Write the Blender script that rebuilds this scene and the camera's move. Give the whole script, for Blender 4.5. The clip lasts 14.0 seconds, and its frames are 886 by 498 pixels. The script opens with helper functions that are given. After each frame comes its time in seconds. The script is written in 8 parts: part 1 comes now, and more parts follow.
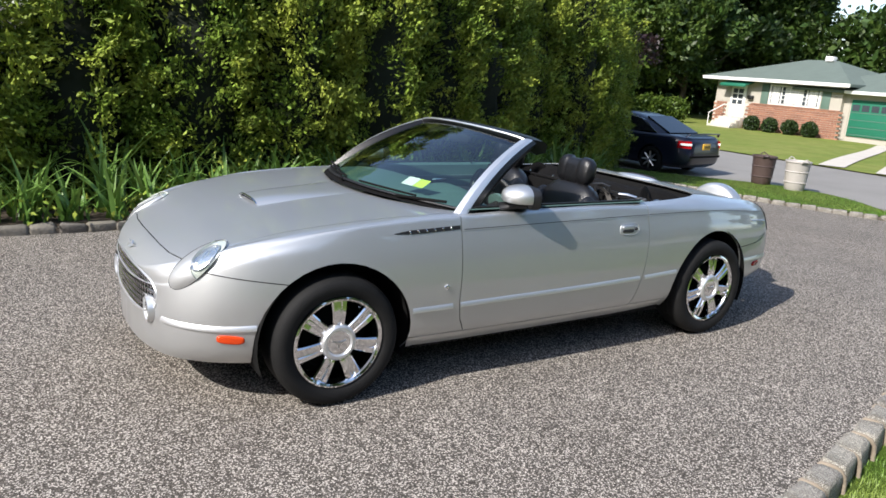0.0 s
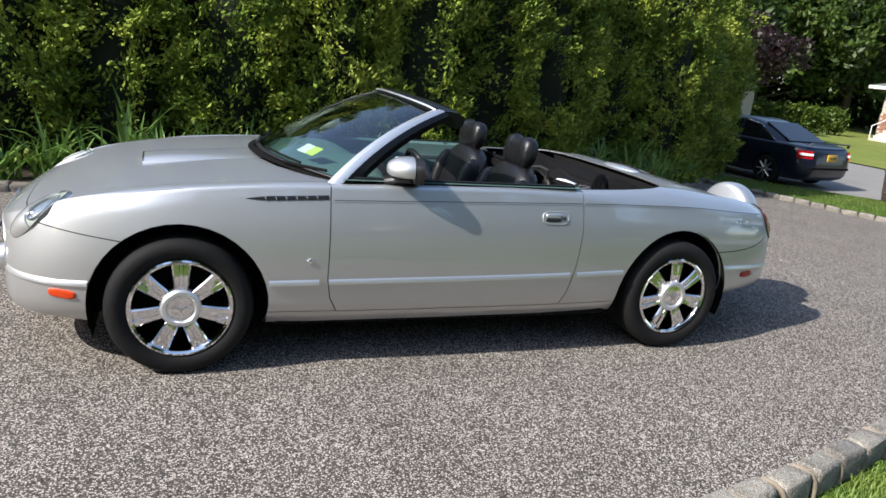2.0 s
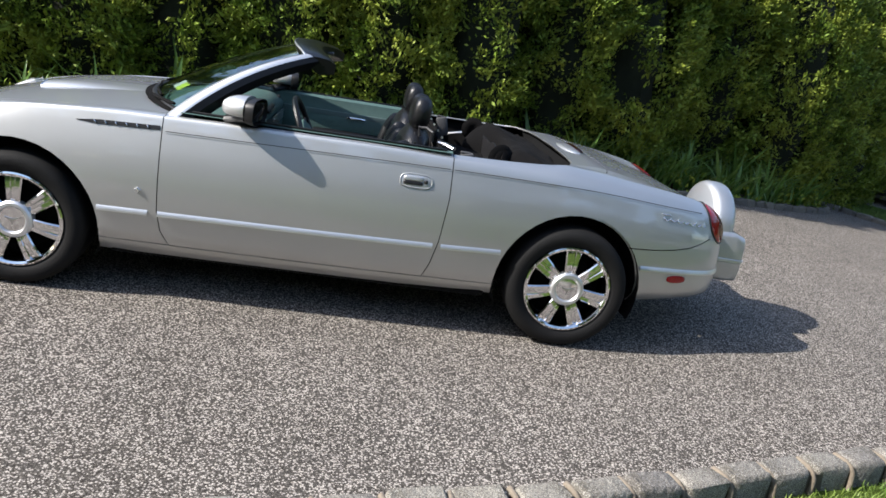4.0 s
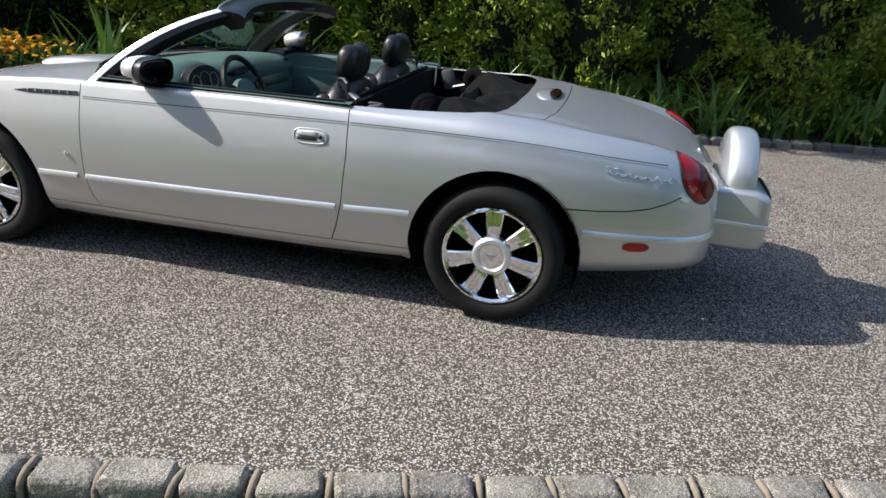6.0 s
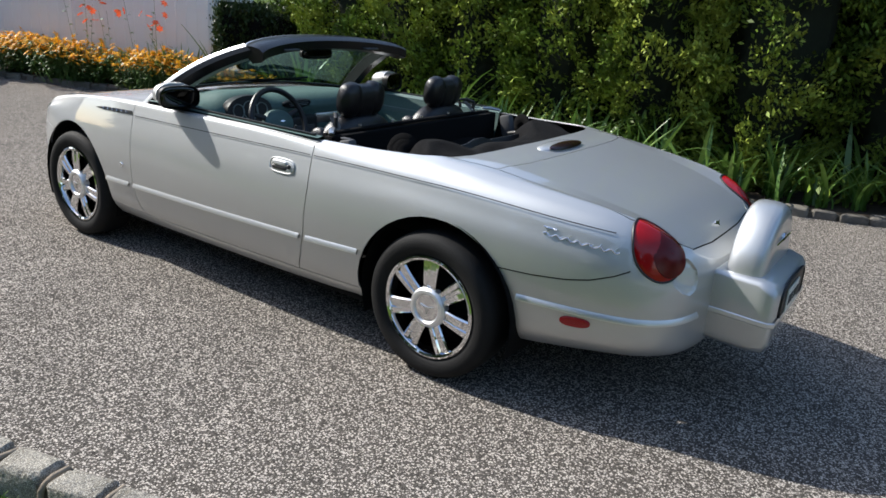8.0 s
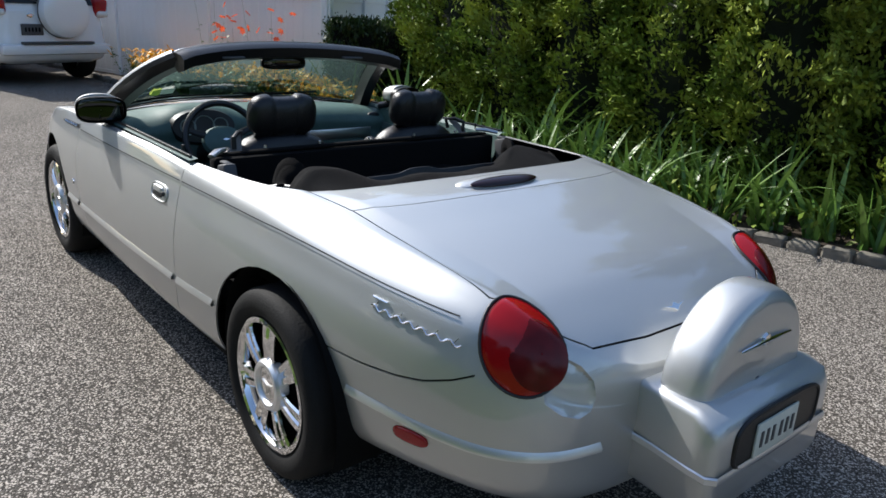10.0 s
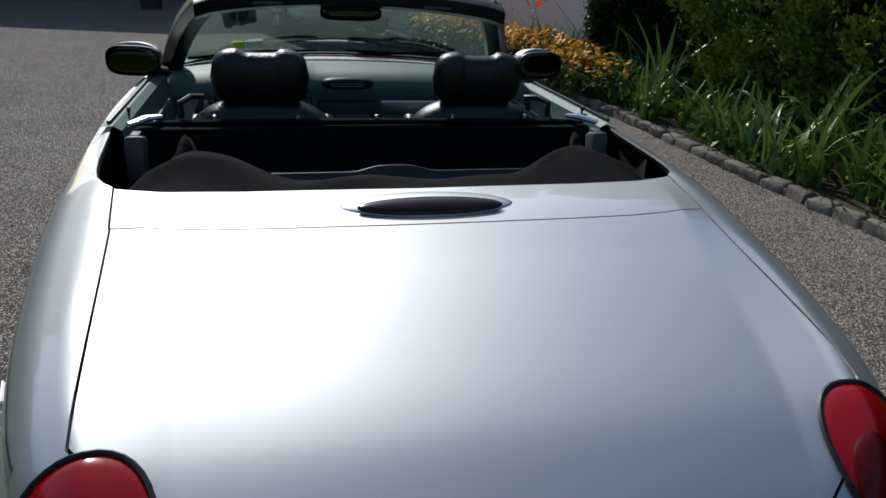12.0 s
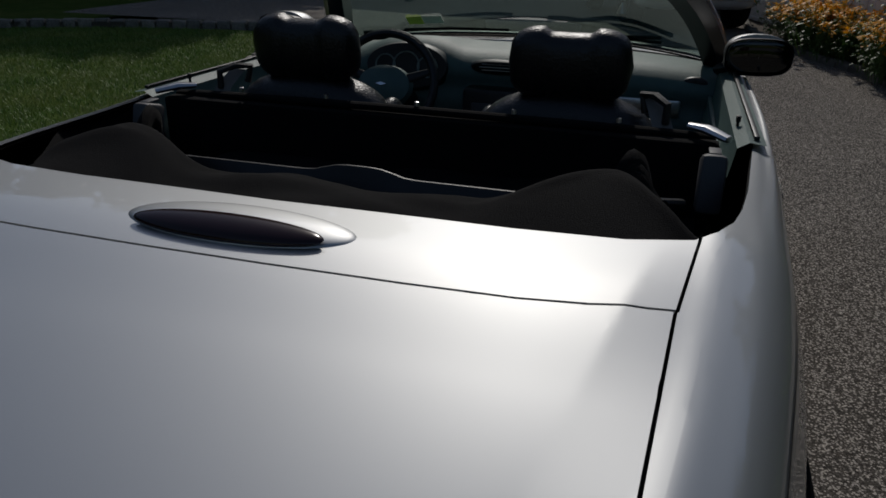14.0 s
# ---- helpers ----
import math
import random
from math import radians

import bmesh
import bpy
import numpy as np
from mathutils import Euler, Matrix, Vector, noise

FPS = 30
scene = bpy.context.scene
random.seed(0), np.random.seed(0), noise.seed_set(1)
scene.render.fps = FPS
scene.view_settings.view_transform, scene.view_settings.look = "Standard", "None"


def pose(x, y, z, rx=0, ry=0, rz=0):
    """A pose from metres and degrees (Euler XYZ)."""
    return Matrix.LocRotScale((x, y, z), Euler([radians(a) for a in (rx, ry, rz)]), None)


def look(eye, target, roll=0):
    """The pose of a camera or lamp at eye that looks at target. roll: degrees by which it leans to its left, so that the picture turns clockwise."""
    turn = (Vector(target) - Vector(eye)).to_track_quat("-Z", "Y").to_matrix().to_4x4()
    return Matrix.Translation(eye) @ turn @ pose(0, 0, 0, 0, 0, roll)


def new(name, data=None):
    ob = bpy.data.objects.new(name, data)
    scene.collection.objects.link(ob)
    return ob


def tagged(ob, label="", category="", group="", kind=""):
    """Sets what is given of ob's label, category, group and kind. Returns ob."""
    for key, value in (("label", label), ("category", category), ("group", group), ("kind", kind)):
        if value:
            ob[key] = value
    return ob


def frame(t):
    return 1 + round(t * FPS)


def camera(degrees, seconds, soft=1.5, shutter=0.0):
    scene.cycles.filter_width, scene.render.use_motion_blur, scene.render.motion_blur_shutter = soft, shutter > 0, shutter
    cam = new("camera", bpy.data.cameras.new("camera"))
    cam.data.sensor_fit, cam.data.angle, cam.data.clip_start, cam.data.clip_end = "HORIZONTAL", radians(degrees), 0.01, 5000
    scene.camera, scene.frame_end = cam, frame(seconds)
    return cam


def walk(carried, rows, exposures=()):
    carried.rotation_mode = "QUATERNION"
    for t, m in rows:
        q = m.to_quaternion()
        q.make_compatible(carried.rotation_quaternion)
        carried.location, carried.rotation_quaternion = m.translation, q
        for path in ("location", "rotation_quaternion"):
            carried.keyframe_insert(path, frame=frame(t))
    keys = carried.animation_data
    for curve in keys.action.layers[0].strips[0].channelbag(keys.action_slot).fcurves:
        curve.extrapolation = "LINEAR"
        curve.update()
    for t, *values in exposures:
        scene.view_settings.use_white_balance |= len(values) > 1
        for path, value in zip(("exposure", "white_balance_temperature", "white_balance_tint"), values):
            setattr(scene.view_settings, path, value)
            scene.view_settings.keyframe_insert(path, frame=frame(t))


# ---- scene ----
cam = camera(62.3, 14.0, soft=1.6)
PATH = [
    (0, (-2.777, -3.866, 1.641), (-1.712, -2.243, 1.159), 4.4),
    (0.5, (-2.47, -3.942, 1.608), (-1.498, -2.272, 1.093), 3.7),
    (1, (-2.15, -4.055, 1.587), (-1.274, -2.328, 1.085), 5.3),
    (1.5, (-1.829, -4.09, 1.564), (-1.036, -2.329, 1.043), 6.2),
    (2, (-1.461, -4.182, 1.559), (-0.735, -2.39, 1.046), 6.1),
    (2.5, (-1.062, -4.331, 1.553), (-0.487, -2.487, 1.034), 7.0),
    (3, (-0.648, -4.409, 1.522), (-0.14, -2.547, 1.001), 6.3),
    (3.2, (-0.481, -4.41, 1.511), (0.018, -2.544, 0.991), 9.5),
    (5.3, (1.257, -4.126, 1.501), (1.036, -2.236, 0.885), 5.7),
    (5.5, (1.421, -4.065, 1.502), (1.105, -2.181, 0.911), 7.0),
    (6, (1.814, -3.93, 1.533), (1.411, -2.107, 0.816), 3.7),
    (6.5, (2.183, -3.765, 1.524), (1.602, -1.962, 0.881), 8.9),
    (7, (2.531, -3.648, 1.517), (1.832, -1.874, 0.915), 7.3),
    (7.5, (2.841, -3.485, 1.547), (1.979, -1.821, 0.85), 3.4),
    (8, (3.015, -3.213, 1.568), (1.95, -1.646, 0.925), 4.2),
    (8.2, (3.073, -3.114, 1.577), (1.953, -1.585, 0.938), 3.4),
    (10.3, (3.346, -1.551, 1.522), (1.825, -0.424, 0.877), 1.9),
    (10.5, (3.33, -1.371, 1.526), (1.764, -0.333, 0.84), 0.2),
    (11, (3.195, -0.97, 1.538), (1.507, -0.035, 1.01), 1.9),
    (11.5, (3.055, -0.637, 1.484), (1.278, 0.008, 0.833), 1.0),
    (12, (2.963, -0.32, 1.45), (1.158, 0.112, 0.706), 2.6),
    (12.5, (2.818, -0.029, 1.423), (0.996, 0.292, 0.665), 1.5),
    (13, (2.685, 0.205, 1.376), (0.863, 0.282, 0.555), 0.5),
    (13.5, (2.558, 0.432, 1.353), (0.761, 0.190, 0.509), 2.4),
    (14, (2.373, 0.599, 1.351), (0.612, 0.071, 0.564), 1.0),
]
EXPOSURES = [(0.0, 0.78, 6400, 11), (3.0, 0.76, 6400, 11), (6.5, 0.68, 6500, 10), (8.0, 0.62, 6350, 9), (10.5, 0.34, 6200, 9), (11.2, -0.02, 6100, 8), (12.0, -0.48, 6100, 8), (13.0, -1.14, 6250, 9), (14.0, -1.66, 6400, 10)]
walk(cam, [(t, look(eye, target, roll)) for t, eye, target, roll in PATH], EXPOSURES)

# ---- daylight ----
SUN_WAY = Vector((1.19, 0.24, -1.0)).normalized()
world = bpy.data.worlds.new("daylight")
scene.world = world
world.use_nodes = True
sky = world.node_tree.nodes.new("ShaderNodeTexSky")
sky.sky_type, sky.sun_disc = "NISHITA", False
sky.sun_elevation, sky.sun_rotation = radians(39.6), radians(259.5)
sky.air_density, sky.dust_density = 1.0, 1.2
back = world.node_tree.nodes["Background"]
back.inputs["Strength"].default_value = 0.15
world.node_tree.links.new(sky.outputs[0], back.inputs["Color"])
sun = new("sun", bpy.data.lights.new("sun", "SUN"))
sun.data.energy, sun.data.angle, sun.data.color = 4.3, radians(0.55), (1.0, 0.95, 0.88)
sun.matrix_world = look(-60 * SUN_WAY, (0, 0, 0))


# ---- materials ----
def material(name, color, rough=0.5, metal=0.0, vary=0.12, scale=8.0, bump=0.0, bump_scale=60.0, coat=0.0, island=0.0,
             object_random=0.0, spec=0.5, speck=None, second=None, second_scale=1.2, second_amount=0.5):
    m = bpy.data.materials.new(name)
    m.use_nodes = True
    nt = m.node_tree
    b = nt.nodes["Principled BSDF"]
    b.inputs["Roughness"].default_value = rough
    b.inputs["Metallic"].default_value = metal
    b.inputs["Coat Weight"].default_value = coat
    b.inputs["Coat Roughness"].default_value = 0.03
    b.inputs["Specular IOR Level"].default_value = spec
    co = nt.nodes.new("ShaderNodeTexCoord")

    def noise_tex(sc, detail=4.0):
        n = nt.nodes.new("ShaderNodeTexNoise")
        n.inputs["Scale"].default_value, n.inputs["Detail"].default_value = sc, detail
        nt.links.new(co.outputs["Object"], n.inputs["Vector"])
        return n

    def mix(kind, a, c, fac):
        x = nt.nodes.new("ShaderNodeMix")
        x.data_type, x.blend_type = "RGBA", kind
        for sock, v in ((x.inputs[6], a), (x.inputs[7], c), (x.inputs[0], fac)):
            if isinstance(v, (int, float)):
                sock.default_value = v
            elif isinstance(v, tuple):
                sock.default_value = (*v, 1)
            else:
                nt.links.new(v, sock)
        return x.outputs[2]

    def ramp(sock, lo, hi, a, c):
        r = nt.nodes.new("ShaderNodeMapRange")
        r.inputs[1].default_value, r.inputs[2].default_value, r.inputs[3].default_value, r.inputs[4].default_value = lo, hi, a, c
        nt.links.new(sock, r.inputs[0])
        return r.outputs[0]

    base = tuple(color)
    cur = base
    if second is not None:
        n = noise_tex(second_scale, 5.0)
        cur = mix("MIX", base, tuple(second), ramp(n.outputs[0], 0.4, 0.62, 0.0, second_amount))
    if speck is not None:
        col, sc, share = speck
        v = nt.nodes.new("ShaderNodeTexVoronoi")
        v.inputs["Scale"].default_value = sc
        nt.links.new(co.outputs["Object"], v.inputs["Vector"])
        sep = nt.nodes.new("ShaderNodeSeparateColor")
        nt.links.new(v.outputs["Color"], sep.inputs[0])
        cur = mix("MIX", cur, tuple(col), ramp(sep.outputs[0], 1 - share - 0.06, 1 - share + 0.06, 0.0, 1.0))
        cur = mix("MULTIPLY", cur, mix("MIX", (0.80, 0.80, 0.81), (1.20, 1.19, 1.17), sep.outputs[1]), 1.0)
        cur = mix("MULTIPLY", cur, mix("MIX", (1, 1, 1), (0.35, 0.34, 0.33), ramp(v.outputs["Distance"], 0.35, 0.75, 0.0, 1.0)), 1.0)
    if vary:
        n = noise_tex(scale)
        cur = mix("MULTIPLY", cur, mix("MIX", (1 - vary,) * 3, (1 + vary,) * 3, n.outputs[0]), 1.0)
    if island or object_random:
        if island:
            g = nt.nodes.new("ShaderNodeNewGeometry")
            src, amount = g.outputs["Random Per Island"], island
        else:
            g = nt.nodes.new("ShaderNodeObjectInfo")
            src, amount = g.outputs["Random"], object_random
        cur = mix("MULTIPLY", cur, mix("MIX", (1 - amount,) * 3, (1 + amount, 1 + amount, 1 + 0.6 * amount), src), 1.0)
    if isinstance(cur, tuple):
        b.inputs["Base Color"].default_value = (*cur, 1)
    else:
        nt.links.new(cur, b.inputs["Base Color"])
    if bump:
        n = noise_tex(bump_scale, 5.0)
        bp = nt.nodes.new("ShaderNodeBump")
        bp.inputs["Strength"].default_value, bp.inputs["Distance"].default_value = bump, 0.01
        nt.links.new(n.outputs[0], bp.inputs["Height"])
        nt.links.new(bp.outputs[0], b.inputs["Normal"])
    return m


def leaf_material(name, color, tip, rough=0.5, amount=0.45, through_light=0.25, gloss=0.5):
    m = material(name, color, rough, vary=0.0, island=amount, spec=gloss)
    nt = m.node_tree
    b = nt.nodes["Principled BSDF"]
    old = b.inputs["Base Color"].links[0].from_socket
    n = nt.nodes.new("ShaderNodeTexNoise")
    n.inputs["Scale"].default_value = 1.7
    co = nt.nodes.new("ShaderNodeTexCoord")
    nt.links.new(co.outputs["Object"], n.inputs["Vector"])
    x = nt.nodes.new("ShaderNodeMix")
    x.data_type, x.blend_type = "RGBA", "MIX"
    r = nt.nodes.new("ShaderNodeMapRange")
    r.inputs[1].default_value, r.inputs[2].default_value = 0.42, 0.66
    nt.links.new(n.outputs[0], r.inputs[0])
    nt.links.new(r.outputs[0], x.inputs[0])
    nt.links.new(old, x.inputs[6])
    x.inputs[7].default_value = (*tip, 1)
    nt.links.new(x.outputs[2], b.inputs["Base Color"])
    t = nt.nodes.new("ShaderNodeBsdfTranslucent")
    nt.links.new(x.outputs[2], t.inputs["Color"])
    ms = nt.nodes.new("ShaderNodeMixShader")
    ms.inputs[0].default_value = through_light
    nt.links.new(b.outputs[0], ms.inputs[1])
    nt.links.new(t.outputs[0], ms.inputs[2])
    nt.links.new(ms.outputs[0], nt.nodes["Material Output"].inputs["Surface"])
    return m


def glass_material(name, color, rough=0.0, clear=0.75):
    """Thin glass: mostly see-through, with a sharp reflection."""
    m = bpy.data.materials.new(name)
    m.use_nodes = True
    nt = m.node_tree
    nt.nodes.remove(nt.nodes["Principled BSDF"])
    tr, gl = nt.nodes.new("ShaderNodeBsdfTransparent"), nt.nodes.new("ShaderNodeBsdfGlossy")
    ms, lw = nt.nodes.new("ShaderNodeMixShader"), nt.nodes.new("ShaderNodeLayerWeight")
    pw, sc = nt.nodes.new("ShaderNodeMath"), nt.nodes.new("ShaderNodeMath")
    tr.inputs[0].default_value = (*color, 1)
    gl.inputs["Roughness"].default_value = rough
    lw.inputs[0].default_value = 0.5
    pw.operation, sc.operation = "POWER", "MULTIPLY_ADD"
    pw.inputs[1].default_value = 3.2
    sc.inputs[1].default_value, sc.inputs[2].default_value = 0.85, 0.12
    nt.links.new(lw.outputs["Facing"], pw.inputs[0])
    nt.links.new(pw.outputs[0], sc.inputs[0])
    nt.links.new(sc.outputs[0], ms.inputs[0])
    nt.links.new(tr.outputs[0], ms.inputs[1])
    nt.links.new(gl.outputs[0], ms.inputs[2])
    nt.links.new(ms.outputs[0], nt.nodes["Material Output"].inputs["Surface"])
    return m


M_PAINT = material("silver_paint", (0.60, 0.61, 0.61), 0.40, 1.0, vary=0.03, scale=3, coat=1.0)
M_PAINT.node_tree.nodes["Principled BSDF"].inputs["Coat IOR"].default_value = 1.85
M_PAINT.node_tree.nodes["Principled BSDF"].inputs["Coat Roughness"].default_value = 0.03
# flakes: a second, broader lobe under the same clear coat
pn = M_PAINT.node_tree
p_one = pn.nodes["Principled BSDF"]
p_two, p_mix = pn.nodes.new("ShaderNodeBsdfPrincipled"), pn.nodes.new("ShaderNodeMixShader")
for key, val in (("Roughness", 0.60), ("Metallic", 1.0), ("Coat Weight", 1.0), ("Coat Roughness", 0.03), ("Coat IOR", 1.85)):
    p_two.inputs[key].default_value = val
pn.links.new(p_one.inputs["Base Color"].links[0].from_socket, p_two.inputs["Base Color"])
p_mix.inputs[0].default_value = 0.94
pn.links.new(p_one.outputs[0], p_mix.inputs[1])
pn.links.new(p_two.outputs[0], p_mix.inputs[2])
pn.links.new(p_mix.outputs[0], pn.nodes["Material Output"].inputs["Surface"])
M_PAINT_STRIP = material("bright_silver_strip", (0.76, 0.77, 0.78), 0.42, 0.85, vary=0.02, coat=1.0)
M_BLACK = material("black_trim", (0.012, 0.012, 0.013), 0.45, vary=0.15, scale=30, bump=0.1, bump_scale=300)
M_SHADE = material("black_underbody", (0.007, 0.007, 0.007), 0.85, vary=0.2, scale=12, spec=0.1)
M_LEATHER = material("black_leather", (0.008, 0.008, 0.009), 0.34, vary=0.2, scale=40, bump=0.25, bump_scale=140)
M_DASH = material("dark_green_grey_vinyl", (0.075, 0.135, 0.122), 0.55, vary=0.15, scale=30, bump=0.2, bump_scale=250)
M_CLOTH = material("black_soft_top_cloth", (0.0055, 0.0053, 0.0055), 0.95, vary=0.2, scale=50, bump=0.3, bump_scale=400, spec=0.15)
M_FRAME = material("black_glossy_trim", (0.006, 0.006, 0.007), 0.28, vary=0.1, scale=30, bump=0.08, bump_scale=200, spec=0.35)
M_CHROME = material("chrome", (0.85, 0.85, 0.86), 0.06, 1.0, vary=0.02)
M_ALLOY = material("brushed_alloy", (0.62, 0.62, 0.62), 0.28, 1.0, vary=0.06)
M_RUBBER = material("tyre_rubber", (0.010, 0.010, 0.010), 0.75, spec=0.25, vary=0.25, scale=25, bump=0.2, bump_scale=120)
M_GLASS = glass_material("windscreen_glass", (0.56, 0.74, 0.68))
M_LENS = glass_material("clear_lens", (0.93, 0.95, 0.95))
M_RED = material("red_lamp_plastic", (0.34, 0.003, 0.006), 0.2, vary=0.1, scale=20, coat=0.5, spec=0.3)
M_DARKRED = material("dark_red_lamp_plastic", (0.11, 0.004, 0.006), 0.22, vary=0.4, scale=25, coat=0.0, spec=0.3)
M_AMBER = material("amber_lamp_plastic", (0.66, 0.055, 0.004), 0.2, vary=0.12, scale=60, coat=0.6, spec=0.3)
M_MIRROR = material("mirror_glass", (0.045, 0.048, 0.05), 0.02, 1.0, vary=0.0)
M_ASPHALT = material("driveway_asphalt", (0.125, 0.112, 0.097), 0.9, spec=0.08, vary=0.22, scale=1.3, bump=0.55, bump_scale=190,
                     speck=((0.58, 0.53, 0.47), 165.0, 0.32), second=(0.10, 0.095, 0.088), second_scale=0.35, second_amount=0.5)
M_ROAD = material("road_asphalt", (0.21, 0.20, 0.185), 0.85, vary=0.2, scale=0.8, bump=0.3, bump_scale=60)
M_STONE = material("granite_block", (0.31, 0.29, 0.26), 0.8, vary=0.35, scale=14, bump=1.0, bump_scale=45, object_random=0.18,
                   second=(0.13, 0.115, 0.09), second_scale=9.0, second_amount=0.75, speck=((0.41, 0.39, 0.36), 240.0, 0.22))
M_STONE_DARK = material("weathered_stone_block", (0.16, 0.145, 0.125), 0.85, vary=0.4, scale=14, bump=0.9, bump_scale=35, object_random=0.25)
M_SOIL = material("bed_soil", (0.05, 0.035, 0.022), 0.95, vary=0.4, scale=12, bump=0.8, bump_scale=30)
M_LAWN = material("lawn_turf", (0.055, 0.092, 0.016), 0.95, spec=0.05, vary=0.35, scale=3, bump=0.9, bump_scale=90,
                  second=(0.10, 0.12, 0.030), second_scale=0.8, second_amount=0.5)
# lighter, yellower copy of the turf, with sunlight put into its colour
M_LAWN_SUNLIT = material("sunlit_lawn_turf", (0.15, 0.19, 0.045), 0.95, spec=0.05, vary=0.3, scale=2, bump=0.6, bump_scale=60, second=(0.22, 0.22, 0.07), second_scale=0.5, second_amount=0.5)
M_BLADE = leaf_material("grass_blade", (0.10, 0.20, 0.025), (0.20, 0.27, 0.05), 0.55, 0.4, 0.12)
M_HEDGE = leaf_material("hedge_leaf", (0.125, 0.19, 0.031), (0.30, 0.355, 0.055), 0.5, 0.6, 0.03, 0.15)
M_HEDGE_DARK = leaf_material("dark_hedge_leaf", (0.028, 0.055, 0.014), (0.04, 0.07, 0.015), 0.5, 0.4, 0.2)
M_TREE = leaf_material("tree_leaf", (0.035, 0.075, 0.016), (0.075, 0.12, 0.02), 0.5, 0.5, 0.3)
M_TREE_MID = leaf_material("mid_tree_leaf", (0.055, 0.10, 0.018), (0.10, 0.15, 0.025), 0.5, 0.5, 0.3)
M_TREE_LIGHT = leaf_material("light_tree_leaf", (0.08, 0.14, 0.02), (0.14, 0.2, 0.03), 0.5, 0.4, 0.35)
M_PURPLE = leaf_material("purple_tree_leaf", (0.018, 0.010, 0.012), (0.03, 0.012, 0.014), 0.5, 0.4, 0.2)
M_IRIS = leaf_material("iris_leaf", (0.085, 0.18, 0.035), (0.17, 0.27, 0.06), 0.35, 0.45, 0.18)
M_STEM = leaf_material("stem_green", (0.06, 0.13, 0.03), (0.09, 0.16, 0.03), 0.5, 0.3, 0.2)
M_ORANGE = leaf_material("orange_petal", (0.85, 0.40, 0.01), (0.82, 0.50, 0.03), 0.5, 0.25, 0.3)
M_LILY = leaf_material("red_orange_petal", (0.85, 0.12, 0.03), (0.85, 0.2, 0.05), 0.5, 0.25, 0.3)
M_BARK = material("bark", (0.09, 0.07, 0.05), 0.9, vary=0.4, scale=8, bump=0.8, bump_scale=20)
M_VINYL = material("white_vinyl", (0.93, 0.94, 0.95), 0.45, vary=0.02, scale=2, second=(0.89, 0.90, 0.91), second_scale=0.7, second_amount=0.3)
vt, vm = M_VINYL.node_tree.nodes.new("ShaderNodeBsdfTranslucent"), M_VINYL.node_tree.nodes.new("ShaderNodeMixShader")
vt.inputs[0].default_value = (0.80, 0.82, 0.84, 1)
vm.inputs[0].default_value = 0.08
M_VINYL.node_tree.links.new(M_VINYL.node_tree.nodes["Principled BSDF"].outputs[0], vm.inputs[1])
M_VINYL.node_tree.links.new(vt.outputs[0], vm.inputs[2])
M_VINYL.node_tree.links.new(vm.outputs[0], M_VINYL.node_tree.nodes["Material Output"].inputs["Surface"])
M_WHITE_CAR = material("white_car_paint", (0.84, 0.85, 0.86), 0.25, vary=0.02, scale=2, coat=1.0)
M_BLUE_CAR = material("dark_blue_car_paint", (0.004, 0.006, 0.018), 0.3, 0.0, vary=0.05, scale=2, coat=0.4)
M_CARGLASS = material("tinted_car_glass", (0.010, 0.011, 0.012), 0.04, vary=0.05, spec=0.35)
M_GREYTRIM = material("grey_plastic", (0.07, 0.07, 0.072), 0.6, vary=0.1, scale=10)
M_SHINGLE = material("grey_green_shingle", (0.11, 0.14, 0.12), 0.9, vary=0.15, scale=2.0, bump=0.4, bump_scale=14)
M_SIDING = material("beige_siding", (0.40, 0.37, 0.315), 0.7, vary=0.05, scale=1.0)
M_BRICK = material("red_brick", (0.31, 0.155, 0.105), 0.85, vary=0.25, scale=9, object_random=0.2)
M_TRIMWHITE = material("white_paint", (0.80, 0.79, 0.76), 0.5, vary=0.05, scale=3)
M_GREENPAINT = material("green_paint", (0.015, 0.14, 0.085), 0.5, vary=0.08, scale=3)
M_SHUTTER = material("grey_green_shutter", (0.10, 0.16, 0.13), 0.6, vary=0.08, scale=3)
M_CONCRETE = material("concrete", (0.50, 0.46, 0.40), 0.85, vary=0.15, scale=2, bump=0.3, bump_scale=30)
M_BROWNBIN = material("brown_bin_plastic", (0.075, 0.05, 0.045), 0.5, vary=0.1, scale=5)
M_GREYBIN = material("grey_bin_plastic", (0.42, 0.39, 0.36), 0.5, vary=0.1, scale=5)
M_WINDOW = material("house_window_glass", (0.05, 0.06, 0.07), 0.05, vary=0.3, scale=1.0)
M_BRASS = material("yellow_plate", (0.7, 0.42, 0.05), 0.5, vary=0.1, scale=20)
M_PLATE = material("white_plate", (0.68, 0.70, 0.62), 0.4, vary=0.08, scale=20)
M_STICKER = material("white_paper", (0.72, 0.76, 0.70), 0.6, vary=0.05, scale=30)
M_STICKER2 = material("yellow_green_paper", (0.55, 0.70, 0.08), 0.6, vary=0.05, scale=30)
M_TERRA = material("planter", (0.08, 0.07, 0.06), 0.8, vary=0.2, scale=6)


# ---- builders ----
def smooth(me, angle=None):
    me.polygons.foreach_set("use_smooth", [True] * len(me.polygons))
    if angle is not None:
        me.set_sharp_from_angle(angle=radians(angle))


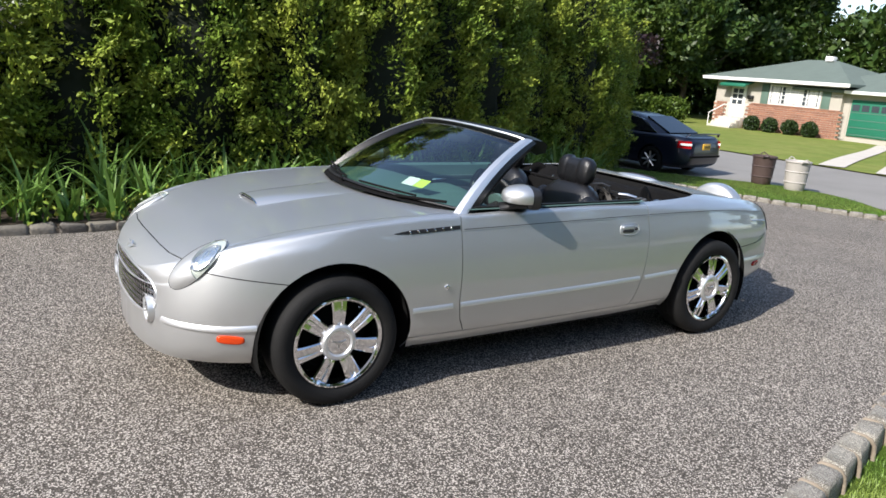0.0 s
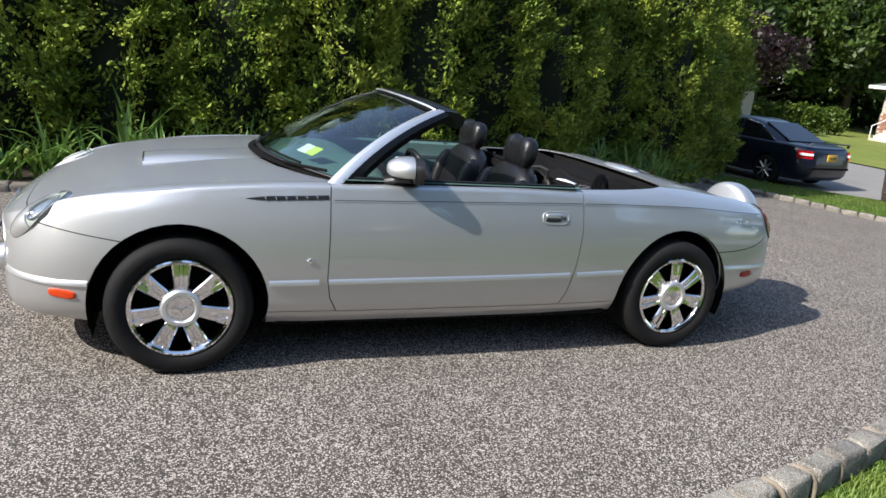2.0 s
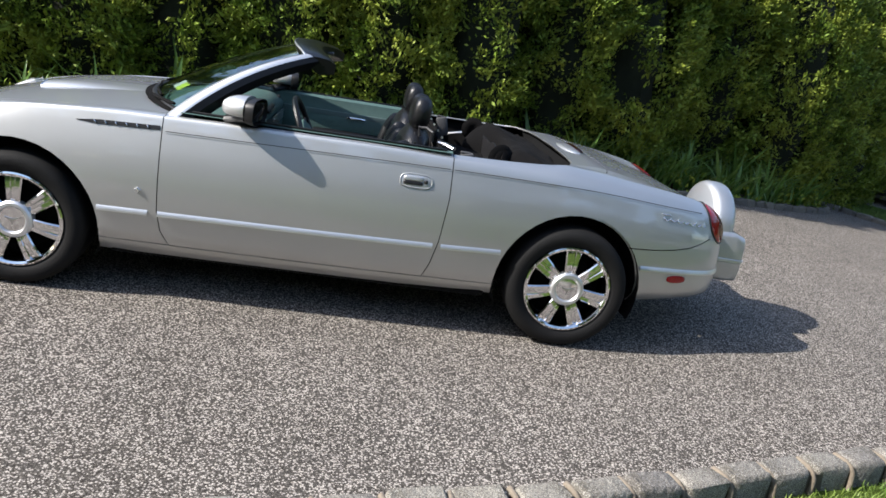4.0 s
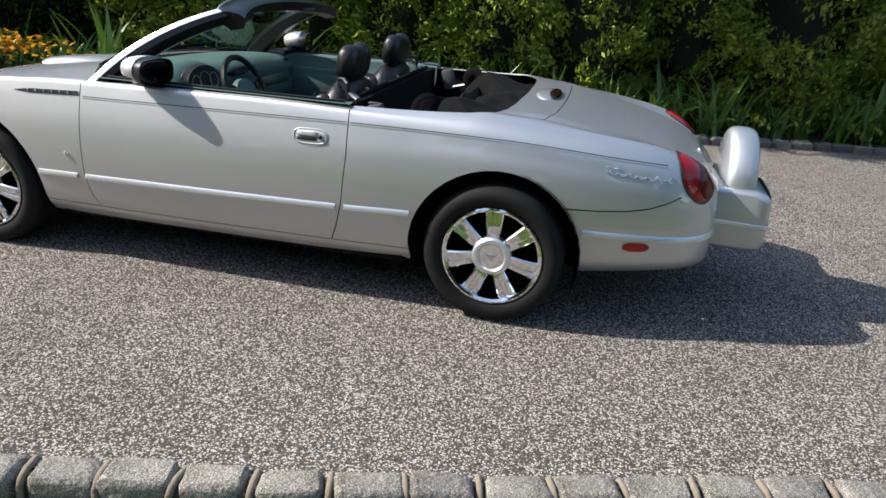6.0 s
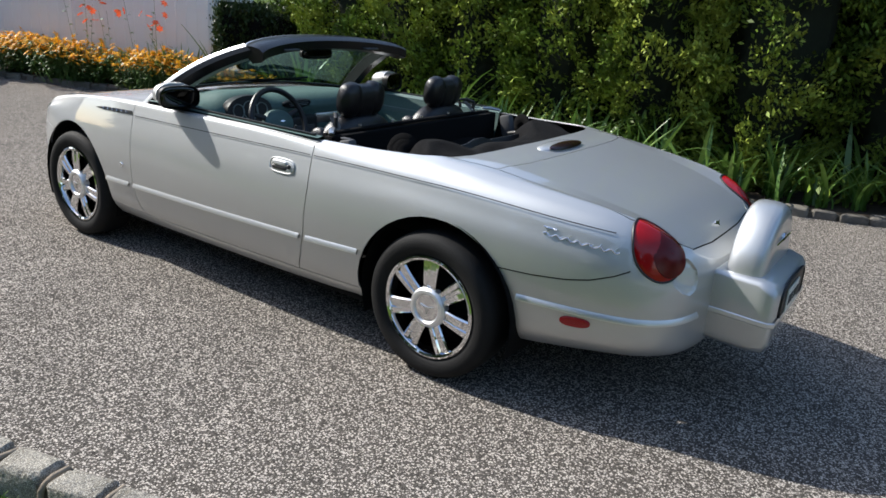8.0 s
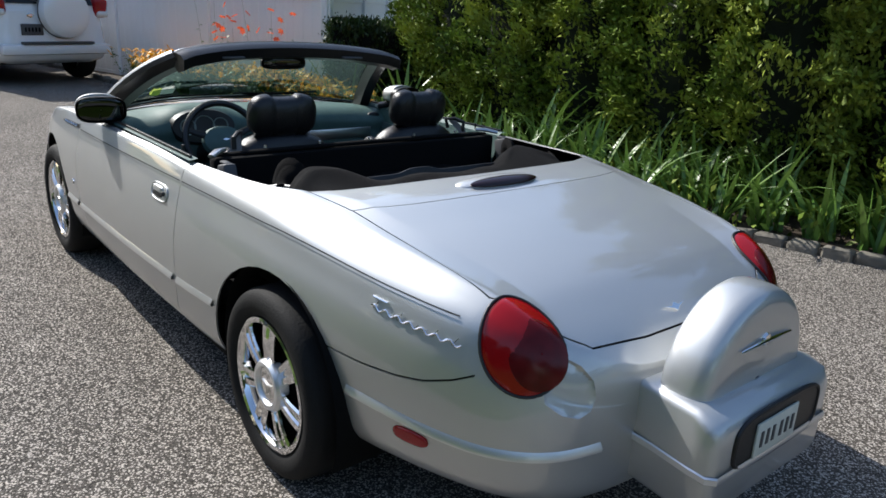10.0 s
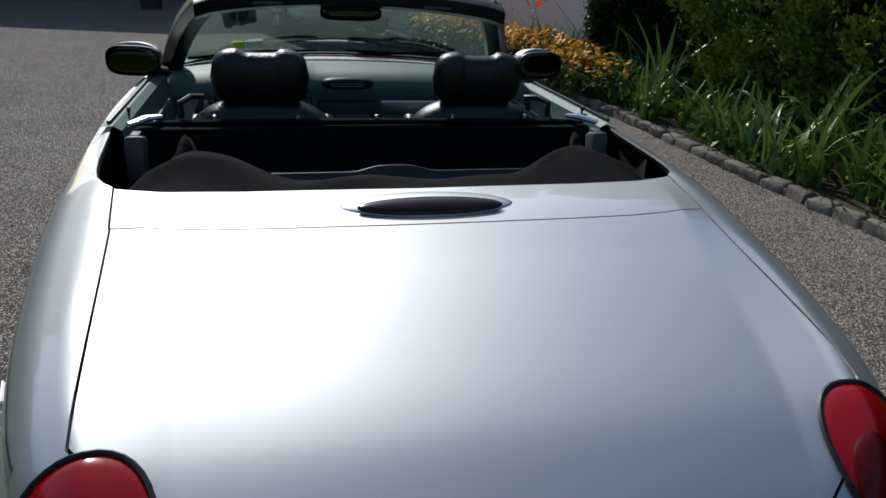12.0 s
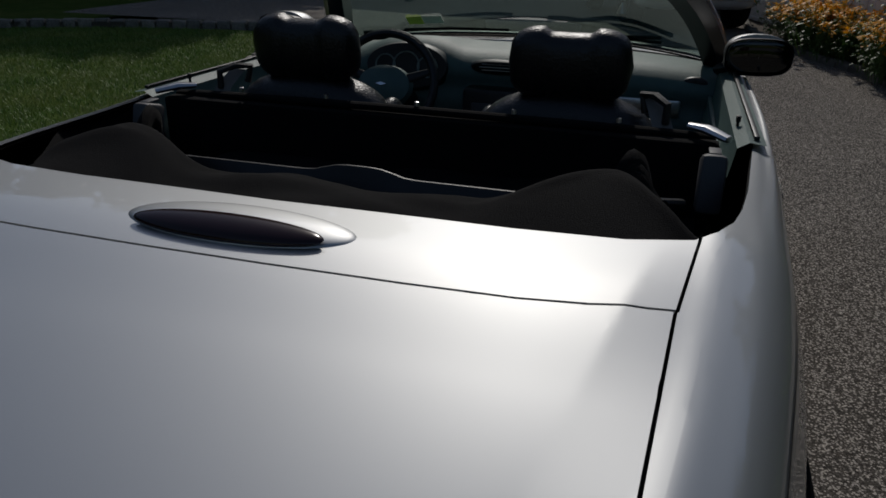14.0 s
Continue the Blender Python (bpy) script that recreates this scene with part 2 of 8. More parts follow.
def part(name, bm, mat, parent=None, label="", soft=35):
    me = bm
    if isinstance(bm, bmesh.types.BMesh):
        me = bpy.data.meshes.new(name)
        bm.normal_update()
        bm.to_mesh(me)
        bm.free()
    if mat is not None and not me.materials:
        me.materials.append(mat)
    if soft:
        smooth(me, soft)
    ob = new(name, me)
    if parent is not None:
        ob.parent = parent
    if label:
        ob["label"] = label
    return ob


def thing(name, label, category, at=Matrix.Identity(4), group="", kind=""):
    ob = new(name)
    ob.matrix_world = at
    ob.empty_display_size = 0.2
    return tagged(ob, label, category, group, kind)


def box(cx, cy, cz, sx, sy, sz, bevel=0.0, seg=2, turn=None):
    bm = bmesh.new()
    bmesh.ops.create_cube(bm, size=1.0)
    bmesh.ops.scale(bm, vec=(sx, sy, sz), verts=bm.verts)
    if bevel:
        bmesh.ops.bevel(bm, geom=list(bm.edges), offset=bevel, segments=seg, affect="EDGES", profile=0.5)
    if turn is not None:
        bmesh.ops.transform(bm, matrix=turn, verts=bm.verts)
    bmesh.ops.translate(bm, vec=(cx, cy, cz), verts=bm.verts)
    return bm


def join(*bms):
    out = bmesh.new()
    for b in bms:
        me = bpy.data.meshes.new("tmp")
        b.to_mesh(me)
        b.free()
        out.from_mesh(me)
        bpy.data.meshes.remove(me)
    return out


def moved(bm, m):
    bmesh.ops.transform(bm, matrix=m, verts=bm.verts)
    return bm


def grid(rows, closed_u=False, closed_v=False, cap=False):
    """A sheet through rows of points, all of the same length."""
    bm = bmesh.new()
    vs = [[bm.verts.new(p) for p in r] for r in rows]
    n, m = len(rows), len(rows[0])
    for i in range(n if closed_u else n - 1):
        for j in range(m if closed_v else m - 1):
            q = [vs[i][j], vs[(i + 1) % n][j], vs[(i + 1) % n][(j + 1) % m], vs[i][(j + 1) % m]]
            try:
                bm.faces.new(q)
            except ValueError:
                pass
    if cap and closed_v:
        bm.faces.new(vs[0])
        bm.faces.new(list(reversed(vs[-1])))
    return bm


def lathe(profile, steps=32, axis="z"):
    """A body turned from (radius, height) points."""
    rows = []
    for r, h in profile:
        ring = []
        for k in range(steps):
            a = 2 * math.pi * k / steps
            c, s = r * math.cos(a), r * math.sin(a)
            ring.append({"z": (c, s, h), "y": (c, h, s), "x": (h, c, s)}[axis])
        rows.append(ring)
    bm = grid(rows, closed_v=True)
    bmesh.ops.remove_doubles(bm, verts=bm.verts, dist=1e-5)
    bmesh.ops.recalc_face_normals(bm, faces=bm.faces)
    return bm


def tube(points, radius, steps=10, squash=1.0, closed=False, cap=True):
    """A pipe along points; radius may be a list."""
    pts = [Vector(p) for p in points]
    n = len(pts)
    rows, side = [], None
    for i, p in enumerate(pts):
        a, c = (pts[i - 1], pts[(i + 1) % n]) if closed else (pts[max(i - 1, 0)], pts[min(i + 1, n - 1)])
        t = (c - a).normalized()
        if side is None:
            side = t.cross(Vector((0, 0, 1)))
            if side.length < 0.1:
                side = t.cross(Vector((1, 0, 0)))
        side = (side - t * side.dot(t)).normalized()
        up = side.cross(t)
        r = radius[i] if isinstance(radius, (list, tuple)) else radius
        rows.append([p + side * (r * math.cos(2 * math.pi * k / steps)) + up * (r * squash * math.sin(2 * math.pi * k / steps)) for k in range(steps)])
    bm = grid(rows, closed_u=closed, closed_v=True, cap=cap and not closed)
    bmesh.ops.recalc_face_normals(bm, faces=bm.faces)
    return bm


def spline(keys, n):
    """n points on a smooth curve through the keys."""
    k = [np.array(p, float) for p in keys]
    k = [2 * k[0] - k[1]] + k + [2 * k[-1] - k[-2]]
    out = []
    for s in np.linspace(0, len(keys) - 1, n):
        i = min(int(s), len(keys) - 2)
        t = s - i
        a, b, c, d = k[i:i + 4]
        out.append(0.5 * (2 * b + (c - a) * t + (2 * a - 5 * b + 4 * c - d) * t * t + (3 * b - a - 3 * c + d) * t ** 3))
    return out


def curve1(xs, ys):
    """A smooth function through keys, without overshoot."""
    xs, ys = np.array(xs, float), np.array(ys, float)
    d = np.diff(ys) / np.diff(xs)
    m = np.zeros(len(xs))
    m[0], m[-1] = d[0], d[-1]
    for i in range(1, len(xs) - 1):
        m[i] = 0.0 if d[i - 1] * d[i] <= 0 else 2 * d[i - 1] * d[i] / (d[i - 1] + d[i])

    def f(x):
        x = min(max(x, xs[0]), xs[-1])
        i = min(int(np.searchsorted(xs, x, "right")) - 1, len(xs) - 2)
        h = xs[i + 1] - xs[i]
        t = (x - xs[i]) / h
        return float(ys[i] * (1 + 2 * t) * (1 - t) ** 2 + m[i] * h * t * (1 - t) ** 2 + ys[i + 1] * t * t * (3 - 2 * t) + m[i + 1] * h * t * t * (t - 1))
    return f


def prism(outline, lo, hi, axis="z", bevel=0.0):
    """A flat outline given thickness along an axis."""
    def put(a, b, c):
        return {"z": (a, b, c), "y": (a, c, b), "x": (c, a, b)}[axis]
    bm = bmesh.new()
    n = len(outline)
    lo_v = [bm.verts.new(put(a, b, lo)) for a, b in outline]
    hi_v = [bm.verts.new(put(a, b, hi)) for a, b in outline]
    bm.faces.new(lo_v)
    bm.faces.new(hi_v)
    for i in range(n):
        bm.faces.new((lo_v[i], lo_v[(i + 1) % n], hi_v[(i + 1) % n], hi_v[i]))
    bmesh.ops.recalc_face_normals(bm, faces=bm.faces)
    if bevel:
        bmesh.ops.bevel(bm, geom=list(bm.edges), offset=bevel, segments=2, affect="EDGES")
    return bm


def mirrored(bm):
    c = bm.copy()
    bmesh.ops.scale(c, vec=(1, -1, 1), verts=c.verts)
    bmesh.ops.reverse_faces(c, faces=c.faces)
    return c


def carve(bm, planes, keep=None):
    """Cuts out the faces inside a convex set of planes (point, outward normal); keep(face) narrows the choice. Returns them as a new bmesh."""
    inside = [f for f in bm.faces if keep is None or keep(f)]
    for co, no in planes:
        co, no = Vector(co), Vector(no).normalized()
        geom = list({e for f in inside for e in f.edges}) + inside + list({v for f in inside for v in f.verts})
        for f in bm.faces:
            f.tag = False
        for f in inside:
            f.tag = True
        res = bmesh.ops.bisect_plane(bm, geom=geom, plane_co=co, plane_no=no, dist=1e-6)
        fresh = {g for g in res["geom"] if isinstance(g, bmesh.types.BMFace)} | set(inside)
        inside = [f for f in fresh if f.is_valid and (f.calc_center_median() - co).dot(no) <= 0 and (keep is None or keep(f))]
    chosen = set(inside)
    out = bm.copy()
    bm.faces.index_update()
    ids = {f.index for f in chosen}
    out.faces.ensure_lookup_table()
    bmesh.ops.delete(out, geom=[f for i, f in enumerate(out.faces) if i not in ids], context="FACES")
    bmesh.ops.delete(bm, geom=list(chosen), context="FACES")
    return out


def outline_planes(poly, a1, a2, grow=0.0):
    """Planes of a convex outline (points along the axes a1 and a2)."""
    a1, a2 = Vector(a1), Vector(a2)
    n = len(poly)
    mid = np.mean(np.array(poly), axis=0)
    out = []
    for i in range(n):
        p, q = np.array(poly[i], float), np.array(poly[(i + 1) % n], float)
        e = q - p
        no = np.array((e[1], -e[0])) / (np.linalg.norm(e) + 1e-12)
        if no.dot(p - mid) < 0:
            no = -no
        p = p + no * grow
        out.append((a1 * p[0] + a2 * p[1], a1 * no[0] + a2 * no[1]))
    return out


def ellipse(cx, cy, rx, ry, n=28, power=2.0):
    out = []
    for k in range(n):
        a = 2 * math.pi * k / n
        c, s = math.cos(a), math.sin(a)
        out.append((cx + rx * math.copysign(abs(c) ** (2 / power), c), cy + ry * math.copysign(abs(s) ** (2 / power), s)))
    return out


# ---- ground ----
def step01(a, b, x):
    t = min(max((x - a) / (b - a), 0.0), 1.0)
    return t * t * (3 - 2 * t)


def ground_z(x, y):
    """The drive rises a little towards the fence and falls to the street."""
    return 0.11 * step01(-2.4, -9.0, x) - 0.56 * step01(2.6, 12.5, x) - 0.33 * step01(20.0, 38.0, x)


def sheet(name, outline_lo, outline_hi, mat, lift=0.0, steps=60, across=8, label="", category=""):
    """A strip of ground between two lines."""
    lo, hi = spline(outline_lo, steps), spline(outline_hi, steps)
    rows = []
    for a, b in zip(lo, hi):
        row = []
        for s in np.linspace(0, 1, across):
            p = a * (1 - s) + b * s
            row.append((p[0], p[1], ground_z(p[0], p[1]) + lift))
        rows.append(row)
    bm = grid(rows)
    bmesh.ops.recalc_face_normals(bm, faces=bm.faces)
    if sum(f.normal.z for f in bm.faces) < 0:
        bmesh.ops.reverse_faces(bm, faces=bm.faces)
    return tagged(part(name, bm, mat), label, category, kind="structure")


KERB = [(-7.15, -4.30), (-5.6, -4.00), (-4.2, -3.58), (-2.6, -3.06), (-1.2, -2.66), (-0.2, -2.415), (0.7, -2.220), (1.3, -2.06), (2.1, -1.82), (2.9, -1.57), (4.2, -1.18), (6.0, -0.65), (8.2, -0.20)]
KERB_END = [(-7.15, -4.30), (-7.6, -4.6), (-7.75, -5.1), (-7.6, -6.0), (-7.2, -7.5), (-6.6, -9.0)]
kerb_fn = curve1([k[0] for k in KERB], [k[1] for k in KERB])


def drive_from(x):
    """Where the asphalt begins: at the kerb of the lawn, which lies lower."""
    if x < -7.755:
        return -9.0
    if x < -7.15:
        return -5.1 + 0.8 * math.sqrt((x + 7.755) / 0.605)
    return (kerb_fn(x) if x < 8.2 else -0.20 + 0.2 * (x - 8.2)) - 0.05


xs = sorted(list(np.linspace(-26, 15.5, 170)) + [-7.76, -7.75, -7.7])
bm = grid([[(x, y, ground_z(x, y)) for y in np.linspace(drive_from(x), 14, 85)] for x in xs])
bmesh.ops.recalc_face_normals(bm, faces=bm.faces)
tagged(part("driveway", bm, M_ASPHALT), "grey asphalt driveway with exposed pale aggregate", "driveway", kind="structure")

# ground out to the horizon, just under everything
rows = [[(r * math.cos(a), r * math.sin(a), ground_z(max(-12, min(45, r * math.cos(a))), 0) - 0.17) for a in np.linspace(0, 2 * math.pi, 97)[:-1]]
        for r in (0.5, 2, 4, 6, 8, 10, 12, 14, 16, 18, 20, 23, 26, 30, 34, 38, 45, 80, 200, 700, 2500)]
bm = grid(rows, closed_v=True)
bmesh.ops.recalc_face_normals(bm, faces=bm.faces)
tagged(part("ground", bm, M_LAWN), "green grassy ground reaching the horizon", "ground", kind="structure")

LAWN_Z = -0.098
lawn_lo = [(x, y - 0.09) for x, y in KERB]
lawn_hi = [(x - 0.5 + 0.2 * i, -12.0) for i, (x, y) in enumerate(KERB)]
sheet("lawn_near", [(-7.6, -5.0)] + lawn_lo[1:], lawn_hi, M_LAWN, lift=LAWN_Z, steps=70, across=24, label="mown green lawn lower than the granite kerb", category="lawn")

EDGE = [(-13.0, 1.25), (-11.0, 1.6), (-9.5, 1.62), (-8.2, 1.85), (-7.2, 2.15), (-6.3, 2.50), (-5.0, 2.80), (-3.4, 3.03), (-1.7, 3.08), (0.0, 3.20), (1.4, 3.45), (2.6, 3.85), (3.8, 4.32), (5.1, 4.85), (6.6, 5.6), (7.8, 6.5), (8.5, 7.8), (8.8, 9.5)]
sheet("planting_bed", [(x, y + 0.05) for x, y in EDGE], [(x - 0.3, y + 4.0) for x, y in EDGE], M_SOIL, lift=0.05, steps=80, across=6,
      label="dark soil planting bed under the hedge", category="planting bed")

# street, kerb strip and far lawn
sheet("road", [(12.6, -30), (12.9, 0), (12.9, 3), (13.4, 6), (12.0, 9), (12.3, 14), (12.6, 40)], [(20.0, -30), (20.0, 0), (20.0, 3), (20.0, 6), (20.0, 9), (20.0, 14), (20.0, 40)], M_ROAD,
      lift=0.012, steps=50, across=8, label="worn grey asphalt street", category="road")
sheet("far_lawn", [(19.9, -30), (19.9, 0), (19.9, 8), (19.9, 12), (19.9, 40)], [(60, -30), (60, 0), (60, 8), (60, 12), (60, 40)], M_LAWN_SUNLIT, lift=0.05, steps=30, across=20,
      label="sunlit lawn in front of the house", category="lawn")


def footpath(name, a, b, w, mat, lift, label, category):
    a, b = Vector(a), Vector(b)
    d = (b - a).normalized()
    s = Vector((-d.y, d.x)) * w / 2
    rows = [[(*(a.lerp(b, t) + k * s), ground_z(*(a.lerp(b, t))) + lift) for k in (-1, 1)] for t in np.linspace(0, 1, 12)]
    bm = grid(rows)
    bmesh.ops.recalc_face_normals(bm, faces=bm.faces)
    if sum(f.normal.z for f in bm.faces) < 0:
        bmesh.ops.reverse_faces(bm, faces=bm.faces)
    return tagged(part(name, bm, mat), label, category, kind="structure")


footpath("house_drive_1", (20.0, 9.0), (40.2, 17.6), 0.75, M_CONCRETE, 0.082, "pale concrete wheel strip of a driveway", "driveway")
footpath("house_drive_2", (20.0, 7.2), (40.2, 15.6), 0.75, M_CONCRETE, 0.082, "pale concrete wheel strip of a driveway", "driveway")

# grass strip between drive and street
STRIP = [(7.9, 8.3), (8.5, 7.5), (9.3, 6.4), (9.9, 5.55), (10.6, 4.5), (11.2, 3.55), (11.7, 2.9)]
STRIP_HI = [(8.4, 9.8), (9.8, 9.2), (11.2, 8.4), (12.4, 7.4), (13.3, 6.2), (13.2, 4.6), (11.9, 2.75)]
sheet("grass_strip", STRIP, STRIP_HI, M_LAWN, lift=0.07, steps=30, across=10, label="narrow mown grass strip beside the street", category="lawn")


# ---- leaves ----
def leaves(name, centres, normals, per, size, spread, mat, rng, parent=None, label="", category="", kind="stuff", length=2.0, up=0.25, spray=0.0):
    """Many small pointed leaves, in sprays round the centres."""
    centres, normals = np.asarray(centres, float), np.asarray(normals, float)
    n = len(centres) * per
    c = np.repeat(centres, per, axis=0) + rng.normal(0, 1, (n, 3)) * np.array(spread)
    nm = np.repeat(normals, per, axis=0)
    stray = rng.normal(0, 0.75, (n, 3))
    if spray:
        shoot = normals + rng.normal(0, 0.55, normals.shape) + np.array((0, 0, up))
        shoot /= np.linalg.norm(shoot, axis=1)[:, None]
        nm = np.repeat(shoot, per, axis=0)
        along = rng.uniform(-0.6, 0.6, (n, 1))
        c = np.repeat(centres, per, axis=0) + nm * along * spray + rng.normal(0, 1, (n, 3)) * np.array(spread) * (0.95 - along)
        stray *= 0.6
    d = nm + stray + np.array((0, 0, up))
    d /= np.linalg.norm(d, axis=1)[:, None] + 1e-9
    r = rng.normal(0, 1, (n, 3))
    s = np.cross(d, r)
    s /= np.linalg.norm(s, axis=1)[:, None] + 1e-9
    w = size * rng.uniform(0.6, 1.4, (n, 1))
    a = c - d * w * length * 0.5
    tip = c + d * w * length * 0.5
    q = np.cross(d, s) * w * 0.25
    v = np.stack([a, c + s * w * 0.5 + q, tip, c - s * w * 0.5 + q], axis=1).reshape(-1, 3)
    me = bpy.data.meshes.new(name)
    me.vertices.add(4 * n)
    me.vertices.foreach_set("co", v.ravel())
    me.loops.add(4 * n)
    me.loops.foreach_set("vertex_index", np.arange(4 * n, dtype=np.int32))
    me.polygons.add(n)
    me.polygons.foreach_set("loop_start", np.arange(0, 4 * n, 4, dtype=np.int32))
    me.update(calc_edges=True)
    me.validate()
    me.materials.append(mat)
    ob = new(name, me)
    if parent is not None:
        ob.parent = parent
        if label:
            ob["label"] = label
        return ob
    return tagged(ob, label, category, kind=kind)


def hedge_face(line, height, depth, n, rng, base=0.0, top_round=0.5):
    """Points and outward ways on the near face and the top of a hedge along a line."""
    pts = np.array(spline([(*p, 0) for p in line], 400))
    seg = np.linalg.norm(np.diff(pts, axis=0), axis=1)
    cum = np.concatenate([[0], np.cumsum(seg)])
    cs, ns = [], []
    for _ in range(n):
        u = rng.uniform(0, cum[-1])
        i = min(int(np.searchsorted(cum, u)), len(pts) - 2)
        p = pts[i]
        t = pts[i + 1] - pts[max(i - 1, 0)]
        t /= np.linalg.norm(t) + 1e-9
        out = np.array((t[1], -t[0], 0))
        hh = height(u / cum[-1]) if callable(height) else height
        z = base + rng.uniform(0.0, 1.0) ** 0.9 * hh
        bulge = 0.70 * noise.noise(Vector((u * 1.15, z * 0.5, 1.7))) + 0.42 * noise.noise(Vector((u * 2.1, z * 2.2, 4.1)))
        bulge += 0.20 * noise.noise(Vector((u * 4.6, z * 4.2, 7.3)))
        frac = z / hh
        bulge -= 0.45 * (1 - step01(0.05, 0.42, frac))
        bulge += 0.35 * noise.noise(Vector((u * 0.35, z * 0.3, 9.1)))
        lean = -0.25 * max(0, frac - 0.75) * 4 * top_round
        k = rng.uniform(0, depth) if frac > 0.9 else rng.exponential(0.10)
        q = p + out * (bulge + lean - k)
        cs.append((q[0], q[1], ground_z(q[0], q[1]) + z))
        nn = out + np.array((0, 0, 0.2 + 0.9 * max(0, frac - 0.85) * 4))
        ns.append(nn / np.linalg.norm(nn))
    return cs, ns


rng = np.random.default_rng(11)
HEDGE = [(-4.75, 4.62), (-4.2, 4.42), (-3.4, 4.25), (-1.7, 4.15), (0.0, 4.2), (1.6, 4.5), (2.8, 4.95), (4.0, 5.5), (5.3, 6.0), (6.7, 6.6), (8.2, 7.3), (9.5, 8.2), (9.95, 9.6), (9.8, 11.2)]


def hedge_height(u):
    return 3.9 + 0.35 * math.sin(u * 23) + 0.3 * math.sin(u * 51 + 1) - 1.2 * step01(0.86, 1.0, u) - 0.5 * step01(0.05, 0.0, u) - 2.45 * math.exp(-((u - 0.127) / 0.031) ** 4)


def hedge_columns(line, height, pitch, n, rng):
    """Sprays on the near sides of a row of upright evergreens that have grown together."""
    pts = np.array(spline([(*p, 0) for p in line], 500))
    cum = np.concatenate([[0], np.cumsum(np.linalg.norm(np.diff(pts, axis=0), axis=1))])
    stems, u = [], 0.2
    while u < cum[-1]:
        i = min(int(np.searchsorted(cum, u)), len(pts) - 2)
        way = pts[i + 1] - pts[max(i - 1, 0)]
        way /= np.linalg.norm(way)
        out = np.array((way[1], -way[0], 0))
        far = step01(0.36, 0.50, u / cum[-1])
        stems.append((pts[i] - out * (0.30 + rng.normal(0, 0.10 + 0.14 * far)), way, out, height(u / cum[-1]), rng.uniform(0.62, 0.86) * (1 + 0.12 * far), rng.uniform(0, 50)))
        u += pitch * rng.uniform(0.72, 1.3) * (1 + 0.22 * far)
    cs, ns = [], []
    while len(cs) < n:
        c, way, out, hh, rad, seed = stems[rng.integers(len(stems))]
        z = (rng.uniform(0, 2.7) if rng.random() < 0.64 else rng.uniform(min(2.4, 0.8 * hh), hh))
        if z > hh:
            continue
        f = z / hh
        a = rng.uniform(-1.75, 1.75)
        lump = noise.noise(Vector((a * 2.2 + seed, z * 2.0, seed))) + 0.55 * noise.noise(Vector((a * 4.6, z * 4.6, seed + 9)))
        if lump < -0.02 and rng.random() < 0.85:
            continue
        r = rad * (1.0 - 0.55 * step01(0.45, 1.0, f)) * (0.62 + 0.38 * step01(0.03, 0.30, f)) + 0.34 * lump - rng.exponential(0.04)
        d = out * math.cos(a) + way * math.sin(a)
        q = c + d * max(r, 0.12)
        cs.append((q[0], q[1], ground_z(q[0], q[1]) + z))
        nn = d + np.array((0, 0, 0.25 + 0.8 * step01(0.8, 1.0, f)))
        ns.append(nn / np.linalg.norm(nn))
    return cs, ns, stems


hedge = thing("hedge", "tall shaggy green hedge with yellow-green shoots behind the planting bed", "hedge", kind="stuff")
cs, ns, stems = hedge_columns(HEDGE, hedge_height, 1.05, 7400, rng)
more, ways = hedge_face([(x, y + 0.20) for x, y in HEDGE], hedge_height, 0.6, 1100, rng)
cs, ns = cs + more, ns + ways
leaves("foliage", cs, ns, 42, 0.027, (0.050, 0.050, 0.050), M_HEDGE, rng, parent=hedge, spray=0.26, length=2.2)
# near-black cores and a back sheet: shade between the sprays, put into the colour
M_HEDGE_SHADE = material("hedge_inside", (0.010, 0.015, 0.005), 0.95, vary=0.5, scale=6, bump=1.0, bump_scale=14)
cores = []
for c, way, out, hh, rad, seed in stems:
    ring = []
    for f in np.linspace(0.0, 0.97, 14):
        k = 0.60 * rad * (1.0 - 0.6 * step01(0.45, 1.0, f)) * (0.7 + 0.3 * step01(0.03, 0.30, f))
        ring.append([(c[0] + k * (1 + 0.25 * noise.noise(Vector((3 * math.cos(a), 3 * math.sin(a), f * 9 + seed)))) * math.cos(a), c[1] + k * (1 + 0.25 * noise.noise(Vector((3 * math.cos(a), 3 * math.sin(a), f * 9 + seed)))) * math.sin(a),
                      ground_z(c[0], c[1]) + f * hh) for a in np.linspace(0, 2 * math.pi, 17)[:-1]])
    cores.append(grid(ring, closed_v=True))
part("stem_core", join(*cores), M_HEDGE_SHADE, hedge, "near-black cores standing in for shade round the stems")
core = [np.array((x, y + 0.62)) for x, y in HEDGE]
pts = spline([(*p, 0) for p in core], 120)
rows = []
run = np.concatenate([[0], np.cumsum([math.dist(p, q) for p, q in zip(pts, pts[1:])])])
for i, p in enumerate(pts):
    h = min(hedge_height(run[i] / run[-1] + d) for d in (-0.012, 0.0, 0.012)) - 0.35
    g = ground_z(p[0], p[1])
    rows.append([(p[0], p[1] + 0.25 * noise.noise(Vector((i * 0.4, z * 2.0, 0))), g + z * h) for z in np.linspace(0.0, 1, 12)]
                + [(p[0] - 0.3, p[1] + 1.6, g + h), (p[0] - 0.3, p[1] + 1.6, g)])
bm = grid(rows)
part("hedge_core", bm, M_HEDGE_SHADE, hedge, "near-black sheet standing in for shade behind the sprays")


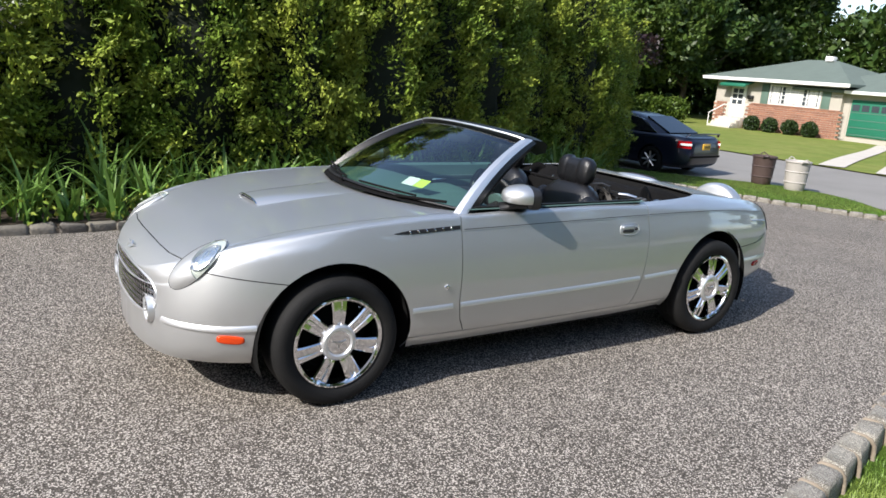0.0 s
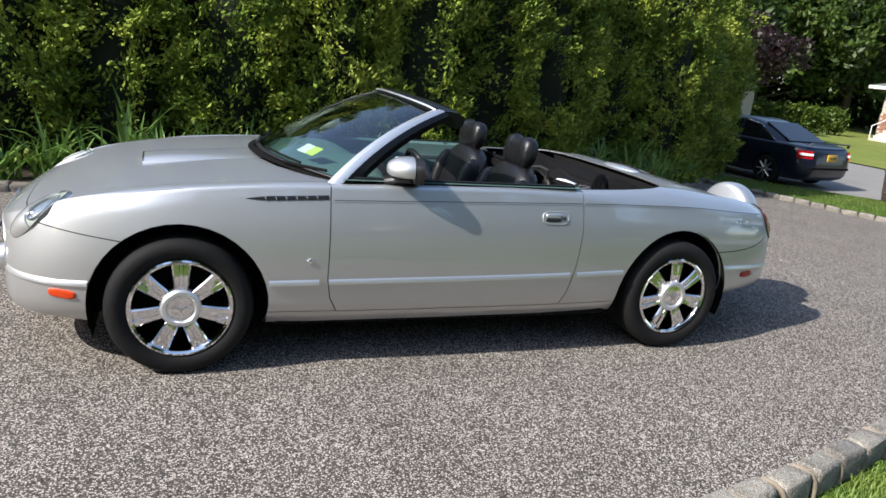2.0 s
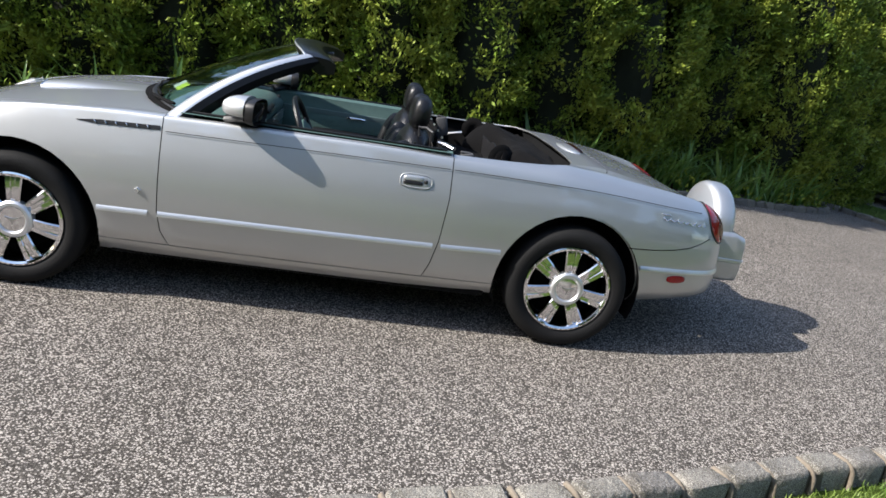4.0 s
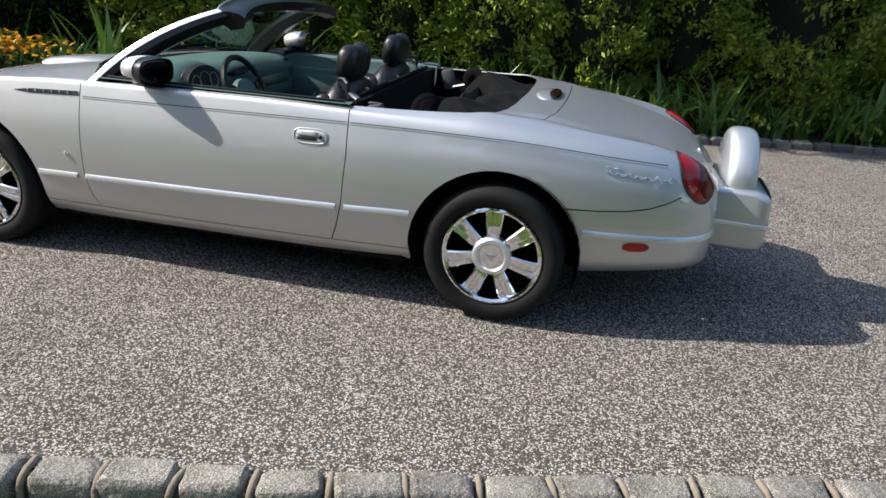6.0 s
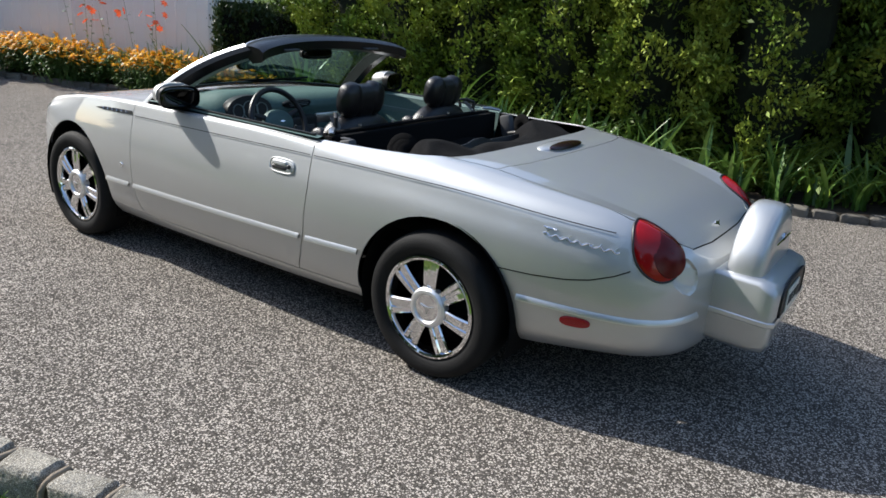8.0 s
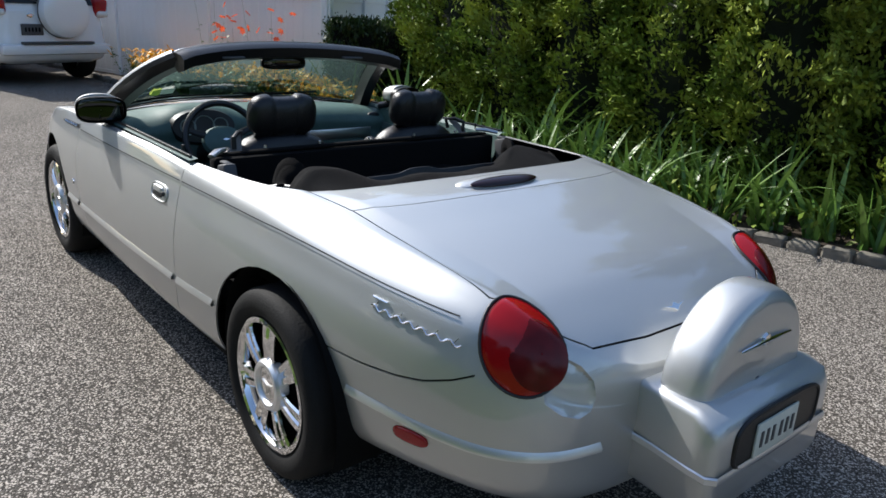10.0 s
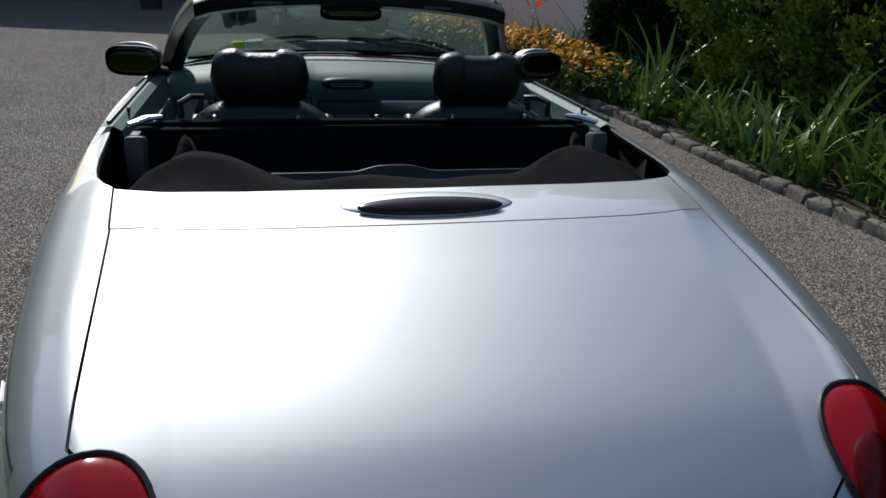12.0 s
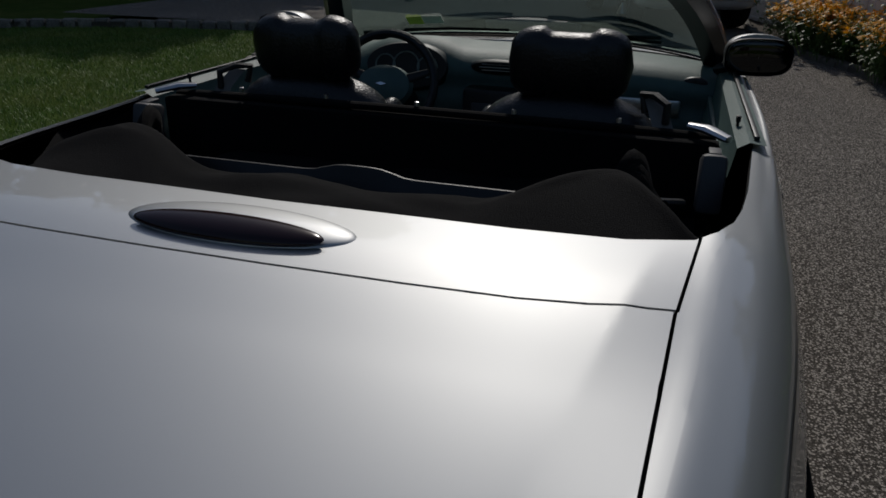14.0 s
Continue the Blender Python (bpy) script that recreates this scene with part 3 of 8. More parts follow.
def tree(name, at, height, spread, leaf, label, seed, clumps=160, per=60, size=0.16, trunk=0.22, low=0.25, limbs=7):
    rng = np.random.default_rng(seed)
    x, y = at
    g = ground_z(x, y)
    t = thing(name, label, "tree", pose(x, y, g))
    wood = [tube([(0, 0, 0), (0.05, 0.02, height * 0.3), (-0.05, 0.06, height * 0.6), (0, 0, height * 0.85)], [trunk, trunk * 0.8, trunk * 0.5, trunk * 0.15], 9)]
    ends = []
    for k in range(limbs):
        a = 2 * math.pi * k / limbs + rng.uniform(-0.3, 0.3)
        z0 = height * rng.uniform(low + 0.05, 0.65)
        r = spread * rng.uniform(0.55, 0.85)
        z1 = min(z0 + r * rng.uniform(0.4, 0.9), height * 0.9)
        ends.append((r * math.cos(a), r * math.sin(a), z1))
        wood.append(tube([(0, 0, z0), (0.5 * r * math.cos(a), 0.5 * r * math.sin(a), z0 + 0.35 * (z1 - z0)), ends[-1]], [trunk * 0.4, trunk * 0.25, trunk * 0.08], 6))
    part("trunk", join(*wood), M_BARK, t)
    lobes = [(np.array(e), spread * rng.uniform(0.3, 0.5)) for e in ends] + [(np.array((0, 0, height * 0.8)), spread * 0.5), (np.array((0, 0, height * 0.55)), spread * 0.6)]
    cs, ns = [], []
    for _ in range(clumps):
        c, r = lobes[rng.integers(len(lobes))]
        d = rng.normal(0, 1, 3)
        d /= np.linalg.norm(d)
        if d[2] < -0.5:
            d[2] *= -1
        p = c + d * r * rng.uniform(0.75, 1.1) * np.array((1, 1, 0.8))
        p[2] = max(p[2], height * low * 0.8)
        cs.append(p)
        ns.append(d)
    leaves("crown", cs, ns, per, size, (0.05 * spread + 0.1,) * 3, leaf, rng, parent=t)
    return t


TREES = [((54, 42), 16, 7), ((56, 39), 15, 6), ((62, 20), 7, 4), ((60, 17), 13, 6), ((62, 8), 12, 6), ((46, 37), 13, 6), ((40, 40), 14, 6.5), ((33, 40), 14, 6.5), ((25, 39), 13, 6), ((18, 34), 13, 6), ((36, 52), 17, 8),
         ((48, 50), 18, 8), ((28, 50), 16, 7.5), ((12, 30), 13, 6), ((66, 0), 13, 6), ((68, 46), 19, 8), ((68, 20), 17, 8), ((20, 46), 15, 7)]
for k, (at, h, s) in enumerate(TREES):
    tree("tree", at, h, s, M_TREE if k % 3 else M_TREE_MID, "tall leafy broadleaf tree behind the houses", 1 + k, clumps=330, per=80, size=0.23, trunk=0.3, low=0.06, limbs=10)
# trees on the other sides of the place
for k, (x, y) in enumerate(((-4, -26), (7, -24), (17, -26), (-16, -24), (-26, -16), (27, -18), (30, -6), (-30, 2), (-27, 14), (-16, 20), (-11, 25))):
    tree("tree", (x, y), 9.5 + 1.2 * (k % 3), 5.0, M_TREE, "tall leafy broadleaf tree round the property", 60 + k, clumps=170, per=46, size=0.30, trunk=0.28)
tree("tree", (-19.5, -13.5), 12.5, 5.5, M_TREE, "tall shady broadleaf tree at the lawn's far end", 81, clumps=300, per=60, size=0.24, trunk=0.3, low=0.2, limbs=9)
for k, (x, y) in enumerate(((-14.6, 9.8), (-13.2, 12.0), (-17.5, 9.0))):
    tree("tree", (x, y), 6.0 + 0.5 * k, 2.7, M_TREE_LIGHT if k < 2 else M_TREE_MID, "light green garden tree behind the fence", 95 + k, clumps=220, per=60, size=0.15, trunk=0.14, low=0.08)
tree("tree", (22.5, 22.5), 5.2, 2.2, M_PURPLE, "dark purple-leaved ornamental tree by the lawn", 21, clumps=140, per=60, size=0.12, trunk=0.12)
tree("tree", (28.0, 29.5), 5.0, 2.6, M_TREE_LIGHT, "bright green small tree beside the house", 22, clumps=150, per=60, size=0.14, trunk=0.12)
tree("tree", (10.8, 14.4), 5.4, 2.3, M_TREE_LIGHT, "light green tree at the end of the hedge", 23, clumps=240, per=70, size=0.10, trunk=0.14, low=0.1)

cs, ns = hedge_face([(26, 47), (36, 46), (46, 44), (54, 39), (59, 30), (63, 18), (67, 4), (70, -12)], lambda u: 10.0 - 5.2 * step01(0.50, 0.60, u) + 1.2 * math.sin(u * 37) + 0.9 * math.sin(u * 83), 3.0, 2600, rng, top_round=0.3)
leaves("far_woods", cs, ns, 22, 0.36, (0.7, 0.7, 0.6), M_TREE, rng, label="dense dark green woods behind the houses", category="woods")
# woods out of view, added to darken the horizon in the paint's reflections
cs, ns = hedge_face([(44, -24), (20, -29), (0, -30), (-20, -29), (-40, -22)], lambda u: 8.5 + 1.5 * math.sin(u * 31) + 1.2 * math.sin(u * 77), 3.0, 1700, rng, top_round=0.3)
leaves("near_woods", cs, [(-a, -b, c) for a, b, c in ns], 20, 0.40, (0.7, 0.7, 0.6), M_TREE, rng, label="unseen dense green woods added across the lawn to darken reflections", category="woods")


# ---- convertible ----
HUB_X, HUB_Z, TYRE_R = 1.3615, 0.333, 0.326
plan_keys = [(-2.165, 0.0), (-2.160, -0.18), (-2.134, -0.39), (-2.072, -0.578), (-1.966, -0.71), (-1.83, -0.792), (-1.66, -0.842), (-1.45, -0.873), (-1.15, -0.893), (-0.7, -0.908),
             (0.0, -0.915), (0.65, -0.905), (1.0, -0.888), (1.36, -0.864), (1.63, -0.832), (1.85, -0.795), (2.05, -0.745), (2.20, -0.675), (2.30, -0.56), (2.345, -0.40), (2.36, -0.2), (2.36, 0.0)]
z_top = curve1([-2.165, -2.12, -2.06, -1.96, -1.8, -1.55, -1.2, -0.85, 0.0, 1.2, 1.45, 1.7, 1.95, 2.1, 2.2, 2.27, 2.31, 2.36], [0.60, 0.645, 0.69, 0.735, 0.795, 0.855, 0.90, 0.93, 0.955, 0.945, 0.942, 0.905, 0.855, 0.815, 0.770, 0.728, 0.692, 0.64])
z_shoulder = curve1([-2.165, -2.06, -1.95, -1.82, -1.66, -1.4, -1.1, -0.7, 0.0, 0.65, 1.2, 1.4, 1.6, 1.9, 2.1, 2.2, 2.3, 2.36], [0.585, 0.64, 0.722, 0.786, 0.822, 0.855, 0.876, 0.890, 0.90, 0.902, 0.912, 0.897, 0.874, 0.838, 0.800, 0.748, 0.660, 0.60])
z_low = curve1([-2.165, -1.9, -1.7, -1.0, 0, 1.0, 1.75, 2.1, 2.36], [0.240, 0.235, 0.230, 0.222, 0.225, 0.228, 0.262, 0.290, 0.30])


def rib(i, bx, by):
    """One curve of the body, from the sill over the shoulder to the middle line."""
    cx = bx
    if bx < -1.7:
        cx = -2.155 + (bx + 2.165) * (0.445 / 0.465)
    if bx > 2.0:
        cx = 2.0 + (bx - 2.0) * 0.97
    zl, zs, zt = z_low(bx), z_shoulder(bx), z_top(cx)
    rear, tb = step01(1.2, 1.5, bx), step01(0.2, 1.45, bx)
    up = 0.40 - zl
    side = [(0.890, zl), (0.938, zl + 0.26 * up), (0.970, zl + 0.58 * up), (0.986, 0.40), (0.994, 0.47), (0.999, 0.545), (0.998, 0.62), (0.987 - 0.002 * tb, 0.71), (0.966 - 0.004 * tb, 0.80 - 0.025 * tb)]
    span = zs - zl
    pts = [(f, min(zl + (z - zl) * span / (0.87 - zl), zs - 0.02 * (0.985 - f))) for f, z in side]
    d = zt - zs
    tr = max(tb, 0.75 * step01(-1.25, -1.75, bx))
    rim = min(zs + 0.032, zt - 0.003)
    rim += (zs + 0.032 - rim) * rear
    for front, back in (((0.949, zs - 0.012), (0.943, zs - 0.046)), ((0.937, zs + 0.020 * min(1, d / 0.05 + 0.2)), (0.920, zs - 0.017)), ((0.918, zs + 0.42 * d), (0.888, zs + 0.005)), ((0.89, zs + 0.55 * d), (0.852, zs + 0.6 * (rim - zs)))):
        pts.append((front[0] + (back[0] - front[0]) * tr, front[1] + (back[1] - front[1]) * tr))
    for f in (0.81, 0.77, 0.73, 0.69, 0.65, 0.61, 0.57, 0.53, 0.48, 0.42, 0.31, 0.2, 0.1, 0.0):
        z = zs + d * (0.55 + 0.45 * (1 - (f / 0.89) ** 2))
        yc, y, ye = max(0.57 - 0.20 * (bx - 1.59), 0.30), abs(by) * f, abs(by) * 0.81
        yc = min(yc, ye - 0.03)
        flat = zt - 0.004 * (y / yc) ** 2 if y < yc else zt - 0.004 + (rim - zt + 0.004) * (y - yc) / (ye - yc)
        pts.append((f, z + (flat - z) * tb))
    prof = spline(pts, 100)
    out = []
    for f, z in prof:
        y = abs(by) * f
        if rear > 0 and y < ye - 0.02:
            sharp = zt - 0.004 * (y / yc) ** 2 if y < yc else zt - 0.004 + (rim - zt + 0.004) * (y - yc) / (ye - yc)
            z += (sharp - z) * rear * step01(ye - 0.02, ye - 0.05, y)
        out.append(Vector((cx + (bx - cx) * f, by * f, z)))
    return out


dense = spline(plan_keys, 260)
shell = grid([rib(i, p[0], min(p[1], 0.0)) for i, p in enumerate(dense)])
bmesh.ops.remove_doubles(shell, verts=shell.verts, dist=0.0005)
bmesh.ops.recalc_face_normals(shell, faces=shell.faces)
mid = next(f for f in shell.faces if abs(f.calc_center_median().x) < 0.1 and 0.5 < f.calc_center_median().z < 0.6)
if mid.normal.y > 0:
    bmesh.ops.reverse_faces(shell, faces=shell.faces)
shell.normal_update()

from mathutils.bvhtree import BVHTree
full_body = BVHTree.FromBMesh(shell)


def side_y(x, z):
    """The body's left flank at x, z."""
    hit = full_body.ray_cast(Vector((x, -3, z)), Vector((0, 1, 0)))
    return hit[0], hit[1]


def top_z(x, y):
    hit = full_body.ray_cast(Vector((x, -max(abs(y), 0.003), 3)), Vector((0, 0, -1)))
    return hit[0], hit[1]


X, Y, Z = (1, 0, 0), (0, 1, 0), (0, 0, 1)


def from_top(f):
    return f.normal.z > 0.12


def from_side(f):
    return f.normal.y < -0.05


OPENING = [(-0.97, 0.05), (-0.955, -0.2), (-0.90, -0.42), (-0.80, -0.62), (-0.70, -0.75), (-0.62, -0.822), (0.0, -0.832), (0.45, -0.816), (0.66, -0.797), (0.98, -0.766), (1.11, -0.747), (1.19, -0.729), (1.255, -0.702), (1.296, -0.668), (1.330, -0.57), (1.346, -0.4), (1.358, 0.05)]
carve(shell, outline_planes(OPENING, X, Y), from_top).free()
for sx in (-1, 1):
    carve(shell, outline_planes(ellipse(sx * HUB_X - 0.004, HUB_Z - 0.008, 0.393, 0.395, 40), X, Z), from_side).free()

LAMP_F = ((-1.90, -0.635, 0.735), Vector((-0.62, -0.70, 0.35)).normalized())
LAMP_R = ((2.205, -0.60, 0.713), Vector((0.89, -0.39, 0.24)).normalized())


def lamp_axes(way, lean=0.0):
    a1 = Vector((0, 0, 1)).cross(way).normalized()
    a2 = way.cross(a1)
    c, s = math.cos(lean), math.sin(lean)
    return a1 * c + a2 * s, a2 * c - a1 * s


def cut_lamp(centre, way, rx, ry, lean, grow=0.003):
    a1, a2 = lamp_axes(way, lean)
    o = Vector(centre)

    def near(f):
        return f.normal.dot(way) > 0.05 and (f.calc_center_median() - o).length < 0.5
    poly = ellipse(o.dot(a1), o.dot(a2), rx, ry, 32)
    ring = carve(shell, outline_planes(poly, a1, a2, grow), near)
    return carve(ring, outline_planes(poly, a1, a2, 0), near)


def cut_panel(poly, a1, a2, keep, gap=0.0040):
    ring = carve(shell, outline_planes(poly, a1, a2, gap), keep)
    got = carve(ring, outline_planes(poly, a1, a2, -gap * 0.2), keep)
    ring.free()
    return got


headlamp = cut_lamp(Vector(LAMP_F[0]) + lamp_axes(LAMP_F[1])[0] * -0.062 + lamp_axes(LAMP_F[1])[1] * -0.050, LAMP_F[1], 0.13, 0.060, 0.82)


def cut_shape(source, centre, way, poly, grow=0.0):
    """Cuts a convex outline, given round a centre, out of a sheet that faces one way."""
    a1, a2 = lamp_axes(way)
    o = Vector(centre)
    pts = [(o.dot(a1) + x, o.dot(a2) + y) for x, y in poly]
    return carve(source, outline_planes(pts, a1, a2, grow), lambda f: f.normal.dot(way) > 0.0 and (f.calc_center_median() - o).length < 0.5)


LENS_F = [(0.16, 0.16), (-0.004, 0.088), (-0.039, 0.045), (-0.059, 0.006), (-0.066, -0.031), (-0.059, -0.075), (-0.030, -0.111), (0.1, -0.2)]
tail_cup = cut_shape(shell, LAMP_R[0], LAMP_R[1], [(0.05, -0.02), (0.100, 0.0), (0.160, -0.032), (0.196, -0.075), (0.205, -0.12), (0.190, -0.155), (0.155, -0.170), (0.105, -0.155), (0.058, -0.120)])
mouth = carve(shell, outline_planes(ellipse(0, 0.505, 0.475, 0.102, 44, 3.0), Y, Z), lambda f: f.normal.x < -0.2)
mouth.free()
inner = shell.copy()
hood = cut_panel([(-2.038, 0.1), (-2.036, -0.2), (-2.028, -0.38), (-2.004, -0.535), (-1.83, -0.668), (-1.5, -0.71), (-1.1, -0.75), (-0.72, -0.785), (-0.62, -0.5), (-0.62, 0.1)], X, Y, from_top)
deck_panel = cut_panel([(1.24, 0.1), (1.20, -0.5), (1.20, -0.686), (1.30, -0.673), (1.506, -0.6505), (1.520, -0.61), (1.537, -0.54), (1.549, -0.45), (1.556, -0.3), (1.560, -0.1), (1.560, 0.1)], X, Y, from_top)
trunk = cut_panel([(1.44, 0.1), (1.44, -0.5), (1.488, -0.637), (1.506, -0.6440), (2.09, -0.602), (2.22, -0.50), (2.285, -0.41), (2.30, -0.2), (2.30, 0.1)], X, Y, from_top)
door = cut_panel([(-0.705, 1.0), (-0.703, 0.47), (-0.685, 0.37), (-0.645, 0.2945), (0.592, 0.2985), (0.622, 0.38), (0.648, 0.50), (0.668, 0.72), (0.662, 1.0)], X, Z, lambda f: f.normal.y < -0.05 and f.calc_center_median().y < -0.6)
sill = cut_panel([(-1.05, 0.0), (1.05, 0.0), (1.05, 0.298), (-1.05, 0.292)], X, Z, lambda f: f.calc_center_median().y < -0.6)
nose = carve(shell, [((-1.945, 0, 0), (1, 0, 0))], None)
front_bumper = cut_panel([(-2.6, 0.0), (-1.2, 0.0), (-1.2, 0.573), (-2.6, 0.767)], X, Z, lambda f: f.calc_center_median().x < -1.3)
SEAM = [(1.30, 0.578), (1.80, 0.581), (1.93, 0.590), (2.02, 0.606), (2.10, 0.634), (2.15, 0.660)]
at_rear = lambda f: f.calc_center_median().x > 1.29
rear_bumper = None
for (xa, za), (xb, zb) in list(zip(SEAM, SEAM[1:])) + [((2.15, 1.0), (2.7, 1.0))]:
    carve(shell, outline_planes([(xa, za - 0.003), (xb, zb - 0.003), (xb, zb + 0.003), (xa, za + 0.003)], X, Z), at_rear).free()
    piece = carve(shell, outline_planes([(xa, 0.0), (xb, 0.0), (xb, zb), (xa, za)], X, Z), at_rear)
    rear_bumper = piece if rear_bumper is None else join(rear_bumper, piece)
bmesh.ops.remove_doubles(rear_bumper, verts=rear_bumper.verts, dist=0.0004)
fender, deck = shell.copy(), shell
bmesh.ops.delete(fender, geom=[f for f in fender.faces if f.calc_center_median().x > -0.3], context="FACES")
bmesh.ops.delete(deck, geom=[f for f in deck.faces if f.calc_center_median().x <= -0.3], context="FACES")


def welded(bm):
    bmesh.ops.remove_doubles(bm, verts=bm.verts, dist=0.0006)
    return bm


def thick(bm, depth=0.006):
    """Gives a panel its returned edge."""
    bm.normal_update()
    edges = [e for e in bm.edges if e.is_boundary and not all(abs(v.co.y) < 0.002 for v in e.verts)]
    if edges:
        away = {v: v.normal.copy() for e in edges for v in e.verts}
        got = bmesh.ops.extrude_edge_only(bm, edges=edges)
        fresh = [v for v in got["geom"] if isinstance(v, bmesh.types.BMVert)]
        old = list(away)
        for v in fresh:
            src = min((e.other_vert(v) for e in v.link_edges if e.other_vert(v) in away), key=lambda w: (w.co - v.co).length, default=None)
            if src is not None:
                v.co = v.co - away[src] * depth
    return bm


def whole(bm):
    """Both halves of a panel in one."""
    out = join(bm, mirrored(bm.copy()))
    bmesh.ops.remove_doubles(out, verts=out.verts, dist=0.0008)
    return out


CAR = thing("convertible", "silver two-seat retro convertible with the soft top folded down, parked on the driveway", "car")


def both(name, bm, mat, label="", parent=None, soft=50):
    """A part on each side."""
    right = mirrored(bm)
    return part(name, bm, mat, parent or CAR, label, soft), part(name, right, mat, parent or CAR, label, soft)


bonnet = part("bonnet", whole(thick(hood)), M_PAINT, CAR, soft=50)
boot_lid = part("boot_lid", whole(thick(trunk)), M_PAINT, CAR, soft=50)
part("deck_panel", whole(thick(deck_panel)), M_PAINT, CAR, soft=50)
doors = both("door", thick(door), M_PAINT)
sills = both("sill", thick(sill), M_PAINT)
fenders = both("front_fender", thick(fender), M_PAINT)
bumper_f = part("front_bumper", whole(thick(welded(join(nose, front_bumper)))), M_PAINT, CAR, soft=50)
bumper_r = part("rear_bumper", whole(thick(rear_bumper)), M_PAINT, CAR, soft=50)
quarters = both("rear_quarter", thick(deck), M_PAINT, "silver rear quarter panel")
inner.normal_update()
moves = {v: v.co - v.normal * 0.014 for v in inner.verts}
for v, c in moves.items():
    v.co = c
part("inner_shell", whole(inner), M_SHADE, CAR, "black inner shell")


# ---- convertible: wheels ----
def wheel(at, flip):
    """A wheel that faces -y; flip turns it to the other side."""
    w = part("wheel", lathe([(0.20, 0.10), (0.235, 0.10), (0.235, -0.075), (0.215, -0.085), (0.20, -0.06)], 40, "y"), M_CHROME, CAR, "chrome seven-spoke wheel")
    w.matrix_local = pose(*at, 0, 0, 180 if flip else 0)
    prof = [(0.226, -0.085), (0.236, -0.100), (0.255, -0.112), (0.282, -0.115), (0.303, -0.108), (0.316, -0.095), (0.324, -0.075), (0.326, -0.04), (0.326, 0.04), (0.324, 0.075),
            (0.314, 0.098), (0.282, 0.115), (0.240, 0.105), (0.226, 0.085)]
    part("tyre", lathe(prof, 64, "y"), M_RUBBER, w, "black rubber tyre")
    part("brake_disc", lathe([(0.0, 0.0), (0.16, 0.0), (0.165, 0.012), (0.20, 0.03), (0.215, 0.09), (0.0, 0.09)], 32, "y"), M_SHADE, w)
    ring = lathe([(0.231, -0.090), (0.229, -0.103), (0.221, -0.106), (0.211, -0.101), (0.203, -0.086), (0.199, -0.06), (0.205, -0.05)], 56, "y")
    part("rim_lip", ring, M_CHROME, w)
    for k in range(7):
        a = math.pi / 2 + 2 * math.pi * k / 7
        bm = bmesh.new()
        rows = []
        for r, half, y in ((0.055, 0.029, -0.083), (0.09, 0.031, -0.096), (0.14, 0.035, -0.098), (0.18, 0.039, -0.096), (0.211, 0.043, -0.092)):
            rows.append([(half, y + 0.035), (half, y + 0.004), (half * 0.82, y - 0.002), (half * 0.30, y - 0.001), (half * 0.16, y + 0.006), (-half * 0.16, y + 0.006), (-half * 0.30, y - 0.001),
                         (-half * 0.82, y - 0.002), (-half, y + 0.004), (-half, y + 0.035)])
            rows[-1] = [(r * math.cos(a) - s * math.sin(a), yy, r * math.sin(a) + s * math.cos(a)) for s, yy in rows[-1]]
        sp = grid(rows)
        bmesh.ops.recalc_face_normals(sp, faces=sp.faces)
        part("spoke", sp, M_CHROME, w, soft=25)
    part("hub_cap", lathe([(0.0, -0.102), (0.058, -0.101), (0.062, -0.097)], 40, "y"), M_CHROME, w, "bright chrome hub cap")
    part("hub_ring", lathe([(0.059, -0.094), (0.062, -0.106), (0.067, -0.111), (0.080, -0.110), (0.089, -0.100), (0.092, -0.07)], 44, "y"), M_PAINT_STRIP, w, "bright chrome hub ring")
    e = prism([(-0.035, 0.012), (0.0, 0.004), (0.035, 0.012), (0.006, -0.006), (0.0, -0.03), (-0.006, -0.006)], -0.1065, -0.100, "y")
    part("hub_badge", e, M_ALLOY, w)
    return w


for sx in (-1, 1):
    wheel((sx * HUB_X, -0.768, TYRE_R), False)
    wheel((sx * HUB_X, 0.768, TYRE_R), True)

# wheel housings and underbody
for sx in (-1, 1):
    for sy in (-1, 1):
        rows = []
        for k in range(25):
            a = math.pi * (-0.12 + 1.24 * k / 24)
            c, s = 0.392 * math.cos(a), 0.392 * math.sin(a)
            rows.append([(sx * HUB_X + c, sy * y, HUB_Z + s) for y in (0.845, 0.70, 0.52)] + [(sx * HUB_X, sy * 0.52, HUB_Z)])
        part("wheel_housing", grid(rows), M_SHADE, CAR)
for cx, cz, lx, ly, lz in ((0, 0.26, 1.9, 1.62, 0.12), (-1.36, 0.36, 1.15, 1.0, 0.3), (1.42, 0.38, 1.2, 1.0, 0.3), (-1.87, 0.34, 0.24, 1.0, 0.2), (1.98, 0.40, 0.36, 1.0, 0.2), (-1.55, 0.60, 0.6, 0.9, 0.2)):
    part("underbody", box(cx, 0, cz, lx, ly, lz, 0.03), M_SHADE, CAR, "black underbody panel")
part("exhaust", tube([(1.6, -0.45, 0.28), (2.1, -0.45, 0.27), (2.2, -0.45, 0.265)], 0.03, 14), M_ALLOY, CAR)


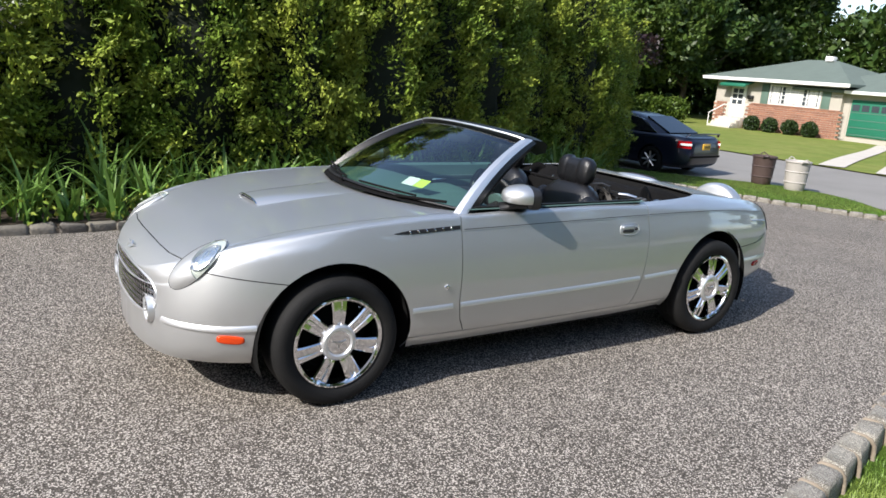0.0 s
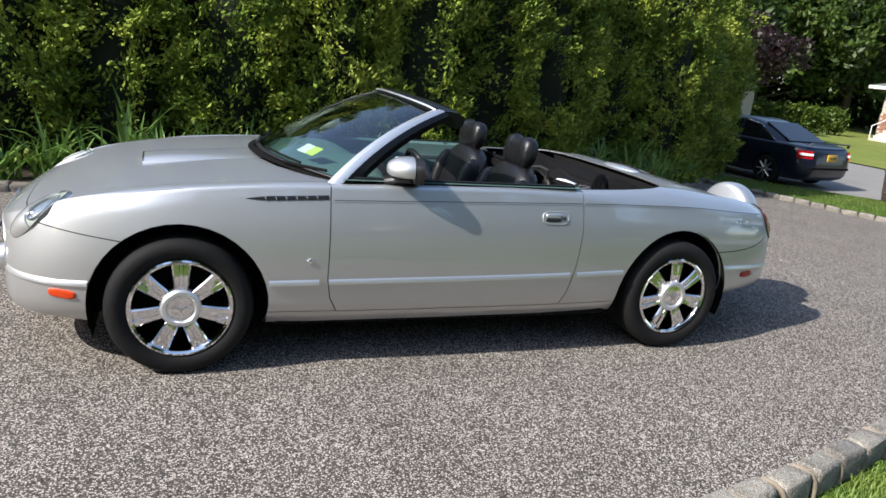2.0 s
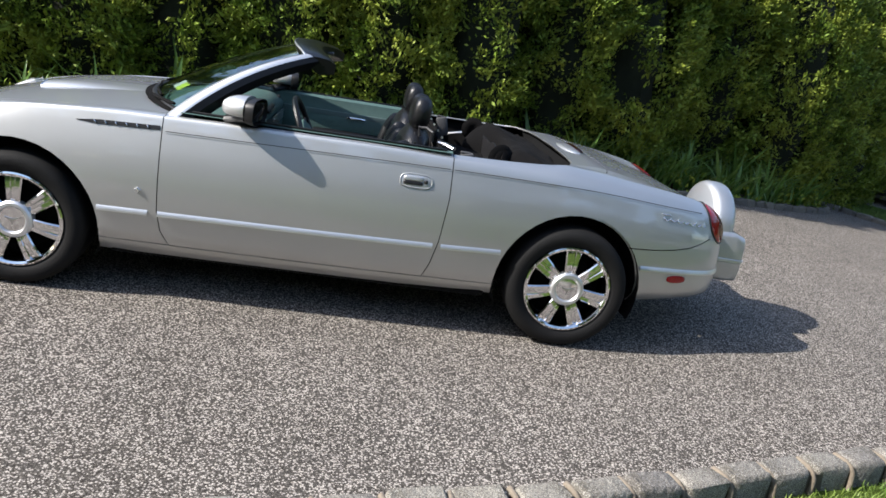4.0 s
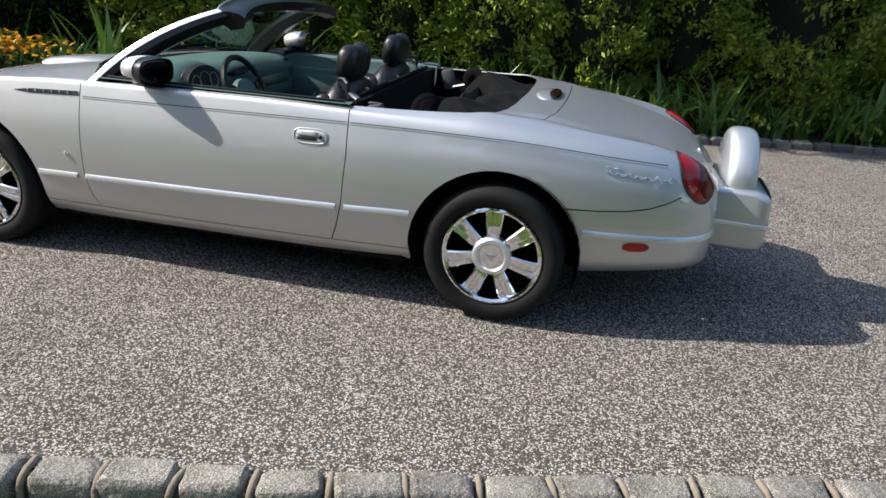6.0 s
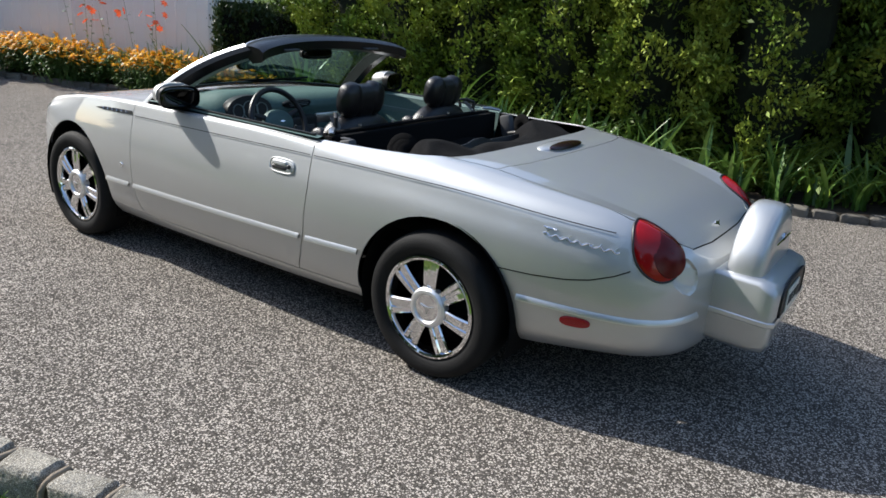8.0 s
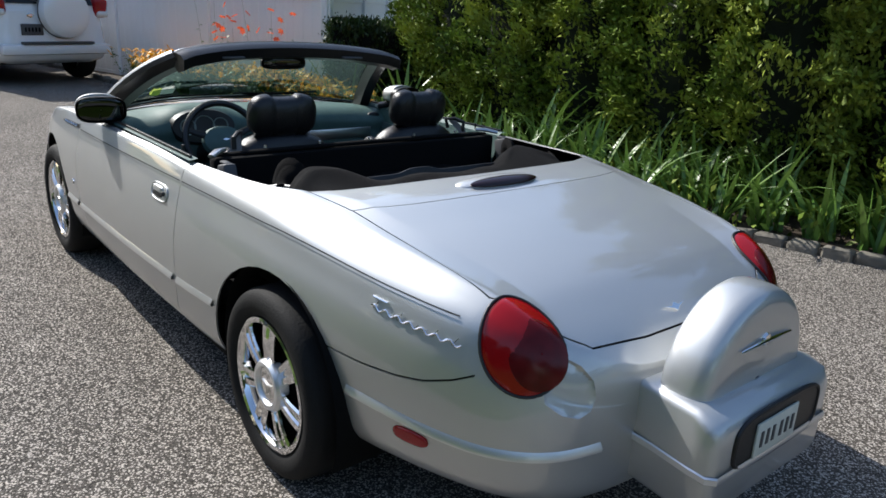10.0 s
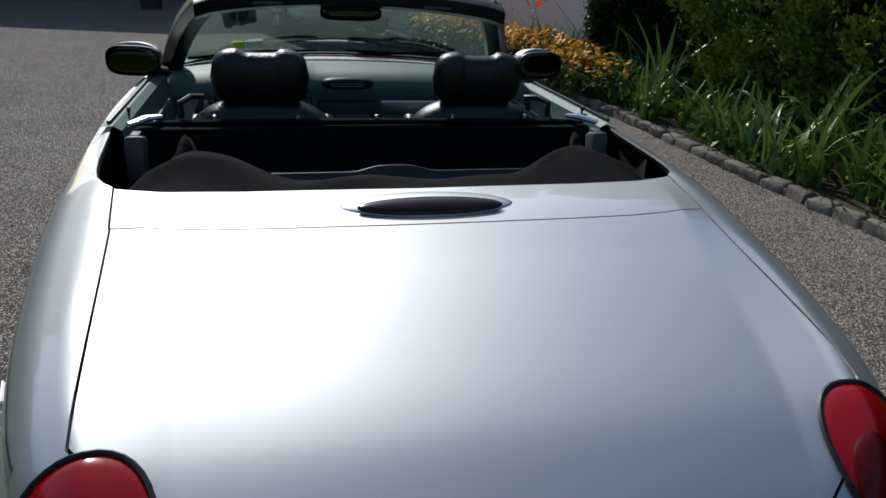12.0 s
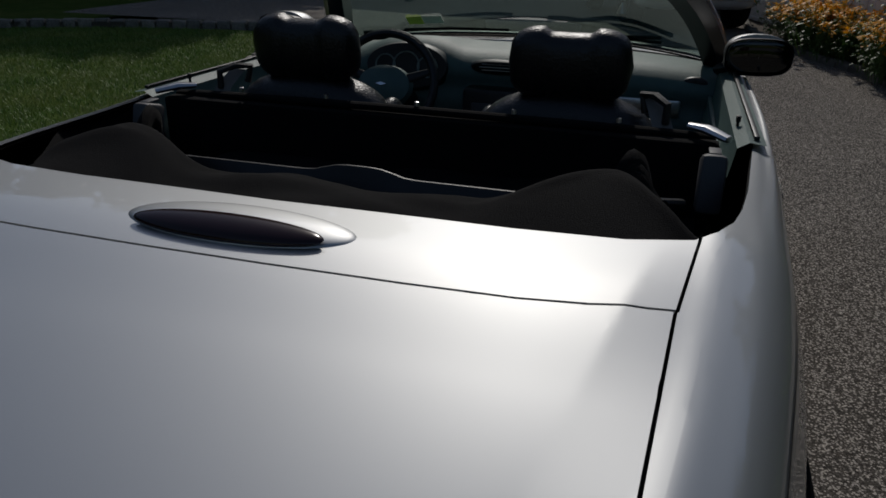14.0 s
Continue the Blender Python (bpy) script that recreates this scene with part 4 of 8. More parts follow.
# ---- convertible: trim ----
def ribbon(x0, x1, z, height, proud, n=60):
    """A moulding round the body between two places on the plan, at heights z(x)."""
    idx = [i for i, p in enumerate(dense) if x0 <= p[0] <= x1]
    step = max(1, len(idx) // n)
    idx = idx[::step] + [idx[-1]]
    rows = []
    for i in idx:
        p = dense[i]
        a = Vector((p[0], min(p[1], 0), 0))
        e, g = dense[max(i - 2, 0)], dense[min(i + 2, len(dense) - 1)]
        inward = Vector((e[1] - g[1], g[0] - e[0], 0)).normalized()
        zz = z(p[0])
        ring = []
        for dz, out in ((-height / 2, -0.004), (-height / 2 * 0.9, proud), (-height / 2 * 0.2, proud), (height / 2, -0.003)):
            hit = full_body.ray_cast(a - inward * 0.15 + Vector((0, 0, zz + dz)), inward)
            if hit[0] is None:
                break
            ring.append(hit[0] + hit[1] * (out if hit[1].dot(inward) < 0 else -out))
        if len(ring) == 4:
            rows.append(ring)
    bm = grid(rows)
    bmesh.ops.recalc_face_normals(bm, faces=bm.faces)
    return bm


z_strip = curve1([-2.2, -1.9, -1.72, -0.99, -0.7, 0.64, 1.0, 1.73, 2.1, 2.4], [0.425, 0.428, 0.436, 0.450, 0.456, 0.478, 0.485, 0.479, 0.468, 0.455])
both("trim_strip", ribbon(-0.985, -0.708, z_strip, 0.030, 0.010), M_PAINT_STRIP)
both("trim_strip", ribbon(-0.700, 0.640, z_strip, 0.030, 0.010), M_PAINT_STRIP)
both("trim_strip", ribbon(0.655, 0.992, z_strip, 0.030, 0.010), M_PAINT_STRIP)
rs = ribbon(1.738, 2.345, z_strip, 0.030, 0.010)
both("trim_strip", rs, M_PAINT_STRIP)
fs = ribbon(-2.098, -1.735, z_strip, 0.030, 0.010)
both("trim_strip", fs, M_PAINT_STRIP)
# thin belt crease: a ridge, and its shade painted as a dark line
z_belt = curve1([-0.75, -0.7, 0.65, 1.3, 1.9, 2.2], [0.845, 0.846, 0.862, 0.852, 0.806, 0.775])


def line_on_side(x0, x1, zf, w=0.0035, proud=0.0012, n=50):
    rows = []
    for x in np.linspace(x0, x1, n):
        row = []
        for dz in (-w / 2, w / 2):
            p, no = side_y(x, zf(x) + dz)
            row.append(p + no * proud)
        rows.append(row)
    return grid(rows)


M_LINE = material("panel_gap", (0.05, 0.05, 0.05), 0.6, vary=0.05)
for a, b in ((-0.69, 0.655), (0.675, 2.07)):
    both("belt_ridge", line_on_side(a, b, lambda x: z_belt(x) - 0.005, 0.005, 0.0022), M_PAINT)
    both("belt_crease", line_on_side(a, b, z_belt), M_LINE)


def on_side(x, z, lift=0.0):
    """A frame on the left flank: out of it, along it and up."""
    p, no = side_y(x, z)
    along = (Vector((1, 0, 0)) - no * no.x).normalized()
    up = no.cross(along)
    if up.z < 0:
        up = -up
    m = Matrix((along, no, up)).transposed().to_4x4()
    m.translation = p + no * lift
    return m


def pill(w, h, d, n=28, power=2.0, bulge=0.4):
    """A rounded lens, flat back at 0, growing along y."""
    rows = []
    for k, (s, y) in enumerate(((1.0, -0.004), (1.0, d * 0.3), (0.94, d * 0.75), (0.75, d * 0.95), (0.4, d), (0.02, d))):
        rows.append([(x * s, y, z * s) for x, z in ellipse(0, 0, w / 2, h / 2, n, power)])
    bm = grid(rows, closed_v=True)
    bmesh.ops.recalc_face_normals(bm, faces=bm.faces)
    return bm


def side_pair(name, bm, mat, m, label="", soft=50):
    return both(name, moved(bm, m), mat, label, soft=soft)


side_pair("side_marker", pill(0.125, 0.042, 0.008, power=3), M_AMBER, on_side(-1.852, 0.374), "amber front side marker")
side_pair("side_marker", pill(0.12, 0.042, 0.008, power=2.6), M_RED, on_side(1.985, 0.424), "red rear side marker")
side_pair("handle_bezel", tube([(x, 0.002, z) for x, z in ellipse(0, 0, 0.078, 0.033, 40, 3.2)], 0.0030, 8, closed=True), M_PAINT, on_side(0.495, 0.786))
side_pair("handle_recess", pill(0.148, 0.060, 0.003, power=3.2), M_PAINT, on_side(0.495, 0.786))
side_pair("door_handle", moved(pill(0.098, 0.026, 0.010, power=4), pose(-0.014, 0, 0.011)), M_PAINT, on_side(0.495, 0.786), "silver door handle")
side_pair("handle_slot", moved(pill(0.098, 0.020, 0.007, power=4), pose(-0.014, 0, -0.011)), M_BLACK, on_side(0.495, 0.786), "dark grip slot")
side_pair("key_lock", moved(pill(0.02, 0.02, 0.014), pose(0.048, 0, 0.0)), M_BLACK, on_side(0.495, 0.786))
side_pair("fender_badge", join(pill(0.034, 0.012, 0.008), moved(pill(0.012, 0.03, 0.009), pose(0, 0, -0.002))), M_CHROME, on_side(-0.792, 0.562), "small chrome badge")
# fender vent
rows = []
for x in np.linspace(-1.09, -0.715, 20):
    z = 0.843 + (x + 1.04) * 0.045
    h = 0.010 * step01(-1.12, -0.98, x)
    rows.append([side_y(x, z + dz)[0] + side_y(x, z + dz)[1] * 0.0025 for dz in (-h, h)])
both("fender_vent", grid(rows), M_BLACK, "black louvred fender vent")
for k in range(6):
    x = -1.005 + 0.047 * k
    side_pair("vent_fin", moved(box(0, 0.004, 0, 0.006, 0.010, 0.016, 0.002, turn=Euler((0, radians(-25), 0)).to_matrix().to_4x4()), Matrix.Identity(4)), M_CHROME, on_side(x, 0.843 + (x + 1.04) * 0.045))
# flank lettering as plain chrome strokes
stroke = []
for k in range(10):
    u = k / 9
    x = 1.83 + 0.255 * u
    z = 0.752 - 0.026 * u
    a, b = side_y(x - 0.007, z - 0.007), side_y(x + 0.005, z + (0.014 if k in (0, 3, 7, 9) else 0.004))
    stroke.append(tube([a[0] + a[1] * 0.003, b[0] + b[1] * 0.003], 0.0016, 5))
pts = []
for u in np.linspace(0, 1, 40):
    p, no = side_y(1.815 + 0.285 * u, 0.750 - 0.027 * u + 0.006 * math.sin(u * 44))
    pts.append(p + no * 0.003)
stroke.append(tube(pts, 0.0026, 6))
p0, p1 = side_y(1.812, 0.775), side_y(1.865, 0.770)
stroke.append(tube([p0[0] + p0[1] * 0.003, p1[0] + p1[1] * 0.003], 0.003, 6))
both("flank_script", join(*stroke), M_CHROME, "chrome ornamental strokes")


# lamps at the front
def lamp_patch(bm, dz):
    bm.normal_update()
    c = bm.copy()
    mv = {v: v.co + v.normal * dz for v in c.verts}
    for v, q in mv.items():
        v.co = q
    return c


def dished(bm, depth, around, reach):
    """A sheet pressed in, deepest round a point."""
    bm.normal_update()
    c = bm.copy()
    rim = {v.index for v in c.verts if v.is_boundary}
    mv = {v: v.co - v.normal * (0.0 if v.is_boundary else depth * max(0.15, 1 - ((v.co - around).length / reach) ** 2)) for v in c.verts}
    for v, q in mv.items():
        v.co = q
    return c


f1, f2 = lamp_axes(LAMP_F[1])
lamp_c = Vector(LAMP_F[0])
def lamp_oval(lift, bulge):
    """The oval of the headlamp as a low dome over the wing."""
    c = lamp_c + LAMP_F[1] * 0.018 + f1 * -0.056 + f2 * -0.043
    u1, u2 = lamp_axes(LAMP_F[1], 0.82)
    terms = lambda a, b: [1, a, b, a * a, a * b, b * b, a ** 3, a * a * b, a * b * b, b ** 3]
    lhs, rhs = [], []
    for s in np.linspace(0.1, 1.0, 8):
        for k in range(32):
            a, b = s * math.cos(k * math.pi / 16), s * math.sin(k * math.pi / 16)
            q = c + u1 * (0.158 * a) + u2 * (0.072 * b)
            hit = full_body.ray_cast(q + LAMP_F[1] * 0.3, -LAMP_F[1])
            if hit[0] is not None:
                lhs.append(terms(a, b))
                rhs.append(max(-0.05, min(0.05, (hit[0] - q).dot(LAMP_F[1]))))
    fit = np.linalg.lstsq(np.array(lhs), np.array(rhs), rcond=None)[0]
    rows = []
    for s in np.linspace(0.02, 1.0, 14):
        row = []
        for k in range(48):
            a, b = s * math.cos(2 * math.pi * k / 48), s * math.sin(2 * math.pi * k / 48)
            q = c + u1 * (0.158 * a) + u2 * (0.072 * b)
            row.append(q + LAMP_F[1] * (float(np.dot(fit, terms(a, b))) + lift + bulge * (1 - s * s)))
        rows.append(row)
    rows.append([p - LAMP_F[1] * 0.022 for p in rows[-1]])
    bm = grid(rows, closed_v=True)
    bmesh.ops.recalc_face_normals(bm, faces=bm.faces)
    if sum(f.normal.dot(LAMP_F[1]) for f in bm.faces) < 0:
        bmesh.ops.reverse_faces(bm, faces=bm.faces)
    bm.normal_update()
    return bm, rows[-2]


oval, oval_rim = lamp_oval(0.008, 0.010)
head_lens = cut_shape(oval, LAMP_F[0], LAMP_F[1], LENS_F)
both("headlamp_cup", oval, M_PAINT, "silver cup round the headlamp")
both("headlamp_rim", tube(oval_rim, 0.0016, 5, closed=True), M_LINE)
bowl = lamp_patch(head_lens, -0.0055)
disc = cut_shape(bowl, LAMP_F[0], LAMP_F[1], [(-0.010 + 0.044 * math.cos(t) * 0.79 + 0.075 * math.sin(t) * 0.55, -0.012 - 0.044 * math.cos(t) * 0.55 + 0.075 * math.sin(t) * 0.80) for t in np.linspace(0, 2 * math.pi, 25)[:-1]])
M_BOWL = material("headlamp_bowl", (0.58, 0.61, 0.56), 0.38, 0.0, vary=0.12, scale=25)
both("headlamp_bowl", thick(bowl, -0.010), M_BOWL, "silver headlamp bowl")
edge_loop = [v.co.copy() for v in disc.verts if v.is_boundary]
mid_d = sum(edge_loop, Vector()) / len(edge_loop)
edge_loop.sort(key=lambda q: math.atan2((q - mid_d).dot(f2), (q - mid_d).dot(f1)))
M_REFLECTOR = material("faceted_reflector", (0.80, 0.82, 0.83), 0.22, 0.9, vary=0.35, scale=45, bump=0.5, bump_scale=40)
both("headlamp_reflector", dished(disc, 0.006, mid_d, 0.08), M_REFLECTOR, "oval chrome reflector")
both("reflector_ring", tube([q + LAMP_F[1] * 0.002 for q in edge_loop[::2]], 0.003, 6, closed=True), M_ALLOY)
both("headlamp_lens", lamp_patch(head_lens, 0.001), M_LENS, "clear headlamp lens")
# tail lamps: tall round red lens with a darker round eye
TAIL_C, TAIL_W = Vector((2.203, -0.583, 0.738)), Vector((0.86, -0.17, 0.48)).normalized()
t1, t2 = lamp_axes(TAIL_W)


def tail_dome(c1, c2, r1, r2, lift, bulge):
    rows = []
    for s in np.linspace(0.03, 1.0, 9):
        row = []
        for k in range(40):
            a = 2 * math.pi * k / 40
            q = TAIL_C + t1 * (c1 + r1 * s * math.cos(a)) + t2 * (c2 + r2 * s * math.sin(a))
            hit = full_body.ray_cast(q + TAIL_W * 0.4, -TAIL_W)
            base = hit[0] if hit[0] is not None and abs((hit[0] - q).dot(TAIL_W)) < 0.09 else q
            row.append(base + TAIL_W * (lift + bulge * (1 - s * s)))
        rows.append(row)
    rows.append([p - TAIL_W * (lift + 0.006) for p in rows[-1]])
    bm = grid(rows, closed_v=True)
    bmesh.ops.recalc_face_normals(bm, faces=bm.faces)
    return bm, rows[-2]


dome, rim_pts = tail_dome(0.0, 0.0, 0.102, 0.130, 0.004, 0.014)
both("tail_lamp", dome, M_RED, "red tail lamp")
both("tail_lamp_rim", tube(rim_pts, 0.0045, 6, closed=True), M_BLACK, "thin black rim")
dome, rim_pts = tail_dome(0.022, -0.030, 0.074, 0.092, 0.0140, 0.007)
both("tail_lamp_eye", dome, M_DARKRED, "dark red round lens")
both("tail_lamp_cup", dished(tail_cup, 0.016, Vector(LAMP_R[0]) + lamp_axes(LAMP_R[1])[0] * 0.12 + lamp_axes(LAMP_R[1])[1] * -0.08, 0.11), M_PAINT, "pale silver cup under the tail lamp")
# fog lamps
for sy in (-1, 1):
    fm = pose(-2.108, sy * 0.405, 0.437, 0, 0, 0 if sy < 0 else 0)
    f = part("fog_lamp", moved(lathe([(0.0, 0.05), (0.062, 0.05), (0.064, -0.02), (0.060, -0.036), (0.050, -0.036), (0.047, -0.015), (0.0, -0.012)], 32, "x"), fm), M_PAINT_STRIP, CAR, "round fog lamp in a bright ring")
    part("fog_lens", moved(lathe([(0.0, -0.03), (0.03, -0.027), (0.047, -0.016)], 28, "x"), fm), M_LENS, f)


# grille of fine bars in the mouth
def nose_x(y, z):
    hit = full_body.ray_cast(Vector((-4, -max(abs(y), 0.003), z)), Vector((1, 0, 0)))
    return hit[0].x if hit[0] is not None else None


def mouth_half(y):
    u = min(abs(y) / 0.475, 1.0)
    return 0.102 * max(0.0, 1 - u ** 3.0) ** (1 / 3.0)


gb = []
for y in np.arange(-0.45, 0.4501, 0.030):
    h = mouth_half(y)
    x = nose_x(y, 0.505)
    if x is not None and h > 0.01:
        gb.append(box(x + 0.012, y, 0.505, 0.020, 0.0075, 2 * h, 0.002, 1))
for z in np.arange(0.418, 0.605, 0.029):
    lim = 0.475 * max(0.0, 1 - (abs(z - 0.505) / 0.102) ** 3.0) ** (1 / 3.0)
    pts = [(nose_x(y, 0.505) + 0.006, y, z) for y in np.linspace(-lim, lim, 30) if nose_x(y, 0.505) is not None]
    if len(pts) > 3:
        gb.append(tube(pts, 0.0055, 6))
part("grille", join(*gb), M_CHROME, CAR, "chrome egg-crate grille")
rows = [[(nose_x(y, 0.505) + 0.05, y, 0.505 + s * 0.12) for s in (-1, 0, 1)] for y in np.linspace(-0.5, 0.5, 30) if nose_x(y, 0.505) is not None]
part("grille_backing", grid(rows), M_SHADE, CAR)
ring = []
for a in np.linspace(0, 2 * math.pi, 65)[:-1]:
    c, s = math.cos(a), math.sin(a)
    y, z = 0.479 * math.copysign(abs(c) ** (2 / 3.0), c), 0.505 + 0.105 * math.copysign(abs(s) ** (2 / 3.0), s)
    x = nose_x(y, z)
    if x is not None:
        ring.append((x + 0.001, y, z))
part("grille_surround", tube(ring, 0.006, 8, closed=True), M_PAINT_STRIP, CAR)


def bird(w, h, d):
    """A plain winged badge."""
    return prism([(-w, 0.30 * h), (-0.3 * w, 0.12 * h), (0, 0.5 * h), (0.3 * w, 0.12 * h), (w, 0.30 * h), (0.25 * w, -0.15 * h), (0, -0.5 * h), (-0.25 * w, -0.15 * h)], 0, d, "z")


p = Vector((nose_x(0, 0.645) or -2.12, 0, 0.645))
part("nose_badge", moved(bird(0.075, 0.04, 0.006), Matrix.Translation(p + Vector((-0.010, 0, 0.008))) @ Euler((0, radians(-48), 0)).to_matrix().to_4x4() @ Euler((0, 0, radians(-90))).to_matrix().to_4x4()), M_PAINT_STRIP, CAR, "chrome winged badge")

# bonnet scoop
rows = []
for u in np.linspace(0, 1, 26):
    x = -1.53 + 0.66 * u
    half = 0.155 + 0.05 * u
    row = []
    for s in np.linspace(-1, 1, 25):
        y = half * s
        p, no = top_z(x, y)
        k = (1 - abs(s) ** 4) * (1 - step01(0.05, 1.0, u) * 0.97)
        row.append((x, y, p.z + 0.027 * k - 0.001))
    rows.append(row)
scoop = grid(rows)
bmesh.ops.recalc_face_normals(scoop, faces=scoop.faces)
if sum(f.normal.z for f in scoop.faces) < 0:
    bmesh.ops.reverse_faces(scoop, faces=scoop.faces)
sc = part("bonnet_scoop", scoop, M_PAINT, CAR, "raised bonnet scoop", soft=60)
front = [Vector(p) for p in rows[0]]
part("scoop_mouth", grid([[p + Vector((0.012, 0, -0.004)) for p in front], [Vector((p.x + 0.012, p.y, top_z(p.x, p.y)[0].z - 0.003)) for p in front]]), M_BLACK, sc, "black scoop opening")
part("scoop_lip", tube([p + Vector((-0.002, 0, -0.002)) for p in front[1:-1]], 0.005, 8), M_CHROME, sc, "chrome lip")

# third brake lamp on the deck
m = pose(1.465, 0, top_z(1.46, 0)[0].z - 0.004, 0, 3, 0)
hump = bmesh.new()
bmesh.ops.create_uvsphere(hump, u_segments=40, v_segments=20, radius=1)
bmesh.ops.scale(hump, vec=(0.064, 0.196, 0.022), verts=hump.verts)
hb = part("brake_lamp", moved(hump, m), M_PAINT, CAR, "high-level brake lamp in a silver pod")
lens = bmesh.new()
bmesh.ops.create_uvsphere(lens, u_segments=40, v_segments=20, radius=1)
bmesh.ops.scale(lens, vec=(0.031, 0.160, 0.013), verts=lens.verts)
part("brake_lens", moved(lens, pose(1.500, 0, top_z(1.48, 0)[0].z + 0.008, 0, 16, 0)), material("smoked_red_plastic", (0.016, 0.002, 0.003), 0.2, vary=0.2, scale=30), hb, "dark red lens")


# ---- convertible: rear extension and wheel-shaped cover ----
def ext_ring(x, half, lo, hi, r=0.03):
    pts = []
    for a0, cy, cz in ((0, half - r, hi - r), (90, -half + r, hi - r), (180, -half + r, lo + r), (270, half - r, lo + r)):
        for a in (0, 30, 60, 90):
            t = radians(a0 + a)
            pts.append((x, cy + r * math.cos(t), cz + r * math.sin(t)))
    return pts


ext_rows = [ext_ring(2.20, 0.27, 0.32, 0.615, 0.02), ext_ring(2.38, 0.28, 0.315, 0.617, 0.02), ext_ring(2.53, 0.30, 0.315, 0.618, 0.025), ext_ring(2.585, 0.305, 0.322, 0.600, 0.035), ext_ring(2.605, 0.285, 0.345, 0.578, 0.04)]
ext = grid(ext_rows, closed_v=True)
bmesh.ops.holes_fill(ext, edges=[e for e in ext.edges if e.is_boundary])
bmesh.ops.recalc_face_normals(ext, faces=ext.faces)
extension = part("bumper_extension", ext, M_PAINT, CAR, "silver bumper extension under the spare wheel cover", soft=60)
strip_pts = [(2.30, -0.279), (2.42, -0.287), (2.535, -0.302), (2.588, -0.305), (2.611, -0.284), (2.613, -0.1), (2.613, 0.1), (2.611, 0.284), (2.588, 0.305), (2.535, 0.302), (2.42, 0.287), (2.30, 0.279)]
part("trim_strip", grid([[(x, y, 0.438), (x * 1.001, y * 1.012, 0.442), (x * 1.001, y * 1.012, 0.458), (x, y, 0.462)] for x, y in strip_pts]), M_PAINT_STRIP, extension)
pr = part("plate_recess", prism(ellipse(0, 0.515, 0.215, 0.072, 36, 4), 2.602, 2.610, "x"), M_BLACK, extension, "black number plate recess")
part("recess_frame", tube([(2.609, y, z) for y, z in ellipse(0, 0.515, 0.218, 0.075, 48, 4)], 0.006, 8, closed=True), M_BLACK, extension)
part("number_plate", box(2.614, -0.02, 0.510, 0.006, 0.215, 0.100, 0.002), M_PLATE, extension, "white number plate with blank bars")
for k, y in enumerate((-0.10, -0.07, -0.04, 0.0, 0.03, 0.06)):
    part("plate_bar", box(2.618, y, 0.510, 0.003, 0.012, 0.046, 0.0005, 1), M_GREYTRIM, extension)
arc = [(0.262 * math.cos(a), 0.262 * math.sin(a)) for a in np.linspace(0, math.pi, 41)]
cov_rows = []
for x, s in ((2.384, 0.86), (2.391, 0.93), (2.405, 0.975), (2.425, 0.995), (2.455, 1.0), (2.485, 0.992), (2.508, 0.965), (2.522, 0.92), (2.528, 0.85), (2.530, 0.70), (2.529, 0.45), (2.529, 0.05)):
    cov_rows.append([(x, -y * s, 0.612 + z * s) for y, z in arc])
cover = grid([[(2.383, 0, 0.612)] * 41] + cov_rows)
bmesh.ops.remove_doubles(cover, verts=cover.verts, dist=1e-5)
bmesh.ops.recalc_face_normals(cover, faces=cover.faces)
cv = part("spare_wheel_cover", cover, M_PAINT, CAR, "silver half-round spare wheel cover", soft=60)
part("cover_badge", join(tube([(2.535, -0.13, 0.73), (2.537, 0, 0.735), (2.535, 0.13, 0.73)], [0.003, 0.006, 0.003], 8), moved(lathe([(0, 0.010), (0.016, 0.006), (0.02, -0.004)], 20, "x"), pose(2.531, 0, 0.735))), M_CHROME, cv, "chrome winged badge")
tz = top_z(2.22, 0.12)[0]
part("boot_badge", moved(bird(0.05, 0.028, 0.006), Matrix.Translation((2.262, -0.02, top_z(2.262, 0)[0].z + 0.002)) @ Euler((0, radians(40), 0)).to_matrix().to_4x4() @ Euler((0, 0, radians(90))).to_matrix().to_4x4()), M_CHROME, CAR, "chrome winged badge")


# ---- convertible: windscreen ----
base_k = [(-0.655, -0.765, 0.925), (-0.76, -0.62, 0.938), (-0.86, -0.42, 0.948), (-0.915, -0.2, 0.952), (-0.93, 0, 0.954), (-0.915, 0.2, 0.952), (-0.86, 0.42, 0.948), (-0.76, 0.62, 0.938), (-0.655, 0.765, 0.925)]
head_k = [(-0.100, -0.575, 1.255), (-0.135, -0.46, 1.277), (-0.175, -0.3, 1.293), (-0.195, -0.15, 1.302), (-0.20, 0, 1.304), (-0.195, 0.15, 1.302), (-0.175, 0.3, 1.293), (-0.135, 0.46, 1.277), (-0.100, 0.575, 1.255)]
bs, hs = spline(base_k, 49), spline(head_k, 49)
rows = []
for v in np.linspace(0, 1, 14):
    rows.append([tuple(b * (1 - v) + h * v + np.array((-0.02, 0, 0.022)) * 4 * v * (1 - v)) for b, h in zip(bs, hs)])
wg = part("windscreen", grid(rows), M_GLASS, CAR, "tinted windscreen glass")
wg.visible_shadow = False
